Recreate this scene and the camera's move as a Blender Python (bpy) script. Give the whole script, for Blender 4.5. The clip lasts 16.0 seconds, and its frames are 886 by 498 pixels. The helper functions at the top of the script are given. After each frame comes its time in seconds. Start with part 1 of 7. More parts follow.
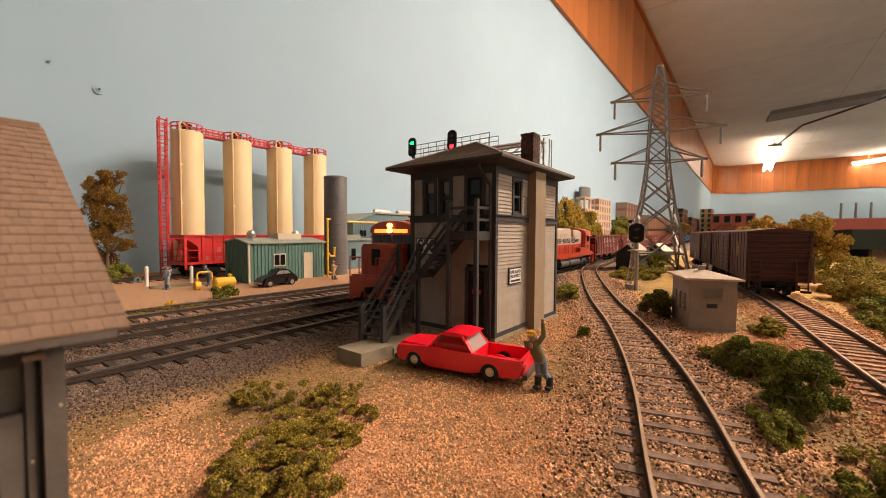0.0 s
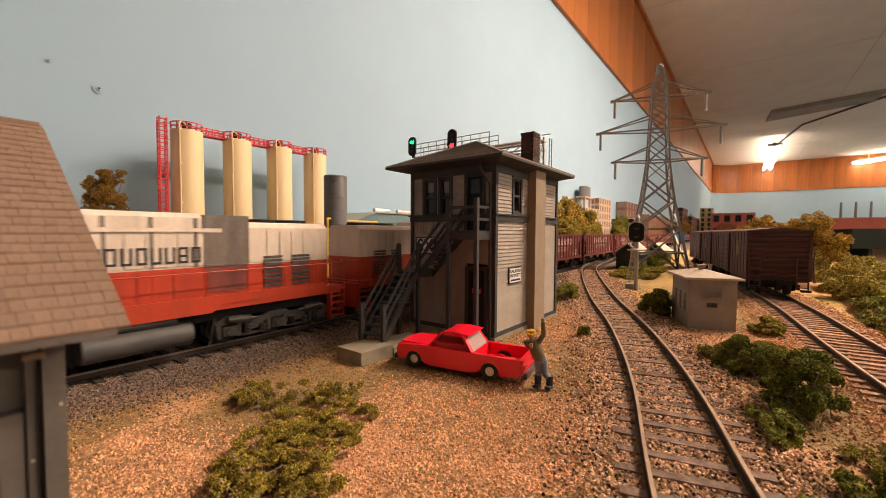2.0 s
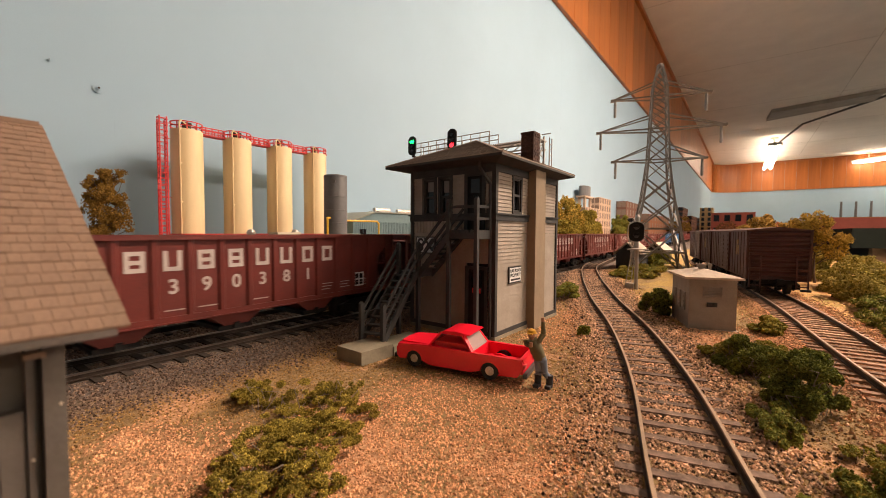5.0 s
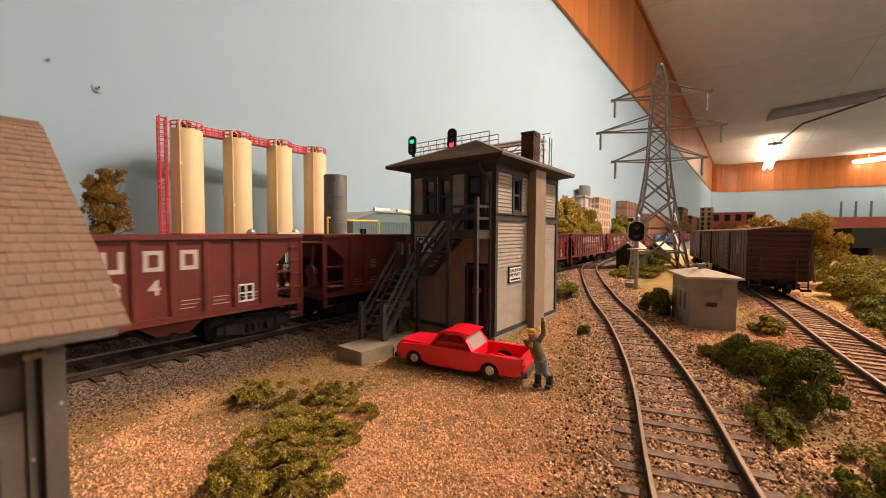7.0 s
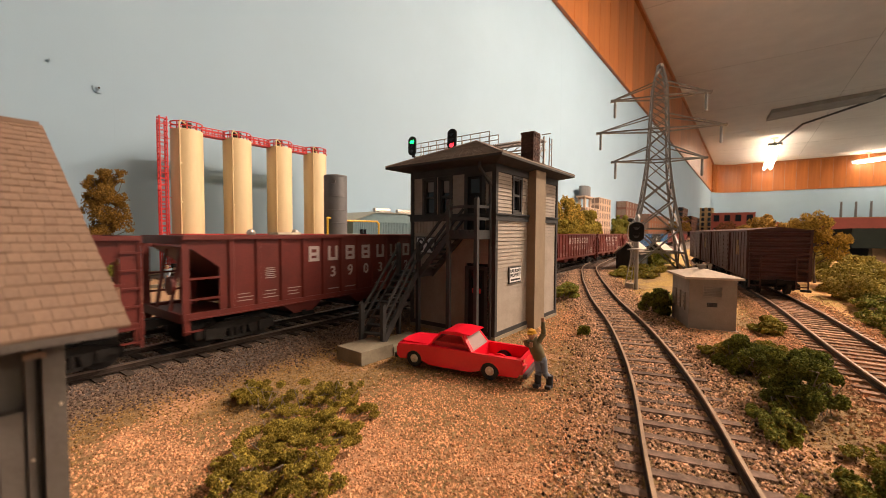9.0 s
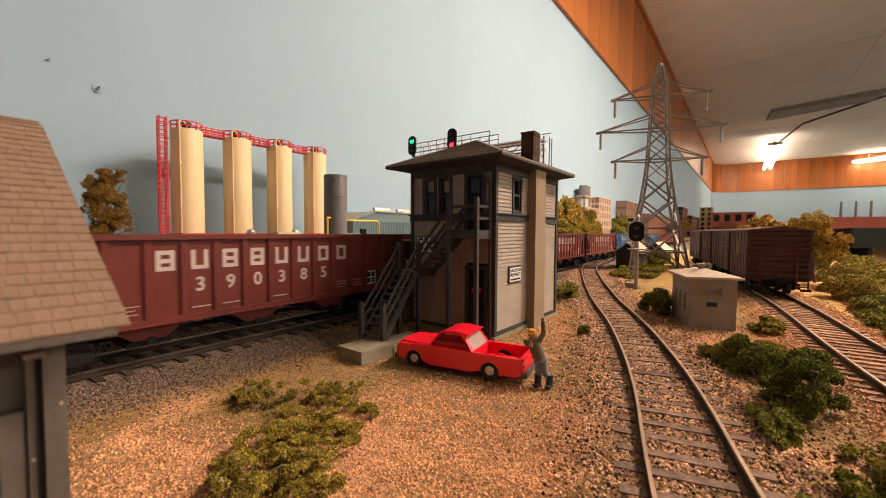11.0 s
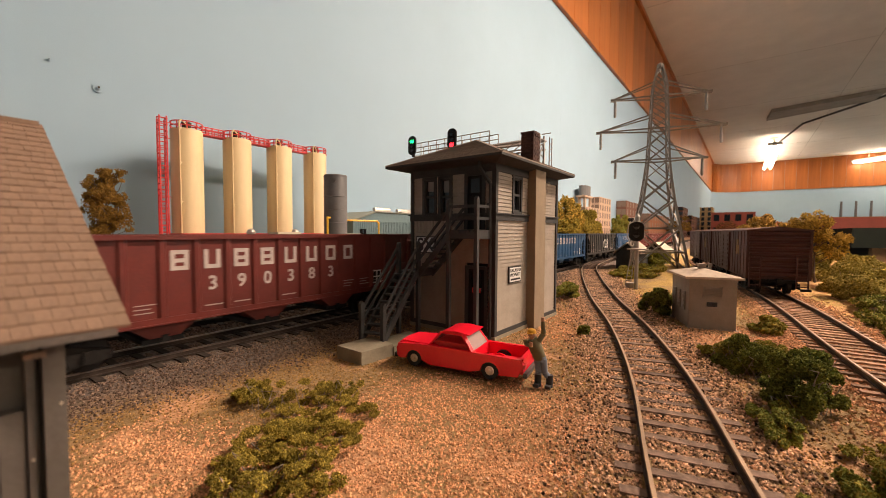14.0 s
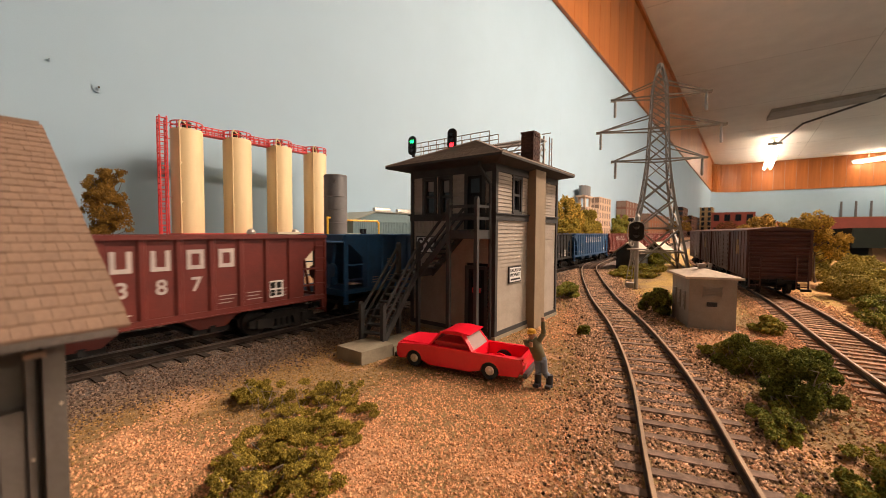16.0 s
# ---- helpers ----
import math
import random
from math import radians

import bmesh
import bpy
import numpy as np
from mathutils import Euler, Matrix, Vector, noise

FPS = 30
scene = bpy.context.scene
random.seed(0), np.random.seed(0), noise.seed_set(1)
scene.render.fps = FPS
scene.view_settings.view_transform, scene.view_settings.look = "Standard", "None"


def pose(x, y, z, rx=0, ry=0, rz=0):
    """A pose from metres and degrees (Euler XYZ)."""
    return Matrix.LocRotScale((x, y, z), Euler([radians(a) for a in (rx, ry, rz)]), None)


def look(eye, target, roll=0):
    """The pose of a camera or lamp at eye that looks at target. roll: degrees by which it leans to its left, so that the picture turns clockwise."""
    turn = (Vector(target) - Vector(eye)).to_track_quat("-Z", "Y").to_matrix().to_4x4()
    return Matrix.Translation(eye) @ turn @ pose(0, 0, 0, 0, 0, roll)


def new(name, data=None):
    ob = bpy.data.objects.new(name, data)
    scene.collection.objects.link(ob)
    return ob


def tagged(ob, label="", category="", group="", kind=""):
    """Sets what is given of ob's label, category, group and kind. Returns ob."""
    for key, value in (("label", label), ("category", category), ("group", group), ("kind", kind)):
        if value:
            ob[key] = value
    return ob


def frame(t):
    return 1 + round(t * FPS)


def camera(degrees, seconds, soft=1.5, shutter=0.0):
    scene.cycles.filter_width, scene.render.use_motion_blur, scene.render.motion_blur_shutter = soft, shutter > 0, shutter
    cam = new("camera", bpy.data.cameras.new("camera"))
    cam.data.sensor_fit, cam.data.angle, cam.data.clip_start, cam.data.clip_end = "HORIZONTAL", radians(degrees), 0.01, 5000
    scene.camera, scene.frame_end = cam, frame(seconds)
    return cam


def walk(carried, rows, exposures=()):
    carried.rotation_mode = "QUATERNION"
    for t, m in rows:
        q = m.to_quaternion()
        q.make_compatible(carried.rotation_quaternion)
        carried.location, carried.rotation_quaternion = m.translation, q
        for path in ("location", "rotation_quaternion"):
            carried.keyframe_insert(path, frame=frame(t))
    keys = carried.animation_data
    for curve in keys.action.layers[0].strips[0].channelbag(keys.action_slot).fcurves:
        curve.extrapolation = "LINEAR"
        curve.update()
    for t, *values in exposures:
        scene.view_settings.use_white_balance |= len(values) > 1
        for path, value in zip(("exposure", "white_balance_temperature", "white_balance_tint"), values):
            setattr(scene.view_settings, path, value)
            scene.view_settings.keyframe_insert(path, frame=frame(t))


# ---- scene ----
# A model railway in 1:87, built at its true size. Lengths below are in millimetres; MM turns them into metres.
MM = 0.001
VIEW = 37.6        # degrees between the camera's heading and the tracks (x runs along them, y towards the backdrop)
EYE_Z = 41.6       # camera above the rail tops (z = 0)
PITCH = 2.307

cam = camera(96.87, 16.0, soft=0.7, shutter=0.28)
cam.data.dof.use_dof, cam.data.dof.focus_distance, cam.data.dof.aperture_fstop = True, 0.17, 40.0


def aim(drop):
    """The camera's pose, tilted down by PITCH + drop degrees."""
    a, p = radians(VIEW), radians(PITCH + drop)
    way = Vector((math.cos(a) * math.cos(p), math.sin(a) * math.cos(p), -math.sin(p)))
    eye = Vector((0, 0, EYE_Z * MM))
    return look(eye, eye + way, 0.3)


walk(cam, [(t, aim(d)) for t, d in ((0, 0), (1, 0.02), (2, 0.10), (4, 0.14), (6.5, 0.21), (8, 0.21), (9, 0.16), (11.5, 0.215), (16, 0.215))])

# ---- light ----
world = bpy.data.worlds.new("room_air")
world.use_nodes = True
world.node_tree.nodes["Background"].inputs[0].default_value = (1.0, 0.93, 0.85, 1)
world.node_tree.nodes["Background"].inputs[1].default_value = 0.008
scene.world = world
scene.view_settings.exposure = 0.0

COVE = 420        # radius of the rounded far corner
ROOM = dict(x0=-3000, x1=9000, y0=-3800, y1=520, z0=-1060, z1=1300)
TUBES = [  # centre x, y, z, length, turn in degrees, watts
    (1260, -640, 1190, 1220, 0, 76),
    (7750, -260, 1190, 2300, 0, 4),
    (8500, -1740, 1190, 1200, 45, 3),
    (700, -2700, 1190, 2400, 0, 38),
    # out of view: an added fitting that brightens the ceiling, town and far room
    (4600, -1900, 1190, 2300, 0, 75),
]
for i, (x, y, z, ln, rz, w) in enumerate(TUBES):
    d = bpy.data.lights.new("tube_light", "AREA")
    d.shape, d.size, d.size_y, d.energy, d.color = "RECTANGLE", ln * MM, 0.09, w, (1.0, 0.765, 0.60)
    o = new("tube_light", d)
    o.matrix_world = pose(x * MM, y * MM, (z - 42) * MM, 0, 0, rz)

# ---- mesh helpers (millimetres in, metres out) ----


def add(bm, verts, faces):
    vs = [bm.verts.new(v) for v in verts]
    for f in faces:
        bm.faces.new([vs[i] for i in f])
    return vs


BOXF = ((0, 3, 2, 1), (4, 5, 6, 7), (0, 1, 5, 4), (1, 2, 6, 5), (2, 3, 7, 6), (3, 0, 4, 7))


def box(bm, x0, x1, y0, y1, z0, z1, m=None):
    if x0 > x1:
        x0, x1 = x1, x0
    if y0 > y1:
        y0, y1 = y1, y0
    vs = [Vector(v) for v in ((x0, y0, z0), (x1, y0, z0), (x1, y1, z0), (x0, y1, z0), (x0, y0, z1), (x1, y0, z1), (x1, y1, z1), (x0, y1, z1))]
    return add(bm, [m @ v for v in vs] if m else vs, BOXF)


def rod(bm, p, q, r, r2=None, n=8, caps=True):
    """A round bar from p to q."""
    p, q = Vector(p), Vector(q)
    r2 = r if r2 is None else r2
    w = (q - p).normalized()
    u = w.cross(Vector((0, 0, 1)) if abs(w.z) < 0.9 else Vector((1, 0, 0))).normalized()
    v = w.cross(u)
    ring = [(math.cos(2 * math.pi * i / n), math.sin(2 * math.pi * i / n)) for i in range(n)]
    vs = [p + r * (c * u + s * v) for c, s in ring] + [q + r2 * (c * u + s * v) for c, s in ring]
    fs = [(i, (i + 1) % n, n + (i + 1) % n, n + i) for i in range(n)]
    if caps:
        fs += [tuple(range(n - 1, -1, -1)), tuple(range(n, 2 * n))]
    return add(bm, vs, fs)


def beam(bm, p, q, w, h=None):
    """A square bar from p to q."""
    p, q = Vector(p), Vector(q)
    h = w if h is None else h
    d = (q - p).normalized()
    u = d.cross(Vector((0, 0, 1)) if abs(d.z) < 0.95 else Vector((1, 0, 0))).normalized()
    v = u.cross(d)
    vs = [a + u * sx * w / 2 + v * sy * h / 2 for a in (p, q) for sx, sy in ((-1, -1), (1, -1), (1, 1), (-1, 1))]
    return add(bm, vs, ((0, 1, 2, 3), (7, 6, 5, 4), (0, 4, 5, 1), (1, 5, 6, 2), (2, 6, 7, 3), (3, 7, 4, 0)))


def prism(bm, pts, a, b, axis="y", m=None):
    """A polygon swept along an axis: pts are (x, z) for y, (y, z) for x, (x, y) for z."""
    f = {"y": lambda p, t: (p[0], t, p[1]), "x": lambda p, t: (t, p[0], p[1]), "z": lambda p, t: (p[0], p[1], t)}[axis]
    n = len(pts)
    vs = [Vector(f(p, a)) for p in pts] + [Vector(f(p, b)) for p in pts]
    return add(bm, [m @ v for v in vs] if m else vs, [tuple(range(n)), tuple(range(2 * n - 1, n - 1, -1))] + [(i, n + i, n + (i + 1) % n, (i + 1) % n) for i in range(n)])


def lathe(bm, c, prof, n=16):
    """A turned body round a vertical axis: prof are (radius, z)."""
    c = Vector(c)
    vs = [c + Vector((r * math.cos(2 * math.pi * i / n), r * math.sin(2 * math.pi * i / n), z)) for r, z in prof for i in range(n)]
    fs = [(k * n + i, k * n + (i + 1) % n, (k + 1) * n + (i + 1) % n, (k + 1) * n + i) for k in range(len(prof) - 1) for i in range(n)]
    fs += [tuple(range(n - 1, -1, -1)), tuple(range((len(prof) - 1) * n, len(prof) * n))]
    return add(bm, vs, fs)


def mesh_of(name, bm, material, bevel=0.0, smooth=False, segs=1):
    if bevel:
        bmesh.ops.bevel(bm, geom=[e for e in bm.edges if len(e.link_faces) == 2 and e.calc_face_angle(0) > 0.6], offset=bevel, segments=segs, affect="EDGES", profile=0.5)
    bmesh.ops.recalc_face_normals(bm, faces=bm.faces)
    for v in bm.verts:
        v.co *= MM
    if smooth:
        for f in bm.faces:
            f.smooth = True
        for e in bm.edges:
            if len(e.link_faces) == 2 and e.calc_face_angle(0) > 0.6:
                e.smooth = False
    me = bpy.data.meshes.new(name)
    bm.to_mesh(me)
    bm.free()
    me.materials.append(material)
    return me


def part(name, bm, material, parent=None, label="", bevel=0.0, smooth=False, segs=1, at=None):
    """Links a bmesh as one mesh object under a thing or a part."""
    o = new(name, mesh_of(name, bm, material, bevel, smooth, segs))
    o.parent = parent
    if at is not None:
        o.matrix_basis = at
    return tagged(o, label)


def same(name, me, parent, at):
    """Another object on the same mesh."""
    o = new(name, me)
    o.parent = parent
    o.matrix_basis = at
    return o


def mm(x, y, z, rx=0, ry=0, rz=0):
    return pose(x * MM, y * MM, z * MM, rx, ry, rz)


def thing(name, label, category, at, group="", kind=""):
    o = new(name)
    o.empty_display_size = 0.01
    o.matrix_world = at
    return tagged(o, label, category, group, kind)


def raw(name, verts, faces, material, parent=None, at=None, smooth=False):
    """A big mesh from arrays in millimetres."""
    me = bpy.data.meshes.new(name)
    me.from_pydata((np.asarray(verts) * MM).tolist(), [], faces if isinstance(faces, list) else faces.tolist())
    if smooth:
        me.polygons.foreach_set("use_smooth", [True] * len(me.polygons))
    me.materials.append(material)
    o = new(name, me)
    o.parent = parent
    if at is not None:
        o.matrix_basis = at
    return o


# ---- materials ----


def mat(name, col, rough=0.6, metal=0.0, var=0.25, scale=150.0, bump=0.15, fine=1400.0, dirt=None, dirt_amt=0.0, spec=0.4, isl=0.0, trans=0.0, streak=0.0):
    """A surface with coarse stains, fine grain and fine relief. scale and fine: per metre."""
    m = bpy.data.materials.new(name)
    m.use_nodes = True
    nt = m.node_tree
    N, L = nt.nodes, nt.links
    b = N["Principled BSDF"]
    tc = N.new("ShaderNodeTexCoord")
    mp = N.new("ShaderNodeMapping")
    L.new(tc.outputs["Object"], mp.inputs[0])
    if streak:
        mp.inputs["Scale"].default_value = (1, 1, streak)
    n1 = N.new("ShaderNodeTexNoise")
    n1.inputs["Scale"].default_value, n1.inputs["Detail"].default_value, n1.inputs["Roughness"].default_value = scale, 5, 0.65
    n2 = N.new("ShaderNodeTexNoise")
    n2.inputs["Scale"].default_value, n2.inputs["Detail"].default_value = fine, 3
    L.new(mp.outputs[0], n1.inputs["Vector"]), L.new(tc.outputs["Object"], n2.inputs["Vector"])
    mix = N.new("ShaderNodeMix")
    mix.data_type = "RGBA"
    lo, hi = tuple(c * (1 - var) for c in col), tuple(min(1, c * (1 + var * 0.7)) for c in col)
    mix.inputs["A"].default_value, mix.inputs["B"].default_value = (*lo, 1), (*hi, 1)
    mr = N.new("ShaderNodeMapRange")
    mr.inputs["From Min"].default_value, mr.inputs["From Max"].default_value = 0.3, 0.7
    am = N.new("ShaderNodeMath")
    am.operation = "MULTIPLY_ADD"
    am.inputs[1].default_value, am.inputs[2].default_value = 0.45, -0.22
    ad = N.new("ShaderNodeMath")
    ad.operation = "ADD"
    L.new(n2.outputs["Fac"], am.inputs[0]), L.new(n1.outputs["Fac"], ad.inputs[0]), L.new(am.outputs[0], ad.inputs[1])
    L.new(ad.outputs[0], mr.inputs["Value"]), L.new(mr.outputs[0], mix.inputs["Factor"])
    out = mix.outputs["Result"]
    if isl:
        oi, gi = N.new("ShaderNodeObjectInfo"), N.new("ShaderNodeNewGeometry")
        s = N.new("ShaderNodeMath")
        s.operation = "ADD"
        L.new(oi.outputs["Random"], s.inputs[0]), L.new(gi.outputs["Random Per Island"], s.inputs[1])
        fr = N.new("ShaderNodeMath")
        fr.operation = "FRACT"
        L.new(s.outputs[0], fr.inputs[0])
        hv = N.new("ShaderNodeHueSaturation")
        m2 = N.new("ShaderNodeMapRange")
        m2.inputs["To Min"].default_value, m2.inputs["To Max"].default_value = 1 - isl, 1 + isl
        L.new(fr.outputs[0], m2.inputs["Value"]), L.new(m2.outputs[0], hv.inputs["Value"]), L.new(out, hv.inputs["Color"])
        out = hv.outputs["Color"]
    if dirt:
        n3 = N.new("ShaderNodeTexNoise")
        n3.inputs["Scale"].default_value, n3.inputs["Detail"].default_value, n3.inputs["Roughness"].default_value = scale * 0.6, 6, 0.7
        L.new(mp.outputs[0], n3.inputs["Vector"])
        m3 = N.new("ShaderNodeMapRange")
        m3.inputs["From Min"].default_value, m3.inputs["From Max"].default_value, m3.inputs["To Max"].default_value = 0.42, 0.72, dirt_amt
        L.new(n3.outputs["Fac"], m3.inputs["Value"])
        dm = N.new("ShaderNodeMix")
        dm.data_type = "RGBA"
        dm.inputs["B"].default_value = (*dirt, 1)
        L.new(m3.outputs[0], dm.inputs["Factor"]), L.new(out, dm.inputs["A"])
        out = dm.outputs["Result"]
    L.new(out, b.inputs["Base Color"])
    b.inputs["Roughness"].default_value, b.inputs["Metallic"].default_value = rough, metal
    b.inputs["Specular IOR Level"].default_value = spec
    if bump:
        bp = N.new("ShaderNodeBump")
        bp.inputs["Strength"].default_value, bp.inputs["Distance"].default_value = bump, 0.0004
        L.new(n2.outputs["Fac"], bp.inputs["Height"]), L.new(bp.outputs[0], b.inputs["Normal"])
    if trans:
        b.inputs["Transmission Weight"].default_value = trans
    return m


def glow(name, col, power):
    m = bpy.data.materials.new(name)
    m.use_nodes = True
    b = m.node_tree.nodes["Principled BSDF"]
    b.inputs["Base Color"].default_value = (*col, 1)
    b.inputs["Emission Color"].default_value = (*col, 1)
    b.inputs["Emission Strength"].default_value = power
    return m


M_WALL = mat("sky_blue_paint", (0.325, 0.462, 0.575), 0.75, var=0.04, scale=4, bump=0.05, fine=900)
M_CEIL = mat("ceiling_board", (0.82, 0.78, 0.72), 0.9, var=0.06, scale=6, bump=0.1, fine=500)
M_FLOOR = mat("grey_floor", (0.34, 0.31, 0.28), 0.6, var=0.2, scale=3, bump=0.02)
M_PANEL = mat("varnished_wood", (0.42, 0.135, 0.03), 0.4, var=0.35, scale=8, bump=0.05, fine=300, isl=0.16, streak=0.05)
M_RAIL = mat("rail_steel", (0.33, 0.27, 0.23), 0.33, 0.85, var=0.2)
M_RAILD = mat("weathered_rail", (0.065, 0.046, 0.036), 0.6, 0.2, var=0.3, spec=0.2)
M_TIE = mat("stained_tie", (0.060, 0.046, 0.038), 0.9, var=0.35, scale=400, isl=0.35, bump=0.3, spec=0.12)
M_TIE2 = mat("dusty_tie", (0.19, 0.13, 0.10), 0.9, var=0.45, scale=400, isl=0.4, bump=0.3, spec=0.12)
M_TIE3 = mat("sandy_tie", (0.34, 0.21, 0.14), 0.9, var=0.4, scale=400, isl=0.35, bump=0.3, spec=0.12)
M_DARK = mat("black_plastic", (0.014, 0.013, 0.013), 0.6, var=0.3, spec=0.15)
M_TRUCK = mat("grimy_bogie", (0.018, 0.016, 0.015), 0.7, spec=0.1, var=0.35, dirt=(0.04, 0.035, 0.03), dirt_amt=0.5, scale=300)
M_TRUCKL = mat("dusty_loco_bogie", (0.055, 0.050, 0.046), 0.45, spec=0.35, var=0.4, dirt=(0.04, 0.035, 0.03), dirt_amt=0.5, scale=300)
M_WHEEL = mat("wheel_steel", (0.03, 0.026, 0.024), 0.5, 0.2, var=0.3, spec=0.2)
M_OXIDE = mat("oxide_red_paint", (0.140, 0.022, 0.016), 0.5, var=0.15, dirt=(0.05, 0.02, 0.015), dirt_amt=0.35)
M_OXIDE2 = mat("brown_boxcar_paint", (0.085, 0.030, 0.024), 0.55, var=0.22, dirt=(0.06, 0.04, 0.035), dirt_amt=0.5)
M_BLUE = mat("blue_hopper_paint", (0.018, 0.085, 0.20), 0.5, var=0.2, dirt=(0.02, 0.03, 0.05), dirt_amt=0.4)
M_BLACK = mat("black_hopper_paint", (0.02, 0.02, 0.02), 0.5, var=0.3)
M_WHITE = mat("white_lettering", (0.75, 0.73, 0.70), 0.6, var=0.08)
M_DIMWHITE = mat("worn_white_stencil", (0.42, 0.34, 0.31), 0.6, var=0.2)
M_DUSTWHITE = mat("dusty_white_lettering", (0.50, 0.43, 0.40), 0.6, var=0.15)
M_COAL = mat("coal", (0.02, 0.02, 0.02), 0.5, var=0.4, bump=0.8, fine=900)
M_ORANGE = mat("orange_loco_paint", (0.50, 0.052, 0.018), 0.42, var=0.12, dirt=(0.12, 0.03, 0.02), dirt_amt=0.45, streak=0.35)
M_CREAM = mat("grimy_white_paint", (0.76, 0.64, 0.52), 0.5, var=0.12, dirt=(0.30, 0.22, 0.17), dirt_amt=0.4, streak=0.3)
M_CREAM2 = mat("dusty_white_paint", (0.64, 0.53, 0.44), 0.5, var=0.08, dirt=(0.45, 0.30, 0.24), dirt_amt=0.4, streak=0.3)
M_SOOTR = mat("sooty_red_panel", (0.22, 0.045, 0.03), 0.6, var=0.35, dirt=(0.05, 0.035, 0.03), dirt_amt=0.7, streak=0.3)
M_SOOT = mat("sooty_panel", (0.20, 0.16, 0.13), 0.6, var=0.3, dirt=(0.06, 0.05, 0.045), dirt_amt=0.6, streak=0.3)
M_LETTER = mat("black_lettering", (0.03, 0.028, 0.03), 0.6, var=0.2)
M_GREYTANK = mat("fuel_tank_grey", (0.075, 0.07, 0.068), 0.5, var=0.25)
M_LAMP = glow("warm_headlamp", (1.0, 0.52, 0.12), 5)
M_BOARD = glow("lit_number_board", (1.0, 0.42, 0.06), 1.3)
M_GREEN = glow("green_signal", (0.01, 0.9, 0.20), 3.5)
M_REDL = glow("red_signal", (1.0, 0.02, 0.03), 4.5)
M_TUBE = glow("fluorescent_tube", (1.0, 0.80, 0.60), 20)
M_SIDING = mat("grey_clapboard", (0.35, 0.293, 0.238), 0.8, var=0.12, dirt=(0.20, 0.165, 0.135), dirt_amt=0.35, bump=0.1)
M_TRIM = mat("charcoal_trim", (0.052, 0.050, 0.049), 0.7, var=0.2, spec=0.2)
M_ROOF = mat("tower_shingle", (0.25, 0.19, 0.145), 0.85, var=0.15, isl=0.12)
M_STACK = mat("tan_flue", (0.27, 0.20, 0.13), 0.8, var=0.1)
M_BRICK = mat("dark_brick", (0.075, 0.035, 0.025), 0.85, var=0.3, isl=0.3)
M_GLASS = mat("dark_glazing", (0.01, 0.01, 0.012), 0.08, var=0.05, bump=0)
M_BLIND = mat("roller_blind", (0.22, 0.21, 0.20), 0.8, var=0.05)
M_CONC = mat("stained_concrete", (0.28, 0.24, 0.17), 0.85, var=0.18, dirt=(0.14, 0.11, 0.07), dirt_amt=0.5)
M_HUT = mat("concrete_hut", (0.30, 0.25, 0.21), 0.85, var=0.12, dirt=(0.17, 0.13, 0.10), dirt_amt=0.45)
M_HUTROOF = mat("pale_concrete_roof", (0.52, 0.42, 0.33), 0.85, var=0.15, dirt=(0.25, 0.18, 0.12), dirt_amt=0.4)
M_RED = mat("red_moulded_plastic", (0.80, 0.010, 0.030), 0.26, var=0.06, spec=0.5, bump=0.02)
M_REDM = mat("dull_red_plastic", (0.62, 0.03, 0.03), 0.5, var=0.1)
M_TYRE = mat("tyre_rubber", (0.02, 0.02, 0.02), 0.8, var=0.2)
M_CHROME = mat("silver_hub", (0.55, 0.50, 0.45), 0.3, 0.8, var=0.2)
M_CLEAR = mat("clear_plastic", (0.75, 0.60, 0.58), 0.15, var=0.05, trans=0.6, bump=0)
M_PYLON = mat("dull_pylon_metal", (0.30, 0.265, 0.235), 0.38, 0.55, var=0.2)
M_JOINT = mat("ceiling_joint_filler", (0.50, 0.46, 0.41), 0.9, var=0.2, scale=6)
M_CHANNEL = mat("dull_channel_metal", (0.30, 0.27, 0.23), 0.6, 0.2, var=0.2, scale=10)
M_TWIG = mat("pale_dry_twig", (0.27, 0.21, 0.16), 0.9, var=0.3)
M_FUZZ = mat("pale_fuzzy_foam", (0.40, 0.33, 0.09), 0.95, var=0.35, scale=120, isl=0.3, spec=0.1)
M_STEEL = mat("grey_lattice_paint", (0.36, 0.33, 0.30), 0.5, 0.3, var=0.15)
M_SILO = mat("cream_silo", (0.72, 0.56, 0.32), 0.55, var=0.05, bump=0.03, dirt=(0.60, 0.46, 0.26), dirt_amt=0.3, streak=0.2)
M_TANK = mat("grey_stack_plastic", (0.12, 0.115, 0.115), 0.5, var=0.1)
M_TEAL = mat("teal_siding", (0.10, 0.205, 0.18), 0.6, var=0.1)
M_TEAL2 = mat("blue_grey_siding", (0.12, 0.19, 0.21), 0.6, var=0.1)
M_PALE = mat("pale_trim", (0.58, 0.50, 0.38), 0.7, var=0.08)
M_YELLOW = mat("yellow_pipe_paint", (0.75, 0.46, 0.03), 0.45, var=0.1)
M_SHINGLE = mat("brown_shingle", (0.23, 0.147, 0.10), 0.85, var=0.14, isl=0.06, bump=0.2)
M_SHED = mat("weathered_shed_board", (0.11, 0.09, 0.08), 0.8, var=0.2, dirt=(0.10, 0.10, 0.06), dirt_amt=0.4)
M_BARK = mat("twig_bark", (0.12, 0.085, 0.06), 0.9, var=0.3)
M_LEAFO = mat("autumn_foam_leaf", (0.22, 0.125, 0.026), 0.9, var=0.4, scale=250, isl=0.5, spec=0.12)
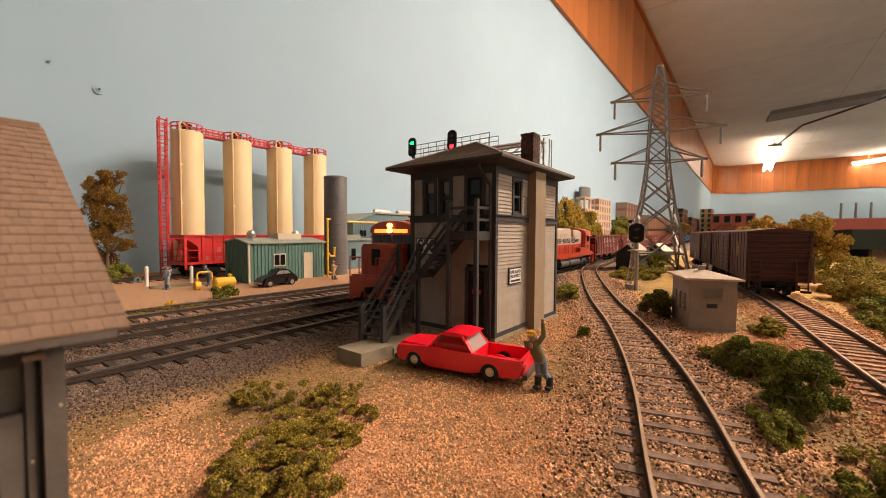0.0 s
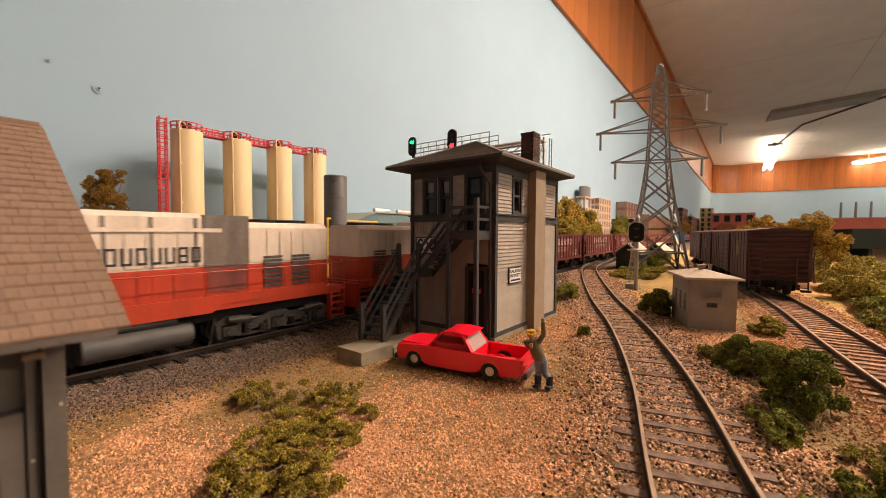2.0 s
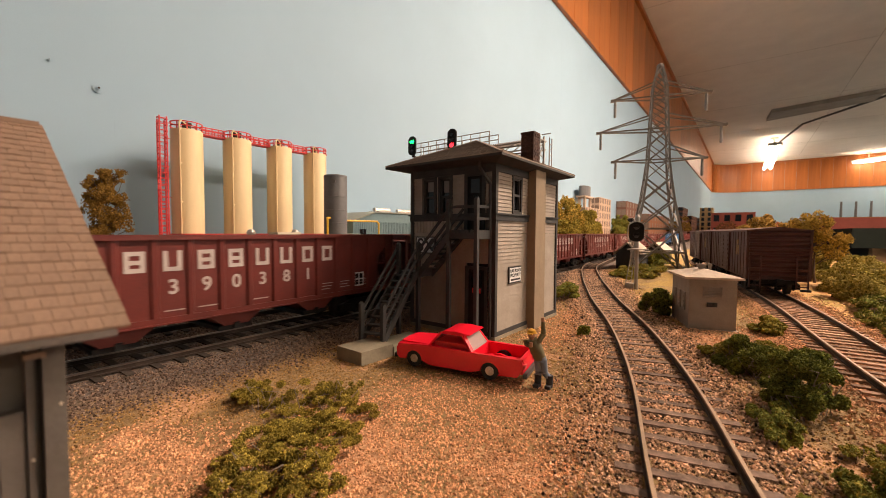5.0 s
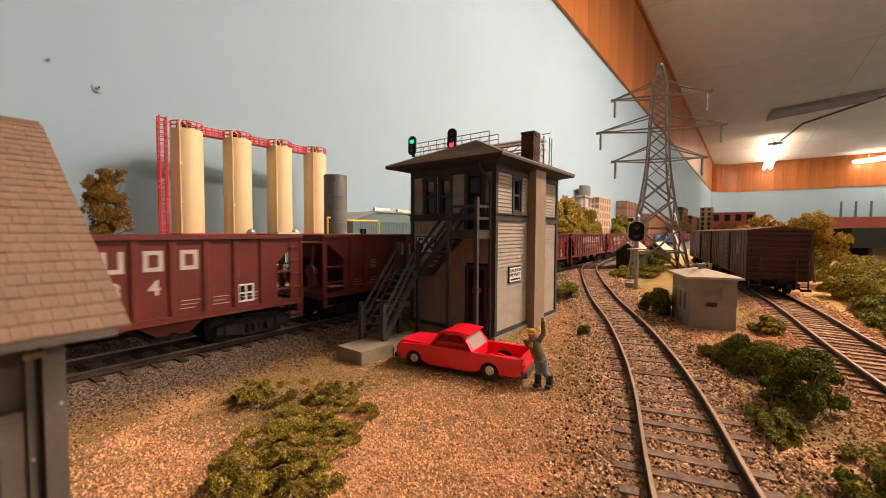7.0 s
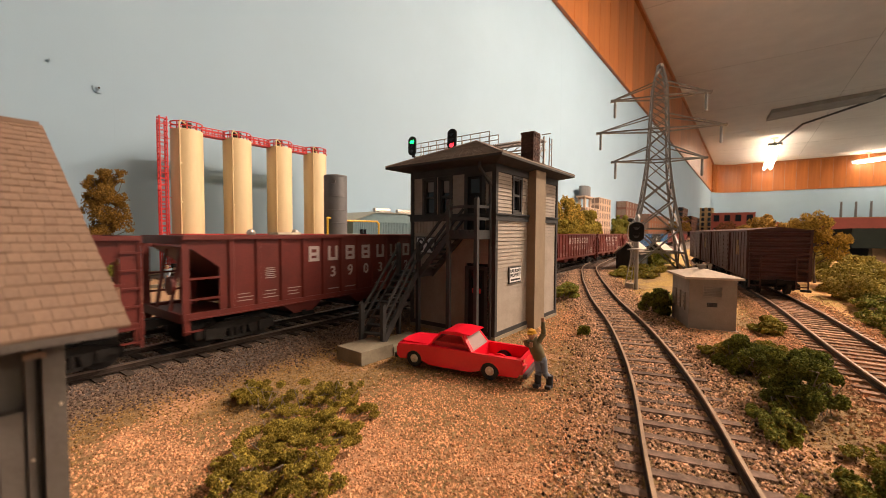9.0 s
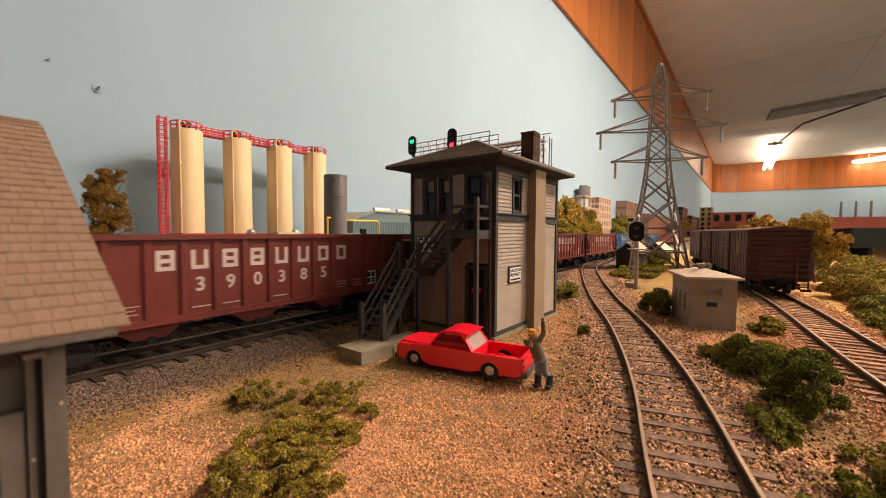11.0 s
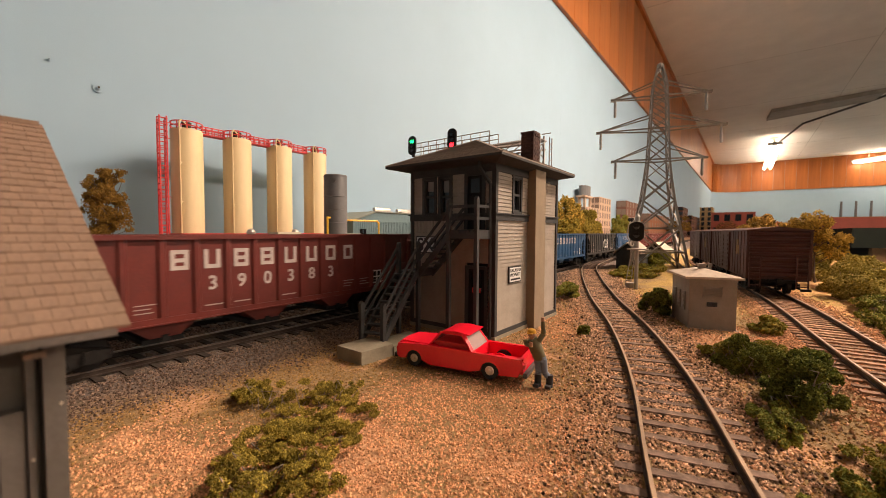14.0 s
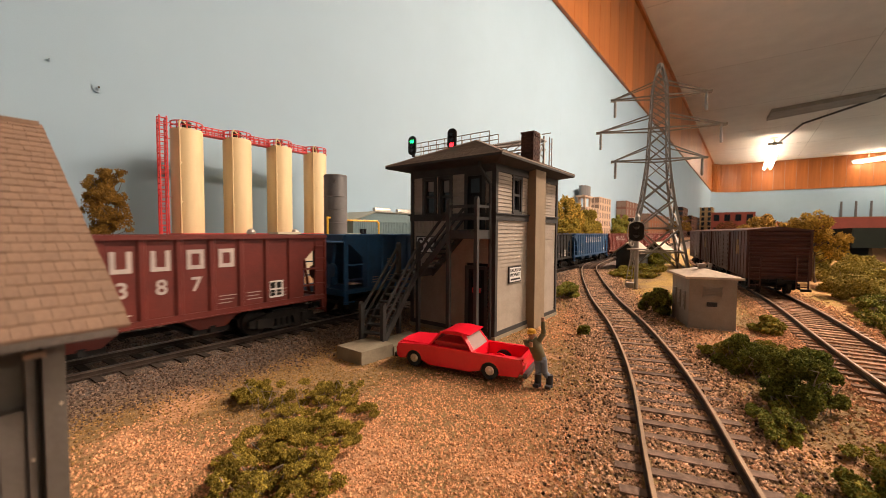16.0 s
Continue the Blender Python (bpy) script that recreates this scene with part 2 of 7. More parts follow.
M_LEAFG = mat("green_foam_leaf", (0.18, 0.185, 0.034), 0.95, var=0.45, scale=200, isl=0.5, spec=0.12)
M_LEAFY = mat("yellow_green_foam", (0.24, 0.185, 0.03), 0.9, var=0.45, scale=200, isl=0.5, spec=0.12)
M_LEAFD = mat("dark_green_foam", (0.088, 0.108, 0.021), 0.95, var=0.45, scale=200, isl=0.5, spec=0.12)
M_STONE = mat("pinkish_gravel", (0.67, 0.36, 0.19), 0.9, var=0.25, scale=100, isl=0.48, bump=0.2, spec=0.12)
M_STONE2 = mat("grey_ballast", (0.20, 0.138, 0.102), 0.9, var=0.25, scale=100, isl=0.6, bump=0.2, spec=0.12)
M_RUSTY = mat("rusty_foam_leaf", (0.16, 0.060, 0.025), 0.9, var=0.4, scale=200, isl=0.5, spec=0.12)
M_LEAFYT = mat("gold_foam_leaf", (0.42, 0.27, 0.05), 0.9, var=0.4, scale=200, isl=0.5, spec=0.12)
M_TEALR = mat("pale_green_roof", (0.26, 0.28, 0.24), 0.6, var=0.1)
M_BLACKP = mat("black_car_plastic", (0.012, 0.010, 0.010), 0.25, var=0.1, spec=0.5, bump=0.0)
M_OCHRE = mat("ochre_emblem", (0.26, 0.15, 0.05), 0.7, var=0.3)
M_TOWNC = mat("cream_town_wall", (0.50, 0.36, 0.26), 0.85, var=0.08, scale=30)
M_TOWNB = mat("brown_town_brick", (0.17, 0.075, 0.05), 0.85, var=0.2, scale=40)
M_TOWNO = mat("orange_town_brick", (0.30, 0.12, 0.055), 0.85, var=0.2, scale=40)
M_TOWNW = mat("white_town_front", (0.45, 0.38, 0.32), 0.85, var=0.1, scale=40)
M_TOWNY = mat("yellow_town_stone", (0.40, 0.26, 0.12), 0.85, var=0.1, scale=40)
M_TOWNR = mat("red_town_cladding", (0.26, 0.055, 0.035), 0.7, var=0.15, scale=20)
M_FASCIA = mat("dark_green_fascia", (0.012, 0.014, 0.011), 0.8, var=0.15, scale=10, spec=0.05)
M_LEGWOOD = mat("pine_leg", (0.30, 0.17, 0.08), 0.7, var=0.2, scale=20)
M_SAND = mat("sandy_siding_stone", (0.60, 0.34, 0.19), 0.92, var=0.25, scale=120, isl=0.45, bump=0.2, spec=0.12)
M_DIRT = mat("olive_brown_dirt", (0.37, 0.22, 0.08), 0.95, var=0.3, scale=120, isl=0.5, bump=0.2, spec=0.12)
M_BED = mat("brown_branch_ballast", (0.48, 0.305, 0.195), 0.92, var=0.3, scale=120, isl=0.95, bump=0.2, spec=0.12)
M_TOWNWIN = mat("dull_town_window", (0.20, 0.135, 0.10), 0.5, var=0.1)
M_RAILT = mat("dusty_rail_head", (0.40, 0.28, 0.19), 0.5, 0.35, var=0.25)
M_MOSS = mat("olive_moss_foam", (0.33, 0.25, 0.045), 0.95, var=0.6, scale=160, isl=0.6, spec=0.12)

# ---- the room ----


def room():
    r = ROOM
    x0, x1, y0, y1, z0, z1 = r["x0"], r["x1"], r["y0"], r["y1"], r["z0"], r["z1"]
    for name, b, m, lab in (
        ("wall_back", (x0, x1, y1, y1 + 100, z0, z1), M_WALL, "pale sky-blue painted backdrop wall behind the layout"),
        ("wall_far", (x1, x1 + 100, y0, y1 + 100, z0, z1), M_WALL, "pale blue painted far wall of the room"),
        ("wall_near", (x0 - 100, x0, y0, y1 + 100, z0, z1), M_WALL, "pale blue painted wall"),
        ("wall_aisle", (x0 - 100, x1 + 100, y0 - 100, y0, z0, z1), M_WALL, "pale blue painted wall across the aisle"),
        ("floor", (x0 - 100, x1 + 100, y0 - 100, y1 + 100, z0 - 100, z0), M_FLOOR, "grey room floor"),
        ("ceiling", (x0 - 100, x1 + 100, y0 - 100, y1 + 100, z1, z1 + 60), M_CEIL, "dull off-white board ceiling"),
    ):
        bm = bmesh.new()
        box(bm, *b)
        tagged(part(name, bm, m), lab, kind="structure")
    # seams and battens of the ceiling boards
    bm = bmesh.new()
    for x in range(-2400, 9000, 1220):
        box(bm, x, x + 3, y0, y1, z1 - 1, z1 - 0.3)
    for y in (-3080, -1860, -640):
        box(bm, x0, x1, y, y + 3, z1 - 1, z1 - 0.3)
    tagged(part("trim_ceiling_joint", bm, M_JOINT), "faint grey joints between ceiling boards", kind="structure")
    bm = bmesh.new()
    for x in range(118 - 1220 * 2, 9000, 1220):
        box(bm, x, x + 0.3, y1 - 0.08, y1, z0, 790)
    tagged(part("trim_wall_joint", bm, M_WALL), "faint upright joints between wall boards", kind="structure")
    # wood valance: boards under the ceiling along back and far wall
    zb = 792
    val = tagged(new("trim_valance"), "orange-brown varnished wood panelling under the ceiling", kind="structure")
    bm = bmesh.new()
    w = 150
    box(bm, 0, w - 2.5, 0, 12, 0, z1 - zb)
    me = mesh_of("plank", bm, M_PANEL, bevel=1.5)
    for i in range(int((x1 - COVE - x0 - 220) / w)):
        same("plank", me, val, mm(x0 + 220 + i * w, y1 - 13, zb))
    for i in range(20):
        same("plank", me, val, mm(x1 - 13, y1 - COVE - i * w, zb, 0, 0, -90))
    n = math.ceil(COVE * math.pi / 2 / (w * 0.45))
    for i in range(n + 1):   # round the coved corner
        a = math.pi / 2 * (1 - i / n)
        same("plank", me, val, mm(x1 - COVE + (COVE - 16) * math.cos(a), y1 - COVE + (COVE - 16) * math.sin(a), zb, 0, 0, math.degrees(a) - 90))
    bm = bmesh.new()
    arc = [(x1 - COVE + (COVE - 2) * math.cos(a), y1 - COVE + (COVE - 2) * math.sin(a)) for a in np.linspace(0, math.pi / 2, 25)]
    prism(bm, arc + [(x1 - COVE, y1 + 5), (x1 + 5, y1 + 5), (x1 + 5, y1 - COVE)], z0 + 2, z1 - 2, "z")
    tagged(part("wall_cove", bm, M_WALL, smooth=True), "pale blue coved corner of the backdrop", kind="structure")
    bm = bmesh.new()
    box(bm, x0, x1, y1 - 30, y1, z1 - 22, z1)
    box(bm, x1 - 30, x1, y0, y1 - 30, z1 - 22, z1)
    part("crown_strip", bm, M_PANEL, val, bevel=2)
    bm = bmesh.new()
    box(bm, x0, x1 - 14, y1 - 4, y1, zb, z1 - 22)
    part("valance_backing", bm, M_PANEL, val)


def tubes():
    for x, y, z, ln, rz, w in TUBES:
        t = thing("ceiling_light", "lit twin-tube fluorescent fitting hung below the ceiling", "ceiling light", mm(x, y, z, 0, 0, rz), "ceiling lights")
        bm = bmesh.new()
        prism(bm, [(-12, 4), (12, 4), (20, -8), (18, -10), (10, -2), (-10, -2), (-18, -10), (-20, -8)], -ln / 2, ln / 2, "x")
        part("reflector", bm, M_PALE, t)
        for s in (-42, 42):
            bm = bmesh.new()
            rod(bm, (-ln / 2 + 30, s, -24), (ln / 2 - 30, s, -24), 19, n=12)
            part("tube", bm, M_TUBE, t, smooth=True)
        for s in (-ln / 2, ln / 2 - 26):
            bm = bmesh.new()
            box(bm, s, s + 12, -72, 72, -20, 14)
            part("end_cap", bm, M_CHANNEL, t, bevel=3)
        bm = bmesh.new()
        box(bm, -ln / 2, ln / 2, -20, 20, 4.5, 22)
        part("housing", bm, M_CHANNEL, t, bevel=3)
        for s in (-ln / 2 + 200, ln / 2 - 200):
            bm = bmesh.new()
            rod(bm, (s, 0, 0), (s, 0, 1300 - z), 9)
            lathe(bm, (s, 0, 1300 - z - 22), [(45, 22), (45, 12), (14, 0)][::-1], 14)
            part("hanger", bm, M_PALE, t)


# ---- ground ----
SECOND_Y = 206.5
MAIN_TURN = 2.23   # the main line leaves the x axis by this angle


def main_y(x):
    return 161.3 + math.tan(radians(MAIN_TURN)) * (x - 22.0)



def spline(pts, step):
    """A smooth line through pts, as points at even steps with headings."""
    out = []
    P = [Vector((*p, 0)) for p in pts]
    P = [2 * P[0] - P[1]] + P + [2 * P[-1] - P[-2]]
    for k in range(1, len(P) - 2):
        a, b, c, d = P[k - 1:k + 3]
        n = 24
        for i in range(n):
            t = i / n
            out.append(0.5 * ((2 * b) + (c - a) * t + (2 * a - 5 * b + 4 * c - d) * t * t + (3 * b - a - 3 * c + d) * t ** 3))
    out.append(P[-2])
    res, need, run = [out[0].copy()], step, 0.0
    for p, q in zip(out, out[1:]):
        ln = (q - p).length
        while ln > 0 and run + ln >= need:
            p = p + (q - p) * ((need - run) / (q - p).length)
            run, ln = need, (q - p).length
            res.append(p.copy())
            need += step
        run += ln
    return [(res[i], math.degrees(math.atan2((res[min(i + 1, len(res) - 1)] - res[max(i - 1, 0)]).y, (res[min(i + 1, len(res) - 1)] - res[max(i - 1, 0)]).x))) for i in range(len(res))]


SPUR = [(-60, -35), (19.8, -13.0), (73.8, 3.4), (115.3, 14.5), (153, 26.5), (201, 44.5), (271, 74), (390, 118), (500, 153), (600, 170), (690, 181)]
SIDING = [(-60, -71), (178, -37.5), (315, -21.5), (480, 7), (640, 43), (760, 62)]


def near_line(x, y, pts):
    """Distance of arrays x, y from a bent line."""
    best = np.full(x.shape, 1e9)
    for (ax, ay), (bx, by) in zip(pts, pts[1:]):
        dx, dy = bx - ax, by - ay
        t = np.clip(((x - ax) * dx + (y - ay) * dy) / (dx * dx + dy * dy), 0, 1)
        best = np.minimum(best, np.hypot(x - ax - t * dx, y - ay - t * dy))
    return best


def lumps(x, y, s, seed=0):
    """A cheap smooth noise on arrays."""
    r = np.random.RandomState(seed)
    out = 0
    for k in range(6):
        a, p, f = r.uniform(0, 6.28), r.uniform(0, 6.28), s * r.uniform(0.6, 1.9)
        out = out + np.sin((x * math.cos(a) + y * math.sin(a)) * f + p + 1.3 * np.sin((x * math.sin(a) - y * math.cos(a)) * f * 0.7 + p))
    return out / 6


def ground_z(x, y):
    x, y = np.asarray(x, float), np.asarray(y, float)
    z = -4.0 + 0.7 * lumps(x, y, 0.045, 3) + 0.25 * lumps(x, y, 0.16, 4)
    for d, w in ((np.abs(y - main_y(x)), 17), (np.abs(y - SECOND_Y), 17), (np.abs(y - 250), 13), (near_line(x, y, SPUR), 17), (near_line(x, y, SIDING), 15)):
        k = np.clip((w + 14 - d) / 14, 0, 1)
        k = k * k * (3 - 2 * k)
        z = z * (1 - k) + (-3.0 + 0.35 * (w == 17) * (np.min(y) > -1e9)) * k
    far = np.clip((y - 280) / 60, 0, 1)
    z = z * (1 - far) + (-3.2) * far
    town = np.clip((np.abs(x - 174) < 38) & (np.abs(y - 104) < 26), 0, 1)
    return z * (1 - town) + (-3.6) * town


def ground_material():
    m = bpy.data.materials.new("scenic_ground")
    m.use_nodes = True
    N, L = m.node_tree.nodes, m.node_tree.links
    b = N["Principled BSDF"]
    b.inputs["Roughness"].default_value, b.inputs["Specular IOR Level"].default_value = 0.92, 0.2
    tc = N.new("ShaderNodeTexCoord")
    sep = N.new("ShaderNodeSeparateXYZ")

    def noise_(scale, detail=5, rough=0.6):
        n = N.new("ShaderNodeTexNoise")
        n.inputs["Scale"].default_value, n.inputs["Detail"].default_value, n.inputs["Roughness"].default_value = scale, detail, rough
        L.new(tc.outputs["Object"], n.inputs["Vector"])
        return n.outputs["Fac"]

    def rng(v, a, b_, c=0.0, d=1.0):
        n = N.new("ShaderNodeMapRange")
        n.interpolation_type = "SMOOTHSTEP"
        for k, q in zip(("From Min", "From Max", "To Min", "To Max"), (a, b_, c, d)):
            n.inputs[k].default_value = q
        L.new(v, n.inputs["Value"])
        return n.outputs[0]

    def calc(op, a, b_):
        n = N.new("ShaderNodeMath")
        n.operation = op
        for i, q in enumerate((a, b_)):
            if isinstance(q, float):
                n.inputs[i].default_value = q
            else:
                L.new(q, n.inputs[i])
        return n.outputs[0]

    def blend(f, a, b_):
        n = N.new("ShaderNodeMix")
        n.data_type = "RGBA"
        for k, q in (("A", a), ("B", b_)):
            if isinstance(q, tuple):
                n.inputs[k].default_value = (*q, 1)
            else:
                L.new(q, n.inputs[k])
        L.new(f, n.inputs["Factor"])
        return n.outputs["Result"]

    L.new(tc.outputs["Object"], sep.inputs[0])
    wob = calc("MULTIPLY", calc("SUBTRACT", noise_(28), 0.5), 0.05)
    y = calc("ADD", sep.outputs["Y"], wob)
    grain = noise_(900, 4, 0.7)
    tan = blend(rng(grain, 0.35, 0.65), (0.34, 0.18, 0.09), (0.62, 0.35, 0.19))
    olive = blend(rng(grain, 0.35, 0.65), (0.17, 0.105, 0.045), (0.34, 0.22, 0.10))
    grey = blend(rng(grain, 0.35, 0.65), (0.075, 0.056, 0.046), (0.20, 0.155, 0.13))
    sand = blend(rng(grain, 0.35, 0.65), (0.40, 0.22, 0.12), (0.54, 0.33, 0.20))
    grass = blend(rng(grain, 0.35, 0.65), (0.24, 0.15, 0.04), (0.50, 0.32, 0.10))
    c = blend(rng(noise_(22, 6, 0.65), 0.40, 0.50), tan, olive)
    # scenic grass on the camera's right and far ahead
    ahead = rng(sep.outputs["X"], 0.24, 0.32)
    c = blend(calc("MULTIPLY", ahead, rng(noise_(30, 5), 0.42, 0.55)), c, grass)
    ochre = blend(rng(grain, 0.35, 0.65), (0.42, 0.22, 0.08), (0.62, 0.36, 0.15))
    c = blend(rng(y, -0.022, -0.042), c, blend(rng(noise_(34, 5), 0.5, 0.62), ochre, grass))
    c = blend(calc("MULTIPLY", rng(y, 0.118, 0.138), 1.0), c, grey)
    c = blend(rng(y, 0.232, 0.24), c, sand)
    L.new(c, b.inputs["Base Color"])
    bp = N.new("ShaderNodeBump")
    bp.inputs["Strength"].default_value, bp.inputs["Distance"].default_value = 0.8, 0.0006
    L.new(grain, bp.inputs["Height"]), L.new(bp.outputs[0], b.inputs["Normal"])
    return m


def ground():
    def axis(stops):
        return np.concatenate([np.arange(a, b, s) for a, b, s in stops] + [[stops[-1][1]]])
    xs = axis(((-2900, -100, 200), (-100, 0, 10), (0, 420, 3), (420, 900, 12), (900, 9000, 150)))
    ys = axis(((-119, 260, 3), (260, 519, 12)))
    X, Y = np.meshgrid(xs, ys, indexing="ij")
    edge = np.clip((X - 420) / 200, 0, 1)
    Z = ground_z(X, Y) * (1 - edge) + -3.4 * edge
    nx, ny = X.shape
    v = np.stack([X.ravel(), Y.ravel(), Z.ravel()], 1)
    i = np.arange((nx - 1) * ny).reshape(nx - 1, ny)[:, :-1].ravel()
    f = np.stack([i, i + ny, i + ny + 1, i + 1], 1)
    tagged(raw("ground", v, f, ground_material(), smooth=True), "model ground of tan gravel, grey ballast and sparse grass", kind="structure")
    bm = bmesh.new()
    box(bm, -2900, 8999, -118, 519, -160, -8)
    tagged(part("layout_base", bm, M_TRIM), "dark baseboard that carries the model landscape", kind="structure")


def pebbles(name, pos, size, material, label, seed):
    """Loose stones, one mesh."""
    r = np.random.RandomState(seed)
    base = np.array([(1, 0, 0), (-1, 0, 0), (0, 1, 0), (0, -1, 0), (0, 0, 1), (0, 0, -1)], float)
    tri = np.array([(0, 2, 4), (2, 1, 4), (1, 3, 4), (3, 0, 4), (2, 0, 5), (1, 2, 5), (3, 1, 5), (0, 3, 5)])
    n = len(pos)
    ax = r.normal(size=(n, 3, 3))
    q = np.linalg.qr(ax)[0]
    v = (base[None] * r.uniform(0.55, 1.25, (n, 6, 1))) @ q
    v = v * size[:, None, None] + pos[:, None, :]
    f = (tri[None] + (np.arange(n) * 6)[:, None, None]).reshape(-1, 3)
    o = raw(name, v.reshape(-1, 3), f, material)
    return tagged(o, label, kind="stuff")


def pink(x, y):
    """Where the pinkish gravel was spread."""
    w = 0.28 * lumps(x, y, 0.09, 21) + 0.12 * lumps(x, y, 0.3, 22)
    a = np.hypot((x - 72) / 36, (y - 52) / 34) + w < 1
    b = np.hypot((x - 25) / 13, (y - 88) / 25) + w < 1
    c = np.hypot((x - 205) / 34, (y - 2) / 22) + w < 1
    d = np.hypot((x - 196) / 50, (y - 66) / 16) + w < 1
    return a | b | c | d


def fan(r, n, far, power):
    d = 30 + far * r.uniform(0, 1, n) ** power
    a = radians(VIEW) + r.uniform(-0.87, 0.87, n)
    return d * np.cos(a), d * np.sin(a)


def stones():
    r = np.random.RandomState(5)
    house = lambda x, y: (np.abs(x - 174) < 32) & (np.abs(y - 104) < 22)
    rails = lambda x, y: np.minimum(np.abs(near_line(x, y, SPUR) - 8.0), np.abs(near_line(x, y, SIDING) - 8.2)) < 1.1

    def lay(name, x, y, lo, hi, sink, material, label, seed):
        s = r.uniform(lo, hi, len(x)) * (0.75 + 0.25 * np.clip(np.hypot(x, y) / 120, 0, 2))
        ns_ = np.minimum(near_line(x, y, SPUR), near_line(x, y, SIDING))
        pebbles(name, np.stack([x, y, ground_z(x, y) + s * np.where(ns_ < 13.8, 0.22, np.where(np.abs(y - main_y(x)) < 15.5, -0.2, sink))], 1), s, material, label, seed)
    # pinkish gravel
    x, y = fan(r, 150000, 250, 1.25)
    k = pink(x + 3.5 * r.normal(size=len(x)), y + 3.5 * r.normal(size=len(x))) & ~house(x, y) & ~rails(x, y) & (near_line(x, y, SPUR) > 15 + 5 * r.normal(size=len(x)))
    lay("gravel", x[k], y[k], 0.20, 0.43, 0.2, M_STONE, "loose pinkish tan gravel", 1)
    # brown dirt and dead grass between
    x, y = fan(r, 90000, 330, 1.3)
    k = (~pink(x, y) | (r.uniform(size=len(x)) < 0.06)) & (y < 128 + r.normal(size=len(x)) * 5) & ~house(x, y) & (near_line(x, y, SPUR) > 14) & (near_line(x, y, SIDING) > 14) & ((y > -24) | (r.uniform(size=len(x)) < 0.25))
    lay("dirt", x[k], y[k], 0.16, 0.38, 0.15, M_DIRT, "fine olive-brown dirt and dead grass", 3)
    # coarse mixed ballast of the branch and siding
    for pts, n, wide, stone, nm, lab, seed in ((SPUR, 90000, 11, M_BED, "branch_ballast", "coarse mixed brown ballast of the branch", 4), (SIDING, 60000, 10, M_SAND, "siding_ballast", "sandy pinkish ballast of the siding", 7)):
        ln = [(p.x, p.y, radians(h)) for p, h in spline(pts, 1.0) if 20 < p.x < 480]
        ln = np.array(ln)[(len(ln) * r.uniform(0, 1, n) ** 1.5).astype(int)]
        o = r.normal(size=n) * wide
        x, y = ln[:, 0] - np.sin(ln[:, 2]) * o + r.uniform(-1, 1, n), ln[:, 1] + np.cos(ln[:, 2]) * o
        ns = np.minimum(near_line(x, y, SPUR), near_line(x, y, SIDING))
        k = ~rails(x, y) & ((ns > 7.4) | (r.uniform(size=len(x)) < 0.6)) & (y < main_y(x) - 18) & ~house(x, y)
        lay(nm, x[k], y[k], 0.25, 0.58, 0.5, stone, lab, seed)
    # fine grey ballast of the main lines
    n = 75000
    x, y = -10 + 420 * r.uniform(0, 1, n) ** 1.4, r.uniform(112, 240, n)
    k = (np.abs(np.abs(y - main_y(x)) - 8.6) > 1.2) & (np.abs(np.abs(y - SECOND_Y) - 8.6) > 1.2) & (y > 124 + r.normal(size=n) * 6) & ~((np.abs(x - 174) < 36) & (np.abs(y - 104) < 26)) & (y < 232 + 3 * r.normal(size=n))
    lay("ballast", x[k], y[k], 0.24, 0.5, 0.3, M_STONE2, "fine grey-brown ballast stones beside the tracks", 2)


# ---- tracks ----


def track(name, label, line, tie_mat, near, rail_mats, tie_len=30.0, rail_h=2.1, half=8.5):
    """line: (point, heading) at tie spacing. Ties in `near` are parts, the others are joined."""
    t = tagged(new(name), label, "railway track", kind="structure")
    bm = bmesh.new()
    box(bm, -1.15, 1.15, -tie_len / 2, tie_len / 2, -4.2, -rail_h)
    me = mesh_of("tie", bm, tie_mat)
    r = random.Random(4)
    far, k = bmesh.new(), 0
    for i, (p, h) in enumerate(line):
        m = mm(p.x + r.uniform(-0.3, 0.3), p.y + r.uniform(-0.5, 0.5), r.uniform(-0.15, 0.1), 0, 0, h + 90 - 90 + r.uniform(-1.5, 1.5))
        if near(p) and k < 290:
            same("tie", me, t, m)
            k += 1
        else:
            q = m.copy()
            q.translation = q.translation / MM
            box(far, -1.15, 1.15, -tie_len / 2, tie_len / 2, -4.2, -rail_h, q)
    tagged(part("tie_row", far, tie_mat, t), kind="stuff")
    for s in (-1, 1):
        for nm, w, z0, z1, mt, off in (("rail_foot", 1.3, -rail_h, -rail_h + 0.45, rail_mats[0], 0), ("rail_web", 0.55, -rail_h + 0.45, -0.55, rail_mats[0], 0), ("railhead", 0.68, -0.55, 0.0, rail_mats[1], 0)):
            v, f = [], []
            for p, h in line:
                a = radians(h)
                nrm = Vector((-math.sin(a), math.cos(a), 0))
                c = p + nrm * s * half
                for o, z in ((-w / 2, z0), (w / 2, z0), (w / 2, z1), (-w / 2, z1)):
                    q = c + nrm * o
                    v.append((q.x, q.y, z))
            for i in range(len(line) - 1):
                for j in range(4):
                    f.append((i * 4 + j, i * 4 + (j + 1) % 4, i * 4 + 4 + (j + 1) % 4, i * 4 + 4 + j))
            f += [(3, 2, 1, 0), tuple(len(v) - 4 + j for j in range(4))]
            raw(nm, v, f, mt, t)


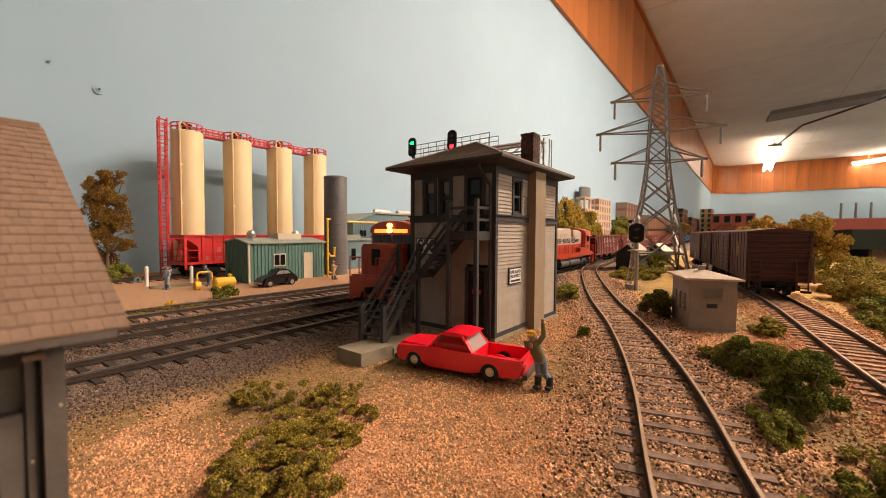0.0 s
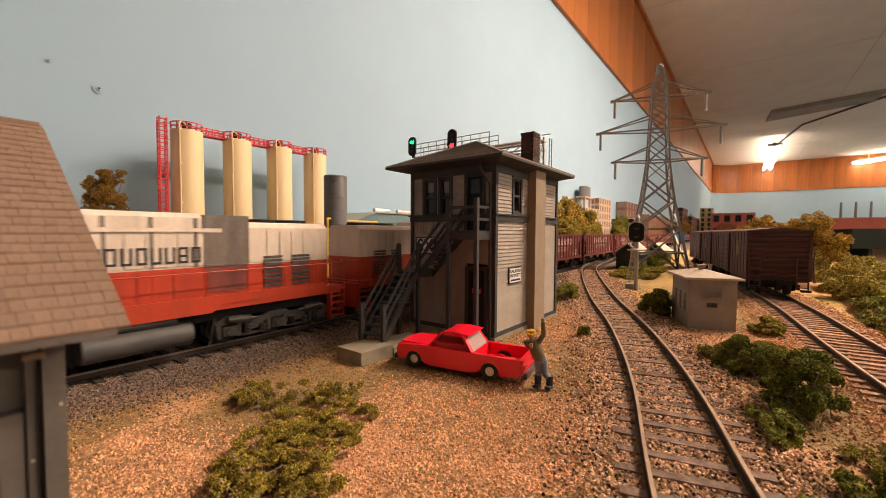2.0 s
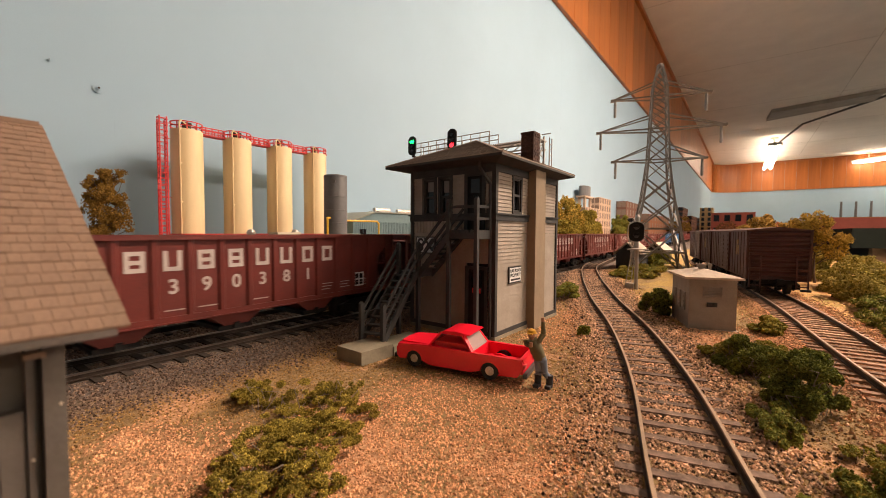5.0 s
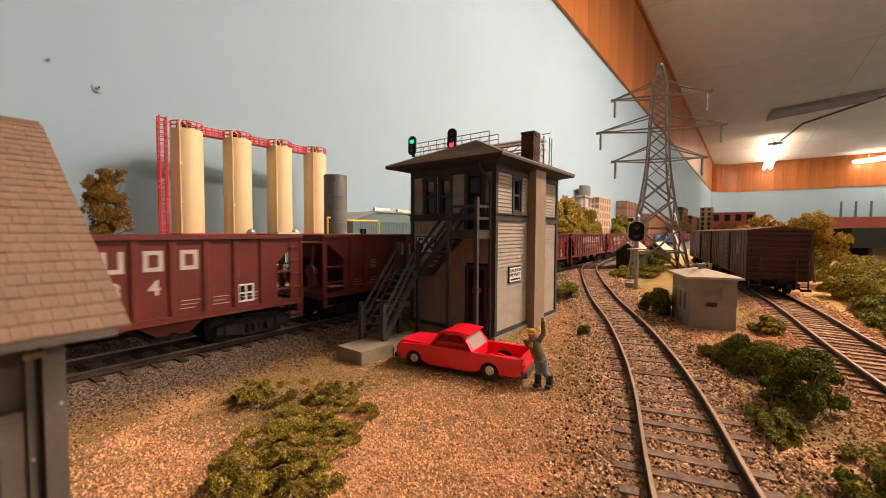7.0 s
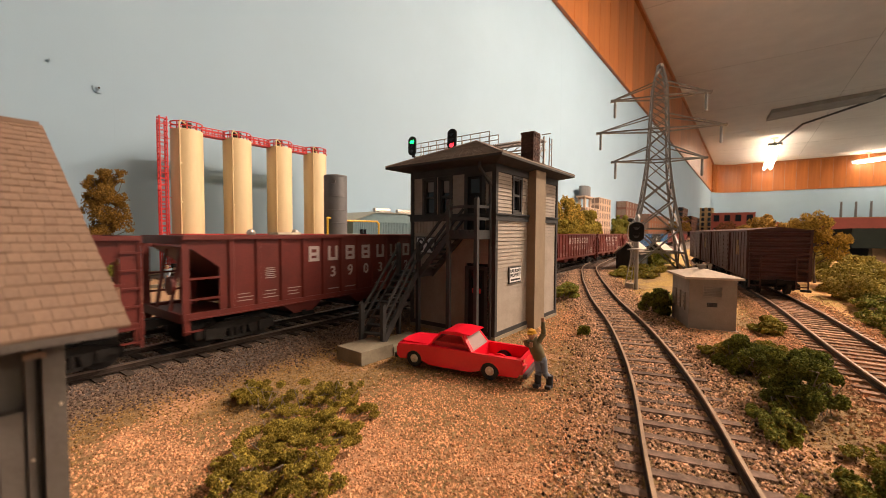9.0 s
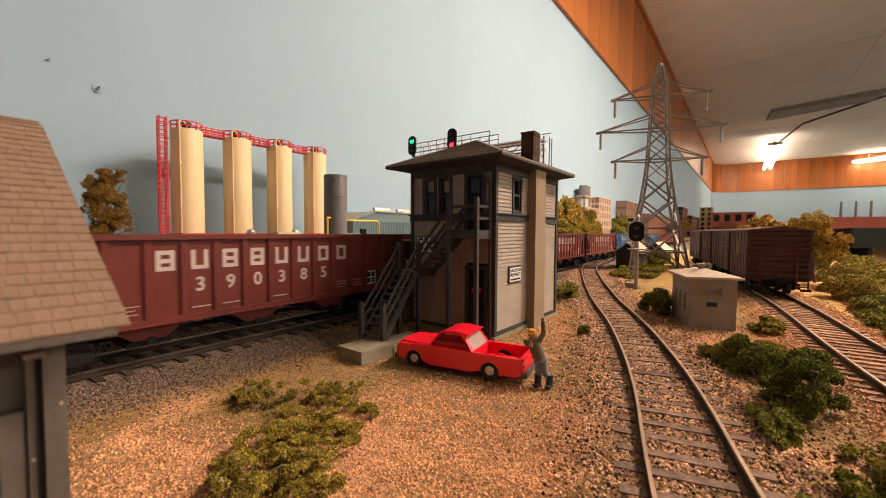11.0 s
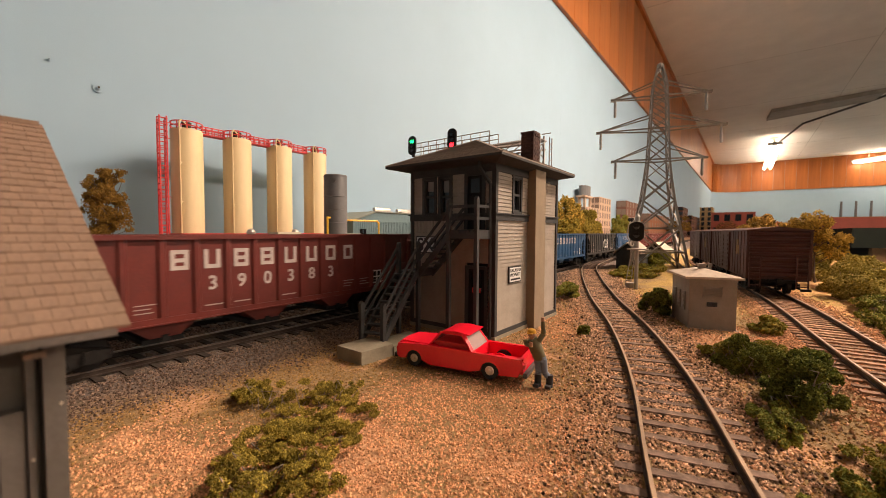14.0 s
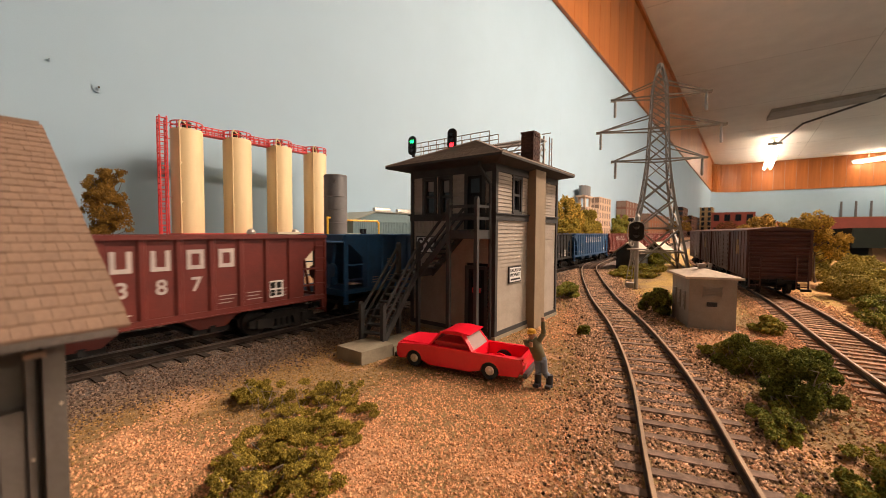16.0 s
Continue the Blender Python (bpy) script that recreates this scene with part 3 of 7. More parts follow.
def tracks():
    straight = lambda y, a, b, s: [(Vector((x, y, 0)), 0.0) for x in np.arange(a, b, s)]
    track("track_main", "dark main line with black ties and worn steel rails", [(Vector((x, main_y(x), 0)), MAIN_TURN) for x in np.arange(-1700, 3900, 7.2)], M_TIE, lambda p: -10 < p.x < 420, (M_RAILD, M_RAIL))
    track("track_second", "dark second line with black ties beside the main line", straight(SECOND_Y, -300, 640, 7.2), M_TIE, lambda p: -10 < p.x < 420, (M_RAILD, M_RAILD))
    track("track_yard", "half-buried dusty track along the yard", straight(250, -300, 700, 7.2), M_TIE2, lambda p: 0 < p.x < 420, (M_RAILD, M_RAIL))
    track("track_spur", "rusty curved branch track with dusty brown ties", spline(SPUR, 7.0), M_TIE2, lambda p: 0 < p.x < 700, (M_RAILD, M_RAILT), 26.0, half=8.0)
    track("track_siding", "rusty siding track with dusty brown ties", spline(SIDING, 5.8), M_TIE3, lambda p: 60 < p.x < 700, (M_RAILD, M_RAILT), 27.0, half=8.2)


room()
tubes()
ground()
stones()
tracks()

# ---- rolling stock ----


def marks(bm, x, z, w, h, y, n, gap, seed, d=0.12):
    """A row of n plain letter-sized shapes (rings, bars) on a side at y; d is the raise."""
    r = random.Random(seed)
    t = 0.25 * min(w, h)
    for i in range(n):
        a, b = x + i * gap, x + i * gap + w
        k = r.randrange(3)
        bars = {0: ((a, b, z, z + t), (a, b, z + h - t, z + h), (a, a + t, z + t, z + h - t), (b - t, b, z + t, z + h - t)),
                1: ((a, b, z, z + t), (a, b, z + h - t, z + h), (a, a + t, z + t, z + h - t), (b - t, b, z + t, z + h - t), (a + t, b - t, z + h * 0.38, z + h * 0.38 + t)),
                2: ((a, b, z, z + t), (a, a + t, z + t, z + h), (b - t, b, z + t, z + h))}[k]
        for x0, x1, z0, z1 in bars:
            box(bm, x0, x1, y, y + d * (1 if y > 0 else -1), z0, z1)


def words(name, text, size, at, material, parent, extrude=0.02):
    """Lettering in the built-in font as a mesh, centred, in the local xy plane."""
    c = bpy.data.curves.new(name, "FONT")
    c.offset = 0.02 * size * MM
    c.body, c.size, c.extrude, c.align_x, c.align_y = text, size * MM, extrude * MM, "CENTER", "CENTER"
    o = new(name, c)
    me = bpy.data.meshes.new_from_object(o.evaluated_get(bpy.context.evaluated_depsgraph_get()))
    bpy.data.objects.remove(o)
    me.materials.append(material)
    return same(name, me, parent, at)


WHEELS = []   # (wheelset, place on its car, radius)


def wheel_mesh(r):
    bm = bmesh.new()
    for s in (-1, 1):
        rod(bm, (0, s * 7.3, 0), (0, s * 9.6, 0), r, n=20)
        rod(bm, (0, s * 7.0, 0), (0, s * 7.5, 0), r + 0.5, n=20)
        for k in range(5):
            a = 2 * math.pi * k / 5
            rod(bm, (0.55 * r * math.cos(a), s * 9.6, 0.55 * r * math.sin(a)), (0.55 * r * math.cos(a), s * 9.9, 0.55 * r * math.sin(a)), r * 0.14, n=6)
    rod(bm, (0, -11, 0), (0, 11, 0), 1.0)
    return mesh_of("wheelset", bm, M_WHEEL)


def six_frame(car, cx, s, axles, a):
    """One cast side of a three-axle loco bogie: top beam with pedestals, boxes, springs, equaliser and brake gear."""
    bm = bmesh.new()
    ax0, ax1, ax2 = (cx + v for v in axles)
    out = [(cx - a, 8.8), (cx - a + 3, 10.4), (ax0 + 5, 10.4), (ax0 + 7.5, 8.8), (ax1 - 6, 8.6), (ax1 - 3.5, 10.0), (ax1 + 3.5, 10.0), (ax1 + 6, 8.6), (ax2 - 7.5, 8.8), (ax2 - 5, 10.4), (cx + a - 3, 10.4), (cx + a, 8.8)]
    low = [(cx + a, 7.6), (ax2 - 5, 7.4), (ax2 - 7, 6.2), (ax1 + 6, 6.2), (ax1 + 4, 7.4), (ax1 - 4, 7.4), (ax1 - 6, 6.2), (ax0 + 7, 6.2), (ax0 + 5, 7.4), (cx - a, 7.6)]
    prism(bm, out + low, s * 12.4, s * 14.4)
    for x in (ax0, ax1, ax2):
        for e in (-1, 1):
            prism(bm, [(x + e * 2.7, 8.0), (x + e * 4.6, 8.0), (x + e * 4.0, 2.8), (x + e * 2.7, 2.8)], s * 12.4, s * 14.6)
    for p, q in ((ax0 + 4, ax1 - 4), (ax1 + 4, ax2 - 4)):
        prism(bm, [(p, 3.4), (q, 3.4), (q - 1, 2.3), (p + 1, 2.3)], s * 12.8, s * 14.2)
        prism(bm, [((p + q) / 2 - 2.6, 6.4), ((p + q) / 2 + 2.6, 6.4), ((p + q) / 2 + 1.4, 4.6), ((p + q) / 2 - 1.4, 4.6)], s * 12.6, s * 14.8)
    part("side_frame", bm, M_TRUCKL, car, bevel=0.2)
    for x in (ax0, ax1, ax2):
        bm = bmesh.new()
        box(bm, x - 2.3, x + 2.3, s * 13.2, s * 15.3, 3.4, 7.0)
        rod(bm, (x, s * 15.2, 5.2), (x, s * 16.0, 5.2), 1.7, 1.4, n=12)
        part("bearing_box", bm, M_TRUCKL, car, bevel=0.25)
    for x in (ax0 + 6.6, ax1 - 6.6, ax1 + 6.6, ax2 - 6.6):
        bm = bmesh.new()
        for k in range(5):
            rod(bm, (x, s * 14.9, 3.3 + k * 0.62), (x, s * 14.9, 3.68 + k * 0.62), 1.25, n=10)
        part("coil_spring", bm, M_TRUCKL, car)
    for x, e in ((ax0 - 1, 1), (ax2 + 1, -1)):
        bm = bmesh.new()
        rod(bm, (x, s * 15.4, 9.6), (x + e * 8.5, s * 15.4, 9.0), 1.3, n=10)
        rod(bm, (x + e * 8.5, s * 15.4, 9.0), (x + e * 11, s * 15.2, 8.6), 0.5, n=6)
        part("brake_cylinder", bm, M_TRUCKL, car, smooth=True)
        bm = bmesh.new()
        beam(bm, (x - e * 4.2, s * 15, 10.6), (x - e * 5.4, s * 13.5, 1.4), 0.45)
        part("sand_pipe", bm, M_TRUCKL, car)


def bogie(car, cx, axles, me, r, six=False):
    """Side frames, bolster, springs and bearing boxes at cx, with wheelsets."""
    for s in (-1, 1):
        bm = bmesh.new()
        y0, y1 = sorted((s * 12.2, s * 14.2))
        a = max(axles) + 4.6
        if six:
            six_frame(car, cx, s, axles, a)
            bm.free()
            continue
        else:
            prism(bm, [(-a, 4.0), (-a, 6.6), (-6, 8.8), (6, 8.8), (a, 6.6), (a, 4.0), (a - 4.5, 3.4), (5, 2.6), (4, 6.2), (-4, 6.2), (-5, 2.6), (-a + 4.5, 3.4)], y0, y1, "y", Matrix.Translation((cx, 0, 0)))
            for ax in axles:
                box(bm, cx + ax - 1.9, cx + ax + 1.9, s * 14.0, s * 15.0, 3.4, 7.0)
            for j in (-2.4, 0, 2.4):
                rod(bm, (cx + j, s * 13.4, 3.0), (cx + j, s * 13.4, 6.6), 1.0, n=6)
            box(bm, cx - 5, cx + 5, s * 12.4, s * 14, 2.0, 3.0)
        part("side_frame", bm, M_TRUCK, car, bevel=0.25)
    bm = bmesh.new()
    box(bm, cx - 4, cx + 4, -12.5, 12.5, 6.0, 9.6)
    part("bolster", bm, M_DARK, car)
    for ax in axles:
        w = same("wheelset", me, car, mm(cx + ax, 0, r))
        WHEELS.append((w, (cx + ax, 0, r), r))


def coupler(car, x, sgn, z=9.6):
    bm = bmesh.new()
    box(bm, x - sgn * 7, x, -1.4, 1.4, z - 1.2, z + 1.2)
    box(bm, x - 0.2 * sgn, x + sgn * 2.6, -2.4, 1.0, z - 1.8, z + 1.8)
    rod(bm, (x + sgn * 1.2, 1.2, z - 5), (x + sgn * 1.2, 1.2, z), 0.35, n=6)
    part("coupler", bm, M_DARK, car, bevel=0.3)


WHEEL_CAR, WHEEL_LOCO = None, None


def hopper(label, paint, number="", letters=True, logo=False, spin=True, panels=13):
    """An open three-bay hopper, 174 mm over couplers."""
    car = thing("hopper_car", label, "hopper car", mm(0, 0, 0), "train")
    top, sill = 40.0, 14.0
    reach = {-1: 82.4, 1: 81.4}   # the brake end stands out further than the ladder end
    for s in (-1, 1):
        y0, y1 = s * 16.4, s * 17.0
        bm = bmesh.new()
        prism(bm, [(-81, top - 1), (80, top - 1), (80, top - 4.4), (78, top - 4.6), (70.5, 29), (70.5, sill), (-70.5, sill), (-70.5, 29), (-79, top - 4.6), (-81, top - 4.4)], y0, y1)
        part("side_sheet", bm, paint, car)
        bm = bmesh.new()
        for i in range(panels + 1):
            x = -66.55 + 10.05 * i
            prism(bm, [(x - 1.2, s * 17.0), (x + 1.2, s * 17.0), (x + 0.75, s * 17.75), (x - 0.75, s * 17.75)], sill, top - 1.4, "z")
        part("side_rib", bm, paint, car)
        bm = bmesh.new()
        box(bm, -reach[-1], reach[1], s * 16.0, s * 18.3, top - 1.4, top)
        part("top_chord", bm, paint, car, bevel=0.3)
        bm = bmesh.new()
        box(bm, -reach[-1], reach[1], s * 15.6, s * 17.6, sill - 2.2, sill)
        box(bm, -reach[-1], reach[1], s * 17.2, s * 17.9, sill - 2.2, sill - 1.7)
        part("side_sill", bm, paint, car, bevel=0.2)
        # end posts, hand rails and ladder rungs
        for e in (-1, 1):
            bm = bmesh.new()
            box(bm, e * (reach[e] - (2.2 if e < 0 else 5.4)), e * reach[e], s * 16.6, s * 17.3, sill - 2, top - 1)
            box(bm, e * (reach[e] - 2.2), e * (reach[e] - 0.2), s * 16.2, s * 17.4, sill - 7, sill - 2)
            for k in range(2):
                z = 18.5 + 7 * k
                iron = bmesh.new()
                beam(iron, (e * 70, s * 17, z), (e * reach[e], s * 17, z), 0.7)
                part("grab_iron", iron, paint, car)
            for k in range(6):
                z = 8 + 5.4 * k
                if e > 0 or k < 1:
                    iron = bmesh.new()
                    beam(iron, (e * (reach[e] - 5.6), s * 17.6, z), (e * (reach[e] - 0.1), s * 17.6, z), 0.6)
                    part("grab_iron", iron, paint, car)
            part("end_post", bm, paint, car)
            if e > 0:
                bm = bmesh.new()
                beam(bm, (80.9, s * 17.6, 6), (80.9, s * 17.6, top - 2), 0.8)
                for k in range(6):
                    beam(bm, (81.8, s * 9, 10 + 5 * k), (81.8, s * 16, 10 + 5 * k), 0.6)
                beam(bm, (81.8, s * 9, 9), (81.8, s * 9, top - 2), 0.8)
                part("ladder", bm, paint, car)
    for e in (-1, 1):
        bm = bmesh.new()
        box(bm, e * (reach[e] - 0.8), e * (reach[e] + 0.4), -17, 17, top - 3, top)
        box(bm, e * (reach[e] - 0.8), e * (reach[e] + 0.4), -17, 17, sill - 3, sill)
        beam(bm, (e * (reach[e] - 0.5), -6, sill), (e * (reach[e] - 4), -6, top - 5), 1.0)
        beam(bm, (e * (reach[e] - 0.5), 6, sill), (e * (reach[e] - 4), 6, top - 5), 1.0)
        part("end_frame", bm, paint, car)
        bm = bmesh.new()
        prism(bm, [(e * (reach[e] - 3.5), 36.5), (e * (reach[e] - 3), 36), (e * 50, 12), (e * 49, 12.6)], -16.4, 16.4)
        part("slope_sheet", bm, paint, car)
        bm = bmesh.new()
        box(bm, e * 62, e * reach[e], -15.6, 15.6, sill - 2.6, sill - 1.2)
        part("end_platform", bm, paint, car)
        bm = bmesh.new()
        rod(bm, (e * 72, 4, sill), (e * 72, 4, sill + 9), 2.6, n=10)
        part("brake_cylinder", bm, paint, car)
        bm = bmesh.new()
        rod(bm, (e * (reach[e] - 0.2), -9, sill + 9), (e * (reach[e] + 1), -9, sill + 9), 3.2, n=14)
        part("brake_wheel", bm, paint, car)
    bm = bmesh.new()
    for c in (-35, 0, 35):
        prism(bm, [(c - 13, sill), (c + 13, sill), (c + 4.5, 7.2), (c - 4.5, 7.2)], -14.4, 14.4)
        prism(bm, [(c - 15.5, sill + 0.1), (c, sill + 9), (c + 15.5, sill + 0.1)], -16, 16)
    part("bay", bm, paint, car)
    bm = bmesh.new()
    for c in (-35, 0, 35):
        box(bm, c - 6, c + 6, -13.6, 13.6, 5.4, 7.0)
        box(bm, c - 1, c + 1, -14.8, 14.8, 5.8, 8)
    box(bm, -80, 80, -3, 3, 9.5, 12.5)
    part("door_gear", bm, M_DARK, car)
    n = 26
    r = np.random.RandomState(len(bpy.data.objects))
    gx, gy = np.meshgrid(np.linspace(-76, 76, n * 2), np.linspace(-16, 16, 12), indexing="ij")
    gz = 35.5 + 1.2 * np.cos(gx / 17) - 0.02 * np.abs(gy) ** 1.6 + r.uniform(-0.4, 0.4, gx.shape)
    i = np.arange((n * 2 - 1) * 12).reshape(n * 2 - 1, 12)[:, :-1].ravel()
    raw("load", np.stack([gx.ravel(), gy.ravel(), gz.ravel()], 1), np.stack([i, i + 12, i + 13, i + 1], 1), M_COAL, car)
    for s in (-1, 1):
        if letters:
            bm = bmesh.new()
            marks(bm, -34.0, 28.7, 5.3, 6.5, s * 17.05, 8, 10.05, 11)
            part("lettering", bm, M_DUSTWHITE, car, "plain dusty white block lettering")
        bm = bmesh.new()
        q = random.Random(3)
        for x in (-61.5, -51.5, -41.4, 48.9, 38.9, 59):
            for k in range(3):
                box(bm, x - 3 + q.uniform(0, .6), x + 2.5 + q.uniform(-1, 1), s * 17.05, s * 17.15, 15.9 + k * 1.25, 16.2 + k * 1.25)
        for x in (-21, -11, 8):
            box(bm, x - 3, x + 3, s * 17.05, s * 17.15, 15.8, 16.2)
        for k in range(6):
            box(bm, -53.6 + 0.2 * (k % 2), -49.4 - 0.3 * (k % 3), s * 17.05, s * 17.15, 23.4 + k * 0.75, 23.7 + k * 0.75)
        part("data_panel", bm, M_DIMWHITE, car)
        bm = bmesh.new()
        for a, b, c, d in ((54.8, 60.8, 15.4, 16), (54.8, 60.8, 21.4, 22), (54.8, 55.4, 16, 21.4), (60.2, 60.8, 16, 21.4), (57.5, 58.1, 16, 21.4), (55.4, 57.5, 18.4, 19), (58.1, 60.2, 18.4, 19)):
            box(bm, a, b, s * 17.05, s * 17.18, c, d)
        part("inspection_panel", bm, M_WHITE, car)
        bm = bmesh.new()
        box(bm, 55.4, 60.2, s * 17.02, s * 17.1, 16, 21.4)
        part("panel_field", bm, M_DARK, car)
        if number:
            for i, ch in enumerate(number):
                words("number", ch, 6.6, mm((-21.2 + i * 10.05) * (1 if s < 0 else -1), s * 17.1, 23.4, 90, 0, 0 if s < 0 else 180), M_DUSTWHITE, car)
        if logo:
            bm = bmesh.new()
            for k in range(9):
                a, b = 2 * math.pi * (k + 1) / 11, 2 * math.pi * (k + 1.9) / 11
                beam(bm, (8 + 7 * math.cos(a), s * 17.2, 25 + 6 * math.sin(a)), (8 + 7 * math.cos(b), s * 17.2, 25 + 6 * math.sin(b)), 3.0, 0.4)
            box(bm, 18, 30, s * 17.05, s * 17.2, 18, 21)
            box(bm, 18, 21, s * 17.05, s * 17.2, 21, 31)
            box(bm, 26, 30, s * 17.05, s * 17.2, 21, 31)
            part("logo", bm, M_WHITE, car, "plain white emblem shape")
    me = WHEEL_CAR
    n0 = len(WHEELS)
    for c in (-63, 63):
        bogie(car, c, (-9.8, 9.8), me, 5.25)
    if not spin:
        del WHEELS[n0:]
    coupler(car, -85, -1), coupler(car, 85, 1)
    return car


def arc_top(w, z0, z1, n=7):
    """Half-round roof outline of width w from z0 up to z1, as (y, z)."""
    return [(w / 2 * math.cos(math.pi * i / n), z0 + (z1 - z0) * math.sin(math.pi * i / n) ** 0.8) for i in range(n + 1)]


def loco(label, white, letters, second=False):
    """A six-axle hood locomotive, 210 mm long, short nose towards -x."""
    car = thing("locomotive", label, "locomotive", mm(0, 0, 0), "train")
    P = lambda name, bm, m, lab="", bev=0.35: part(name, bm, m, car, lab, bevel=bev)
    bm = bmesh.new()
    box(bm, -97, 97, -17, 17, 14.0, 17.4)
    for s in (-1, 1):
        prism(bm, [(-88, 16.4), (-46, 16.4), (-43, 13.4), (40, 13.4), (43, 16.0), (88, 16.0), (88, 19.2), (-88, 19.2)], s * 16.8, s * 17.4)
    P("frame_deck", bm, M_ORANGE, bev=0)
    bm = bmesh.new()
    box(bm, -96, 96, -12, 12, 9.6, 13.4)
    P("underframe", bm, M_DARK, bev=0)
    for e in (-1, 1):
        bm = bmesh.new()
        box(bm, e * 95.6, e * 98.4, -15.6, 15.6, 4.6, 16.4)
        P("pilot", bm, M_ORANGE)
        for s in (-1, 1):
            bm = bmesh.new()
            for k in range(5):
                tread = bmesh.new()
                box(tread, e * 91, e * 97.6, s * 14.4, s * 17.6, 3.2 + k * 3.0, 3.8 + k * 3.0)
                P("tread", tread, M_ORANGE, bev=0)
            box(bm, e * 90.4, e * 91, s * 14.4, s * 17.6, 2.6, 16.4)
            box(bm, e * 97.6, e * 98.2, s * 14.4, s * 17.6, 2.6, 16.4)
            P("step_side", bm, M_ORANGE, bev=0)
            bm = bmesh.new()
            rod(bm, (e * 98, s * 17.3, 6), (e * 98, s * 17.3, 27.5), 0.4, n=6)
            rod(bm, (e * 90.8, s * 17.3, 8), (e * 90.8, s * 17.3, 27.5), 0.4, n=6)
            rod(bm, (e * 98, s * 17.3, 27.5), (e * 98, s * 4, 27.5), 0.4, n=6)
            rod(bm, (e * 98, s * 4, 27.5), (e * 98, s * 4, 16.4), 0.4, n=6)
            P("grab_rail", bm, M_ORANGE, bev=0)
        bm = bmesh.new()
        rod(bm, (e * 98.6, -5, 8), (e * 99.6, -5, 4.5), 0.6, n=6)
        rod(bm, (e * 98.6, 6, 8), (e * 99.6, 6, 4.5), 0.6, n=6)
        P("air_hose", bm, M_DARK, bev=0)
        coupler(car, e * 99, e)
    # nose, cab
    bm = bmesh.new()
    prism(bm, [(-11.5, 16.4), (11.5, 16.4), (11.5, 33), (9.5, 35.2), (-9.5, 35.2), (-11.5, 33)], -94.5, -80.5, "x")
    P("nose", bm, M_ORANGE, bev=0.9)
    bm = bmesh.new()
    box(bm, -95.1, -94.3, -2.4, 2.4, 23, 32.5)
    box(bm, -95.4, -94.7, -3.4, -1.0, 27, 32)
    P("nose_door", bm, M_DARK if not second else M_ORANGE)
    bm = bmesh.new()
    outline = [(-17, 16.4), (17, 16.4), (17, 42)] + arc_top(34, 42, 48.2, 9)[1:-1] + [(-17, 42)]
    prism(bm, outline, -80.5, -58.5, "x")
    P("cab", bm, M_ORANGE, bev=0.3)
    bm = bmesh.new()
    prism(bm, [(-17.6, 41.6), (17.6, 41.6)] + arc_top(35.2, 41.9, 48.8, 9), -81.7, -57.9, "x")
    P("cab_roof", bm, M_ORANGE, bev=0.2)
    for s in (-1, 1):
        bm = bmesh.new()
        box(bm, -75.2, -65.2, s * 16.6, s * 17.2, 32.0, 38.4)
        o = P("cab_window", bm, M_GLASS, bev=0)
        bm = bmesh.new()
        for a, b, c, d in ((-75.6, -64.8, 38.4, 38.8), (-75.6, -64.8, 31.5, 32.0), (-75.6, -75.2, 32.0, 38.4), (-65.2, -64.8, 32.0, 38.4), (-70.5, -69.9, 32.0, 38.4)):
            box(bm, a, b, s * 16.8, s * 17.5, c, d)
        part("window_frame", bm, M_GREYTANK, o)
        bm = bmesh.new()
        prism(bm, [(s * 17, 40.2), (s * 20.5, 38.6), (s * 20.5, 39.0), (s * 17, 40.8)], -78.5, -61.5, "x")
        P("sunshade", bm, M_ORANGE, bev=0)
        if letters:
            bm = bmesh.new()
            marks(bm, -74.5, 23.4, 2.0, 3.6, s * 17.02, 4, 3.4, 5 if not second else 8)
            P("cab_number", bm, M_LETTER, "plain dark number bars", bev=0)
    bm = bmesh.new()
    for y0, y1 in ((-15, -8.6), (-7.8, -0.6), (0.6, 7.8), (8.6, 15)):
        box(bm, -81, -80.3, y0, y1, 35.8, 40.6)
    P("windscreen", bm, M_GLASS, bev=0)
    # black sheets stand for the shaded door recess on each side of the nose
    for s in (-1, 1):
        bm = bmesh.new()
        box(bm, -80.9, -80.4, s * 12.2, s * 16.2, 17.6, 35.4)
        P("cab_door", bm, M_DARK, bev=0)
    bm = bmesh.new()
    box(bm, -82.3, -80.9, -13, -2.6, 41.6, 43.8)
    box(bm, -82.3, -80.9, 2.6, 13, 41.6, 43.8)
    P("number_board", bm, M_BOARD if not second else M_CREAM, "lit amber number board" if not second else "", bev=0)
    bm = bmesh.new()
    for z in (42.9, 46.0):
        rod(bm, (-83.6, 0, z), (-81.4, 0, z), 1.35, n=14)
    P("headlight", bm, M_LAMP if not second else M_CREAM, "two glowing headlights" if not second else "", bev=0)
    # long hood: lower band, upper band, roof
    bm = bmesh.new()
    box(bm, -58.5, 93, -11.8, 11.8, 16.4, 29.0)
    P("hood_side", bm, M_ORANGE, bev=0.2)
    bm = bmesh.new()
    prism(bm, [(-11.8, 29.0), (11.8, 29.0), (11.8, 43.0), (9.4, 45.2), (-9.4, 45.2), (-11.8, 43.0)], -58.5, 93, "x")
    P("hood_top", bm, white, bev=0.3)
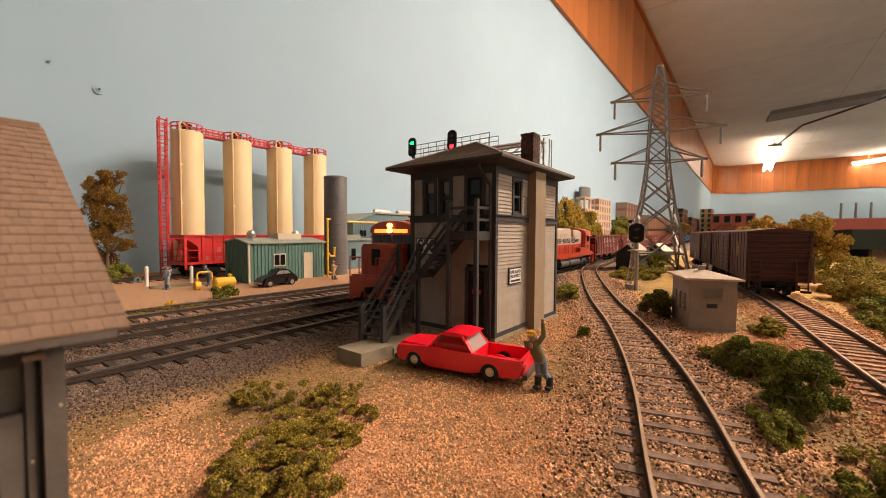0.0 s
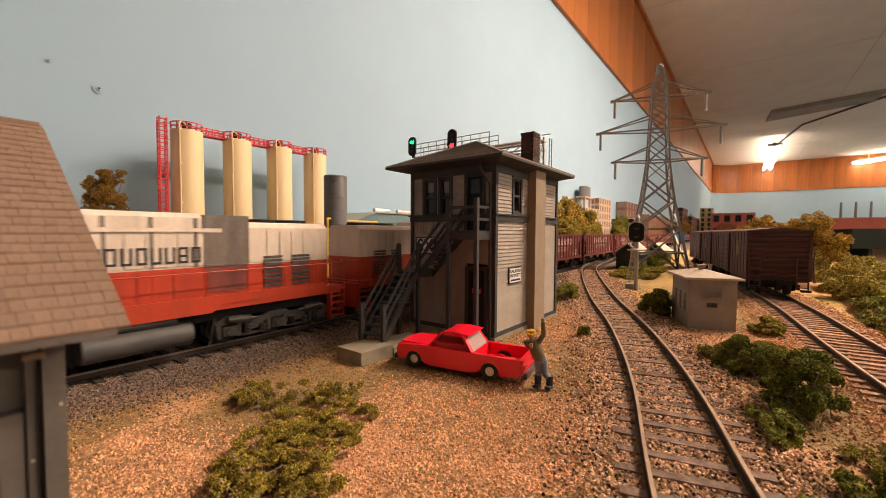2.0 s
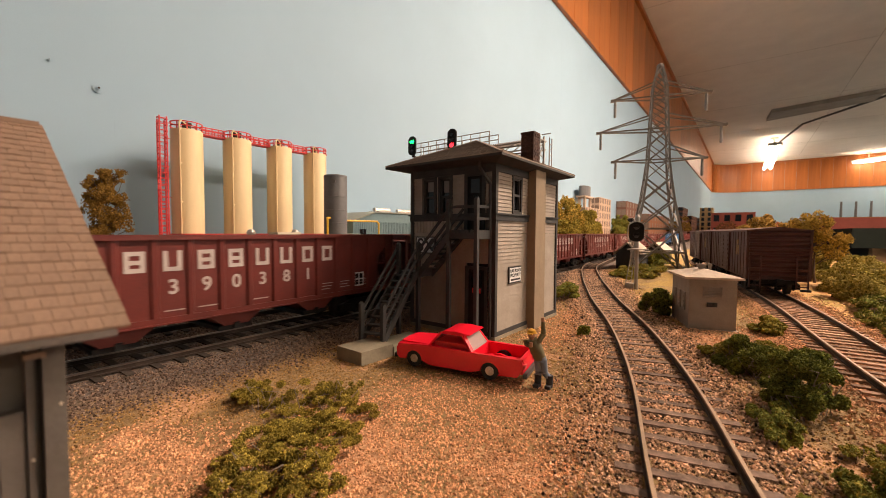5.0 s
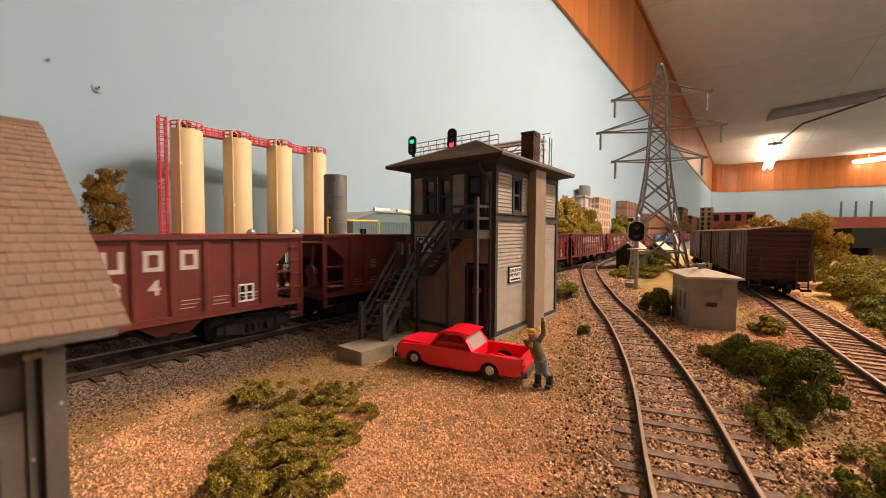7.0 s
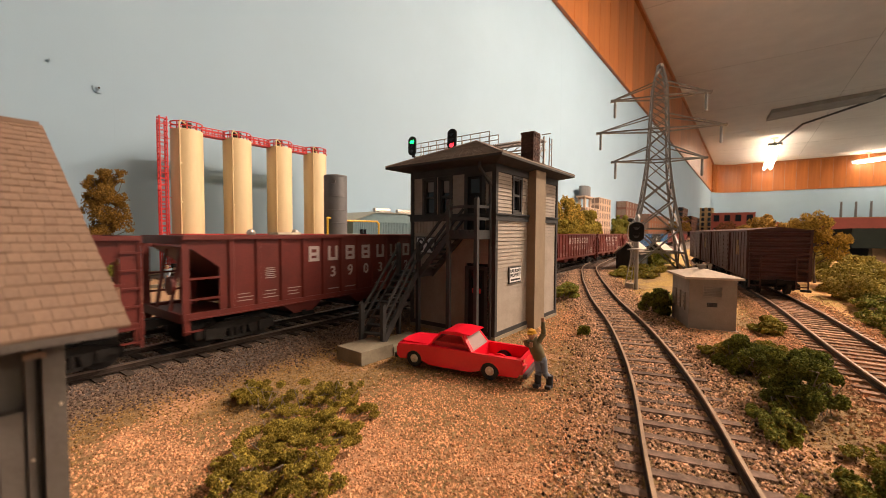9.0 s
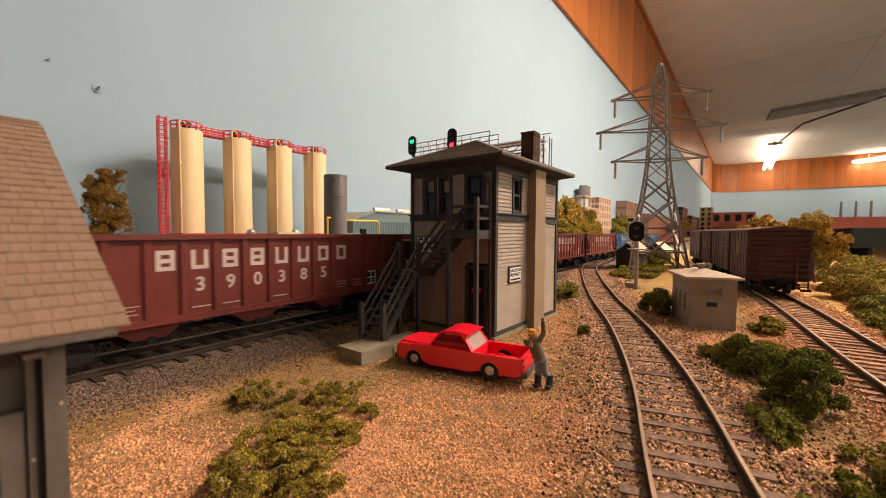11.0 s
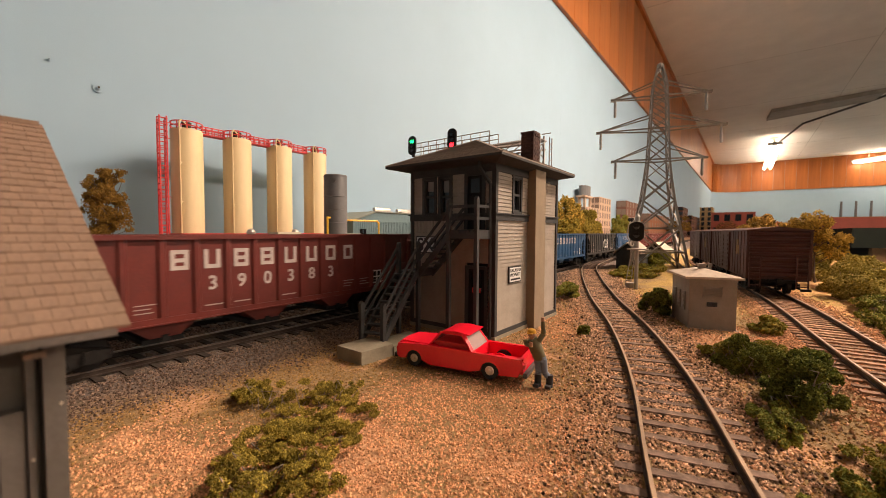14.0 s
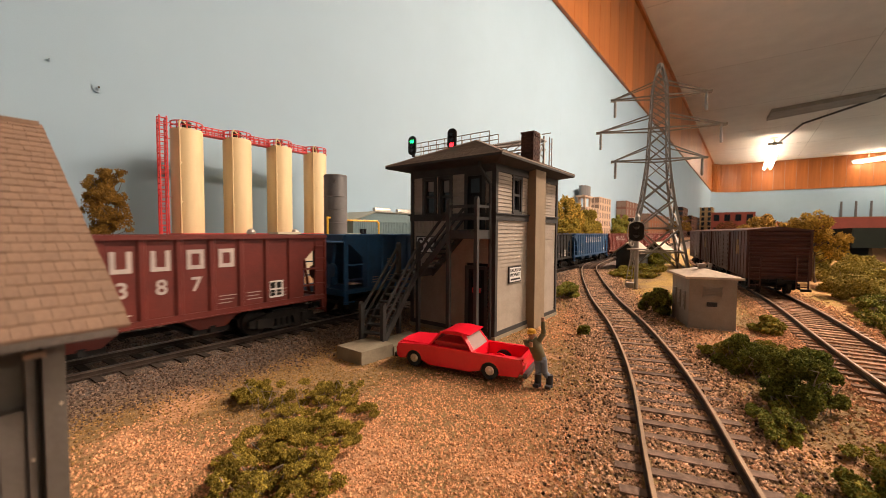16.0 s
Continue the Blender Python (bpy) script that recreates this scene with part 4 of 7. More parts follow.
    for s in (-1, 1):
        y = s * 11.8
        q = random.Random(7)
        x = -54.0
        while x < 88:   # hood doors with a slight gap between them
            w = q.choice((5.5, 7.5, 9.0))
            bm = bmesh.new()
            box(bm, x, x + w - 0.7, y, y + s * 0.35, 29.8, 42.0)
            P("hood_door", bm, white, bev=0)
            x += w
        x = -54.0
        while x < 88:
            w = q.choice((6.5, 8.5, 10.0))
            bm = bmesh.new()
            box(bm, x, x + w - 0.7, y, y + s * 0.35, 17.6, 28.4)
            P("lower_door", bm, M_ORANGE, bev=0)
            x += w
        for x0, x1, z0, z1 in ((62, 70, 19.5, 32.5), (74.5, 83, 19.5, 32.5)):
            bm = bmesh.new()
            for k in range(9):
                box(bm, x0, x1, s * 12.0, s * 12.6, z0 + k * (z1 - z0) / 9, z0 + (k + 0.6) * (z1 - z0) / 9)
            P("intake_grille", bm, M_GREYTANK, bev=0)
        bm = bmesh.new()
        box(bm, -58, -36, s * 12, s * 16.6, 17.4, 24.6)
        P("battery_box", bm, M_ORANGE, bev=0.3)
        for x0 in (-57, -47):
            bm = bmesh.new()
            box(bm, x0, x0 + 8.6, s * 16.5, s * 16.9, 18.4, 23.6)
            P("box_lid", bm, M_ORANGE, bev=0)
        # high radiator shutter box behind the cab
        bm = bmesh.new()
        box(bm, -36, -15, s * 11.8, s * 14.6, 38.6, 46.4)
        P("intake_box", bm, white, bev=0.4)
        bm = bmesh.new()
        for k in range(7):
            box(bm, -34, -17, s * 14.5, s * 14.9, 39.4 + k * 0.9, 39.9 + k * 0.9)
        P("intake_slat", bm, M_CREAM, bev=0)
        bm = bmesh.new()
        u = -19 if second else 0
        rod(bm, (-22 + u, s * 13.2, 34), (-14 + u, s * 13.2, 34), 1.1, n=8)
        rod(bm, (-18 + u, s * 13.0, 33), (-10 + u, s * 13.0, 33), 0.8, n=8)
        box(bm, -20 + u, -12 + u, s * 11.9, s * 13, 31.4, 32.6)
        P("pipe_fitting", bm, M_GREYTANK, bev=0)
        bm = bmesh.new()
        for x in range(-52, 92, 15):
            rod(bm, (x, s * 16.8, 17.4), (x, s * 16.8, 27.5), 0.22, n=5)
        rod(bm, (-56, s * 16.8, 27.5), (92, s * 16.8, 27.5), 0.22, n=5)
        P("handrail", bm, M_ORANGE, bev=0)
        bm = bmesh.new()
        if second:
            for x, n_, sd in ((-31.0, 4, 21), (-11.3, 7, 23), (20.2, 8, 24)):
                marks(bm, x, 30.6, 3.0, 5.3, s * 12.2, n_, 3.93, sd)
        else:
            marks(bm, -7, 30.8, 3.0, 5.4, s * 12.2, 12, 3.9, 22)
        P("lettering", bm, M_LETTER, "plain dark block lettering", bev=0)
        bm = bmesh.new()
        rod(bm, (-36, s * 14, 7.4), (2, s * 14, 7.4), 3.9, n=14)
        rod(bm, (6, s * 14, 7.4), (34, s * 14, 7.4), 3.9, n=14)
        part("fuel_tank", bm, M_GREYTANK, car, smooth=True)
        bm = bmesh.new()
        rod(bm, (-34, s * 14.4, 12.2), (30, s * 14.4, 12.2), 1.4, n=10)
        part("air_reservoir", bm, M_GREYTANK, car, smooth=True)
    if not second:
        for s in (-1, 1):
            for x in (-1.2, 12, 24, 37):
                bm = bmesh.new()
                box(bm, x, x + 1.0, s * 11.9, s * 12.25, 29.4, 46.0)
                P("door_seam", bm, M_SOOT, bev=0)
    bm = bmesh.new()
    box(bm, -30, 34, -10, 10, 2.6, 10)
    P("tank_core", bm, M_DARK, bev=0.4)
    bm = bmesh.new()
    for x in (66, 81):
        lathe(bm, (x, 0, 45.4), [(7.5, 0), (7.5, 0.9), (6.6, 1.2), (6.4, 0.5), (1.2, 0.6), (1, 1.0)], 18)
    box(bm, 8, 16, -4, 4, 45.4, 47)
    P("roof_fan", bm, M_TRUCK, bev=0)
    bm = bmesh.new()
    for y in (-2, 0, 2):
        rod(bm, (-66, y, 49.6), (-61, y, 49.8), 0.5, 0.9, n=8)
    box(bm, -64, -62, -3, 3, 48.2, 49.4)
    P("air_horn", bm, M_ORANGE, bev=0)
    bm = bmesh.new()
    prism(bm, [(-11.9, 43.0), (11.9, 43.0), (11.9, 46.2), (9.6, 47.8), (-9.6, 47.8), (-11.9, 46.2)], -16, 40, "x")
    P("raised_roof", bm, white, bev=0.3)
    bm = bmesh.new()
    box(bm, -6, 46, -12.6, 12.6, 41.2, 42.6)
    P("hood_ledge", bm, white, bev=0)
    if not second:   # soot-blackened exhaust panel
        bm = bmesh.new()
        box(bm, 40, 56, -12.4, 12.4, 29.2, 47.4)
        P("exhaust_panel", bm, M_SOOT, bev=0.2)
        bm = bmesh.new()
        box(bm, 41, 55, -12.3, 12.3, 19.4, 28.9)
        P("stained_door", bm, M_SOOTR, bev=0.2)
    for c in (-66, 66):
        bogie(car, c, (-19, 0, 19), WHEEL_LOCO, 5.84, six=True)
    return car


SPEED = 115.0     # mm a second, towards -x
TRAIN = []        # (car, x of its middle at the start, turned round)


def train():
    global WHEEL_CAR, WHEEL_LOCO
    WHEEL_CAR, WHEEL_LOCO = wheel_mesh(5.25), wheel_mesh(5.84)
    TRAIN.append((loco("orange and grimy white lead locomotive with lit headlights", M_CREAM, True), 247.5, False))
    TRAIN.append((loco("orange and dusty white locomotive coupled cab rearward", M_CREAM2, True, True), 453, True))
    x = 555 + 87.25
    for i, num in enumerate(("390381", "390384", "390382", "390392", "390385", "390382", "390383", "390387")):
        TRAIN.append((hopper("oxide-red coal hopper car with white lettering", M_OXIDE, num), x, False))
        x += 174.5
    for lab, m, logo in (("blue coal hopper car with white lettering", M_BLUE, False), ("black coal hopper car with a white emblem", M_BLACK, True), ("blue coal hopper car with white lettering", M_BLUE, False)):
        TRAIN.append((hopper(lab, m, "", not logo, logo, spin=not logo and x < 2200), x, False))
        x += 174.5
    for i in range(5):
        TRAIN.append((hopper("oxide-red coal hopper car with white lettering", M_OXIDE, "", spin=False), x, False))
        x += 174.5


train()

# ---- the signal tower ----


def siding(boards, a, b, z0, z1, place, holes=(), pitch=1.6, lap=0.48):
    """Lapped boards on a wall that runs from a to b; place(s, out, z) gives the point; holes are (a, b, z0, z1)."""
    n = round((z1 - z0) / pitch)
    for i in range(n):
        za, zb = z0 + (z1 - z0) * i / n, z0 + (z1 - z0) * (i + 1) / n
        runs = [(a, b)]
        for ha, hb, hz0, hz1 in holes:
            if za < hz1 - 0.3 and zb > hz0 + 0.3:
                nxt = []
                for p, q in runs:
                    if ha > p:
                        nxt.append((p, min(q, ha)))
                    if hb < q:
                        nxt.append((max(p, hb), q))
                    if hb <= p or ha >= q:
                        nxt = [r_ for r_ in nxt if r_ != (p, q)] + [(p, q)]
                runs = [(p, q) for p, q in nxt if q - p > 0.05]
        for p, q in runs:
            # a slit above each board bares the black core, as the lap's shade line
            vs = [place(s, o, z) for s in (p, q) for o, z in ((-0.7, za), (lap, za), (0.15, za + (zb - za) * 0.97), (-0.7, za + (zb - za) * 0.97))]
            bm = bmesh.new()
            add(bm, vs, ((0, 1, 2, 3), (7, 6, 5, 4), (0, 4, 5, 1), (1, 5, 6, 2), (2, 6, 7, 3), (3, 7, 4, 0)))
            boards.append(bm)


def tower():
    x0, x1, y0, y1, g, top = 141.4, 206.0, 82.0, 127.0, -3.8, 70.0
    t = thing("signal_tower", "two-storey grey clapboard railway signal tower with charcoal trim", "signal tower", mm(x0, y0, g))
    W, D, H = x1 - x0, y1 - y0, top - g
    L = lambda z: z - g
    P = lambda name, bm, m, parent=t, lab="", bev=0.0: part(name, bm, m, parent, lab, bevel=bev)
    # openings: on the face towards -x (s runs along y), on the face towards -y (s runs along x)
    fx = lambda s, o, z: (-o, s, z)
    fy = lambda s, o, z: (s, -o, z)
    bx = lambda s, o, z: (W + o, s, z)
    by = lambda s, o, z: (s, D + o, z)
    win_x = [(21.5, 29.2, L(49.6), L(66.5)), (30.4, 38.6, L(49.6), L(66.5))]
    door_up, door_dn = (4.6, 14.6, L(42.6), L(66.8)), (3.0, 14.0, L(-2.4), L(27.0))
    win_y = [(14.2, 23.2, L(50.8), L(66.5))]
    for nm, f, ln, holes in (("wall", fx, D, win_x + [door_up, door_dn]), ("wall", fy, W, win_y), ("wall", bx, D, []), ("wall", by, W, [])):
        boards = []
        siding(boards, 0.2, ln - 0.2, 1.6, H, f, holes)
        w = P(nm, boards[0], M_SIDING)
        for bm in boards[1:]:
            P("clapboard", bm, M_SIDING, w)
    bm = bmesh.new()
    box(bm, 1.2, W - 1.2, 1.2, D - 1.2, 1, H - 1)
    P("core", bm, M_DARK)
    bm = bmesh.new()
    box(bm, -1.2, W + 1.2, -1.2, D + 1.2, -1.5, 1.8)
    P("foundation", bm, M_CONC, bev=0.2)
    for x in (0, W):
        for y in (0, D):
            bm = bmesh.new()
            box(bm, x - 0.95, x + 0.95, y - 0.95, y + 0.95, 1.6, H)
            P("corner_board", bm, M_TRIM)
    zb = L(48.2)
    for k, nm, c, d in ((1.1, "belt_course", -1.7, 0.8), (1.7, "belt_cap", 0.8, 1.4)):
        for a in ((-k, W + k, -k, -0.3), (-k, W + k, D + 0.3, D + k), (-k + 0.02, -0.3, -0.3, D + 0.3), (W + 0.3, W + k - 0.02, -0.3, D + 0.3)):
            bm = bmesh.new()
            box(bm, *a, zb + c, zb + d)
            P(nm, bm, M_TRIM)
    for a in ((-0.9, W + 0.9, -0.9, -0.3), (-0.92, -0.3, -0.3, D + 0.9)):
        for nm, c, d in (("frieze", H - 3.4, H), ("skirt_board", 1.6, 3.6)):
            bm = bmesh.new()
            box(bm, *a, c, d)
            P(nm, bm, M_TRIM)
    # vertical boards under the upper windows
    for i in range(14):
        bm = bmesh.new()
        box(bm, -0.75, -0.2, 16.5 + i * 1.95, 18.1 + i * 1.95, L(41.2), L(46.4))
        P("board", bm, M_SIDING)

    def window(f, s0, s1, z0, z1, blind):
        fr = bmesh.new()

        def bar(a, b, c, d, o0=-0.2, o1=0.8):
            p, q = f(a, o0, c), f(b, o1, d)
            box(fr, p[0], q[0], p[1], q[1], c, d)
        bar(s0 - 1.3, s0, z0 - 1, z1 + 1.2), bar(s1, s1 + 1.3, z0 - 1, z1 + 1.2), bar(s0, s1, z1, z1 + 1.2), bar(s0, s1, z0 - 1, z0)
        bar(s0 - 1.7, s1 + 1.7, z0 - 1.6, z0 - 1, -0.2, 1.5)
        zm = (z0 + z1) / 2
        bar(s0, s1, zm - 0.5, zm + 0.5, -0.8, 0.3)
        for a in (s0, s1 - 0.7):
            bar(a, a + 0.7, z0, z1, -0.8, 0.2)
        bar(s0, s1, z0, z0 + 0.8, -0.8, 0.2), bar(s0, s1, z1 - 0.7, z1, -0.8, 0.2)
        w = P("window", fr, M_TRIM)
        for c, d in ((z0, zm), (zm, z1)):
            bm = bmesh.new()
            p, q = f(s0, -1.0, c), f(s1, -0.8, d)
            box(bm, p[0], q[0], p[1], q[1], c, d)
            P("pane", bm, M_GLASS, w)
        if blind:
            bm = bmesh.new()
            p, q = f(s0 + 0.9, -0.78, 0), f(s1 - 0.9, -0.7, 0)
            box(bm, p[0], q[0], p[1], q[1], z1 - blind, z1 - 0.7)
            P("blind", bm, M_BLIND, w)
    for (a, b, c, d), bl in zip(win_x, (6.0, 5.2)):
        window(fx, a + 1.2, b - 1.2, c, d - 1.2, bl)
    a, b, c, d = win_y[0]
    window(fy, a + 1.2, b - 1.2, c, d - 1.2, 0)

    def door(s0, s1, z0, z1, glass):
        bm = bmesh.new()
        for a, b, c, d in ((s0 - 0.2, s0 + 1.4, z0, z1), (s1 - 1.4, s1 + 0.2, z0, z1), (s0 + 1.4, s1 - 1.4, z1 - 1.4, z1)):
            box(bm, -0.9, 0.4, a, b, c, d)
        fr = P("door", bm, M_TRIM)
        bm = bmesh.new()
        box(bm, -0.1, 0.5, s0 + 1.4, s1 - 1.4, z0, z1 - 1.4)
        zm = z0 + (z1 - z0) * 0.62
        box(bm, -0.3, -0.1, s0 + 1.4, s0 + 2.8, z0, z1 - 1.4)
        box(bm, -0.3, -0.1, s1 - 2.8, s1 - 1.4, z0, z1 - 1.4)
        box(bm, -0.3, -0.1, s0 + 2.8, s1 - 2.8, zm - 0.6, zm + 0.6)
        box(bm, -0.3, -0.1, s0 + 2.8, s1 - 2.8, z0, z0 + 2)
        P("leaf", bm, M_DARK, fr)
        bm = bmesh.new()
        box(bm, -0.2, -0.05, s0 + 2.8, s1 - 2.8, zm + 0.6, z1 - 2.6)
        P("pane", bm, M_GLASS, fr)
        return fr
    door(*door_up, True)
    d = door(*door_dn, True)
    bm = bmesh.new()
    box(bm, -0.45, -0.3, 6.4, 8.2, L(15.6), L(17.6))
    box(bm, -0.45, -0.3, 8.7, 10.5, L(15.6), L(17.6))
    P("notice", bm, M_REDM, d, "two small red notices")
    # hip roof: deck, soffit, shingle courses
    ex0, ex1, ey0, ey1, ez = -8.4, W + 7.2, -7.6, D + 10.4, L(72.2)
    ax, bx_, ay, az = 22.5, W - 22.5, (ey0 + ey1) / 2, L(86.0)
    bm = bmesh.new()
    e = [(ex0, ey0, ez), (ex1, ey0, ez), (ex1, ey1, ez), (ex0, ey1, ez)]
    lo = [(x, y, z - 0.9) for x, y, z in e]
    add(bm, lo + [(0, 0, H - 0.5), (W, 0, H - 0.5), (W, D, H - 0.5), (0, D, H - 0.5)] + e, ((0, 1, 5, 4), (1, 2, 6, 5), (2, 3, 7, 6), (3, 0, 4, 7), (0, 8, 9, 1), (1, 9, 10, 2), (2, 10, 11, 3), (3, 11, 8, 0), (8, 11, 10, 9), (4, 5, 6, 7)))
    P("soffit", bm, M_TRIM)
    roof = bmesh.new()
    add(roof, e + [(ax, ay, az), (bx_, ay, az)], ((0, 1, 5, 4), (1, 2, 5), (2, 3, 4, 5), (3, 0, 4), (3, 2, 1, 0)))
    roof = P("roof", roof, M_ROOF)
    bm = bmesh.new()
    n = 16
    for i in range(n):
        u, v = i / n, (i + 1) / n
        lerp = lambda p, q, k: Vector(p) * (1 - k) + Vector(q) * k
        A, B = (ax, ay, az), (bx_, ay, az)
        for p, q, pa, qa in ((e[0], e[1], A, B), (e[1], e[2], B, B), (e[2], e[3], B, A), (e[3], e[0], A, A)):
            c0, c1, c2, c3 = lerp(p, pa, u), lerp(q, qa, u), lerp(q, qa, v), lerp(p, pa, v)
            up = Vector((0, 0, 0.42))
            add(bm, [c0 + up, c1 + up, c2 + Vector((0, 0, 0.06)), c3 + Vector((0, 0, 0.06)), c0, c1], ((0, 1, 2, 3), (4, 5, 1, 0)))
    tagged(P("shingle_course", bm, M_ROOF, roof), kind="stuff")
    bm = bmesh.new()
    for p, q in ((e[0], (ax, ay, az)), (e[1], (bx_, ay, az)), (e[2], (bx_, ay, az)), (e[3], (ax, ay, az)), ((ax, ay, az), (bx_, ay, az))):
        beam(bm, Vector(p) + Vector((0, 0, 0.3)), Vector(q) + Vector((0, 0, 0.3)), 1.1, 0.5)
    P("ridge_cap", bm, M_ROOF, roof)
    # flue and brick chimney on the face towards -y
    bm = bmesh.new()
    box(bm, 29.4, 40.6, -4.6, 0.3, 0, L(72.4))
    P("flue", bm, M_STACK, lab="flat tan chimney breast", bev=0.25)
    ch = bmesh.new()
    box(ch, 37.0, 44.0, 0.6, 7.0, L(73.5), L(90.5))
    ch = P("chimney", ch, M_BRICK, lab="dark brown brick chimney")
    bm = bmesh.new()
    for k in range(13):
        z, o = L(74.2) + k * 1.28, (k % 2) * 1.6
        gr = 0.4 if k > 10 else 0.16 + 0.1 * (k % 2)
        for x in np.arange(36.8 + o, 43.8, 2.4):
            box(bm, x, min(x + 2.2, 44.2), 0.6 - gr, 7.0 + gr, z, z + 1.0)
        for y in np.arange(0.6 + o, 6.6, 2.4):
            box(bm, 37.0 - gr, 44.0 + gr, y, min(y + 2.2, 7.1), z + 0.02, z + 0.98)
    tagged(P("brick_course", bm, M_BRICK, ch), kind="stuff")
    # down-pipe at the corner
    bm = bmesh.new()
    pts = [(-4, 5.2, L(71.5)), (-4, 5.2, L(68.2)), (-1.6, 1.4, L(61.5)), (-1.6, 1.0, L(-2.6))]
    for p, q in zip(pts, pts[1:]):
        rod(bm, p, q, 0.7, n=8)
    P("down_pipe", bm, M_TRIM)
    # sign boards
    s = bmesh.new()
    box(s, 11.0, 22.4, -1.0, -0.5, L(19.2), L(26.4))
    s = P("sign", s, M_TRIM, lab="white enamel notice board with dark lettering")
    bm = bmesh.new()
    box(bm, 11.5, 21.9, -1.15, -0.95, L(19.7), L(25.9))
    P("sign_face", bm, M_WHITE, s)
    words("lettering", "RAILROAD", 2.05, mm(16.7, -1.2, L(24.6), 90), M_LETTER, s)
    words("lettering", "PROPERTY", 2.05, mm(16.7, -1.2, L(22.6), 90), M_LETTER, s)
    bm = bmesh.new()
    box(bm, 12.2, 21.2, -1.2, -1.14, L(20.3), L(21.1))
    P("lettering", bm, M_LETTER, s)
    s = bmesh.new()
    box(s, -1.15, -0.5, 30.6, 42.0, L(31.6), L(39.4))
    s = P("sign", s, M_TRIM, lab="white station code board")
    bm = bmesh.new()
    box(bm, -1.3, -1.1, 31.1, 41.5, L(32.1), L(38.9))
    P("sign_face", bm, M_WHITE, s)
    words("lettering", "SX", 8.4, mm(-1.34, 36.3, L(35.3), 90, 0, -90), M_LETTER, s)
    # stairs: a lower flight up to a corner landing, an upper flight along the wall to the door landing
    o = Vector((x0, y0, g))
    step = bmesh.new()
    box(step, -1.45, 1.45, -4.6, 4.6, -0.35, 0.35)
    step = mesh_of("step", step, M_TRIM)

    def post(x, y, z0, z1):
        bm = bmesh.new()
        box(bm, x - 0.8, x + 0.8, y - 0.8, y + 0.8, z0, z1)
        prism(bm, [(x - 0.8, z1), (x + 0.8, z1), (x, z1 + 0.9)], y - 0.8, y + 0.8)
        P("post", bm, M_TRIM)

    def flight(p, q, w, n):
        p, q = Vector(p) - o, Vector(q) - o
        d = Vector((q.x - p.x, q.y - p.y, 0))
        h = math.degrees(math.atan2(d.y, d.x))
        side = Vector((-d.y, d.x, 0)).normalized()
        for s in (-1, 1):
            a, b = p + side * s * w / 2, q + side * s * w / 2
            bm = bmesh.new()
            dn = Vector((0, 0, 3.6))
            t_ = side * 0.5
            add(bm, [a - dn - t_, a + t_ - dn, b + t_ - dn, b - t_ - dn, a - t_, a + t_, b + t_, b - t_], BOXF)
            P("stringer", bm, M_TRIM)
            for k in (4.6, 9.2):
                bm = bmesh.new()
                beam(bm, a + Vector((0, 0, k)), b + Vector((0, 0, k)), 0.75, 1.0)
                P("stair_rail", bm, M_TRIM)
        for i_ in range(n):
            k = (i_ + 0.5) / n
            c = p + (q - p) * k
            same("step", step, t, mm(c.x, c.y, c.z - 0.6, 0, 0, h))
        return p, q, side

    foot, mid, mid2, lz = (100.5, 111.0, 2.0), (127.0, 118.2, 24.6), (135.4, 114.0, 24.6), 42.4
    p, q, side = flight(foot, mid, 9.6, 9)
    for s in (-1, 1):
        a = p + side * s * 4.8
        post(a.x, a.y, a.z - 2.0, a.z + 12.0)
    post(125.8 - x0, 121.6 - y0, 0, 36 - g), post(130.4 - x0, 114.2 - y0, 0, 36.4 - g)
    bm = bmesh.new()
    box(bm, 126.2 - x0, -1.2, 113.6 - y0, 122.6 - y0, 21.6 - g, 24.4 - g)
    P("corner_landing", bm, M_TRIM)
    flight(mid2, (135.4, 97.0, lz), 9.6, 8)
    bm = bmesh.new()
    lx0, ly0, ly1 = 129.6 - x0, 1.0, 15.6
    box(bm, lx0, -1.2, ly0, ly1, L(lz) - 3.6, L(lz) - 1.2)
    deck = P("landing", bm, M_TRIM)
    for i in range(8):
        bm = bmesh.new()
        box(bm, lx0, -1.2, ly0 + i * 1.83, ly0 + i * 1.83 + 1.65, L(lz) - 1.2, L(lz))
        P("plank", bm, M_TRIM, deck)
    post(lx0 + 0.4, ly0 + 0.6, 0, L(54.6)), post(lx0 + 0.4, ly1 - 0.4, 0, L(54.4)), post(-2.0, ly0 + 0.6, L(lz), L(52.5))
    for h in (4.6, 9.4):
        for a, b in (((lx0 + 0.4, ly0 + 0.6), (lx0 + 0.4, ly1)), ((lx0 + 0.4, ly0 + 0.6), (-1.2, ly0 + 0.6))):
            bm = bmesh.new()
            beam(bm, (*a, L(lz) + h), (*b, L(lz) + h), 0.8, 1.1)
            P("landing_rail", bm, M_TRIM)
    # concrete pad at the foot of the stairs
    pad = thing("concrete_pad", "stained olive-grey concrete pad at the stair foot", "concrete pad", mm(0, 0, 0))
    bm = bmesh.new()
    prism(bm, [(87.3, 101.8), (101.4, 101.0), (104.0, 114.6), (87.4, 115.0)], -4.8, 0.6, "z")
    part("slab", bm, M_CONC, pad, bevel=0.35)
    bm = bmesh.new()
    prism(bm, [(101.6, 100.6), (120, 103.0), (122, 112), (104.4, 113)], -4.8, -0.6, "z")
    part("block", bm, M_CONC, pad, bevel=0.3)


# ---- signal gantry, masts ----


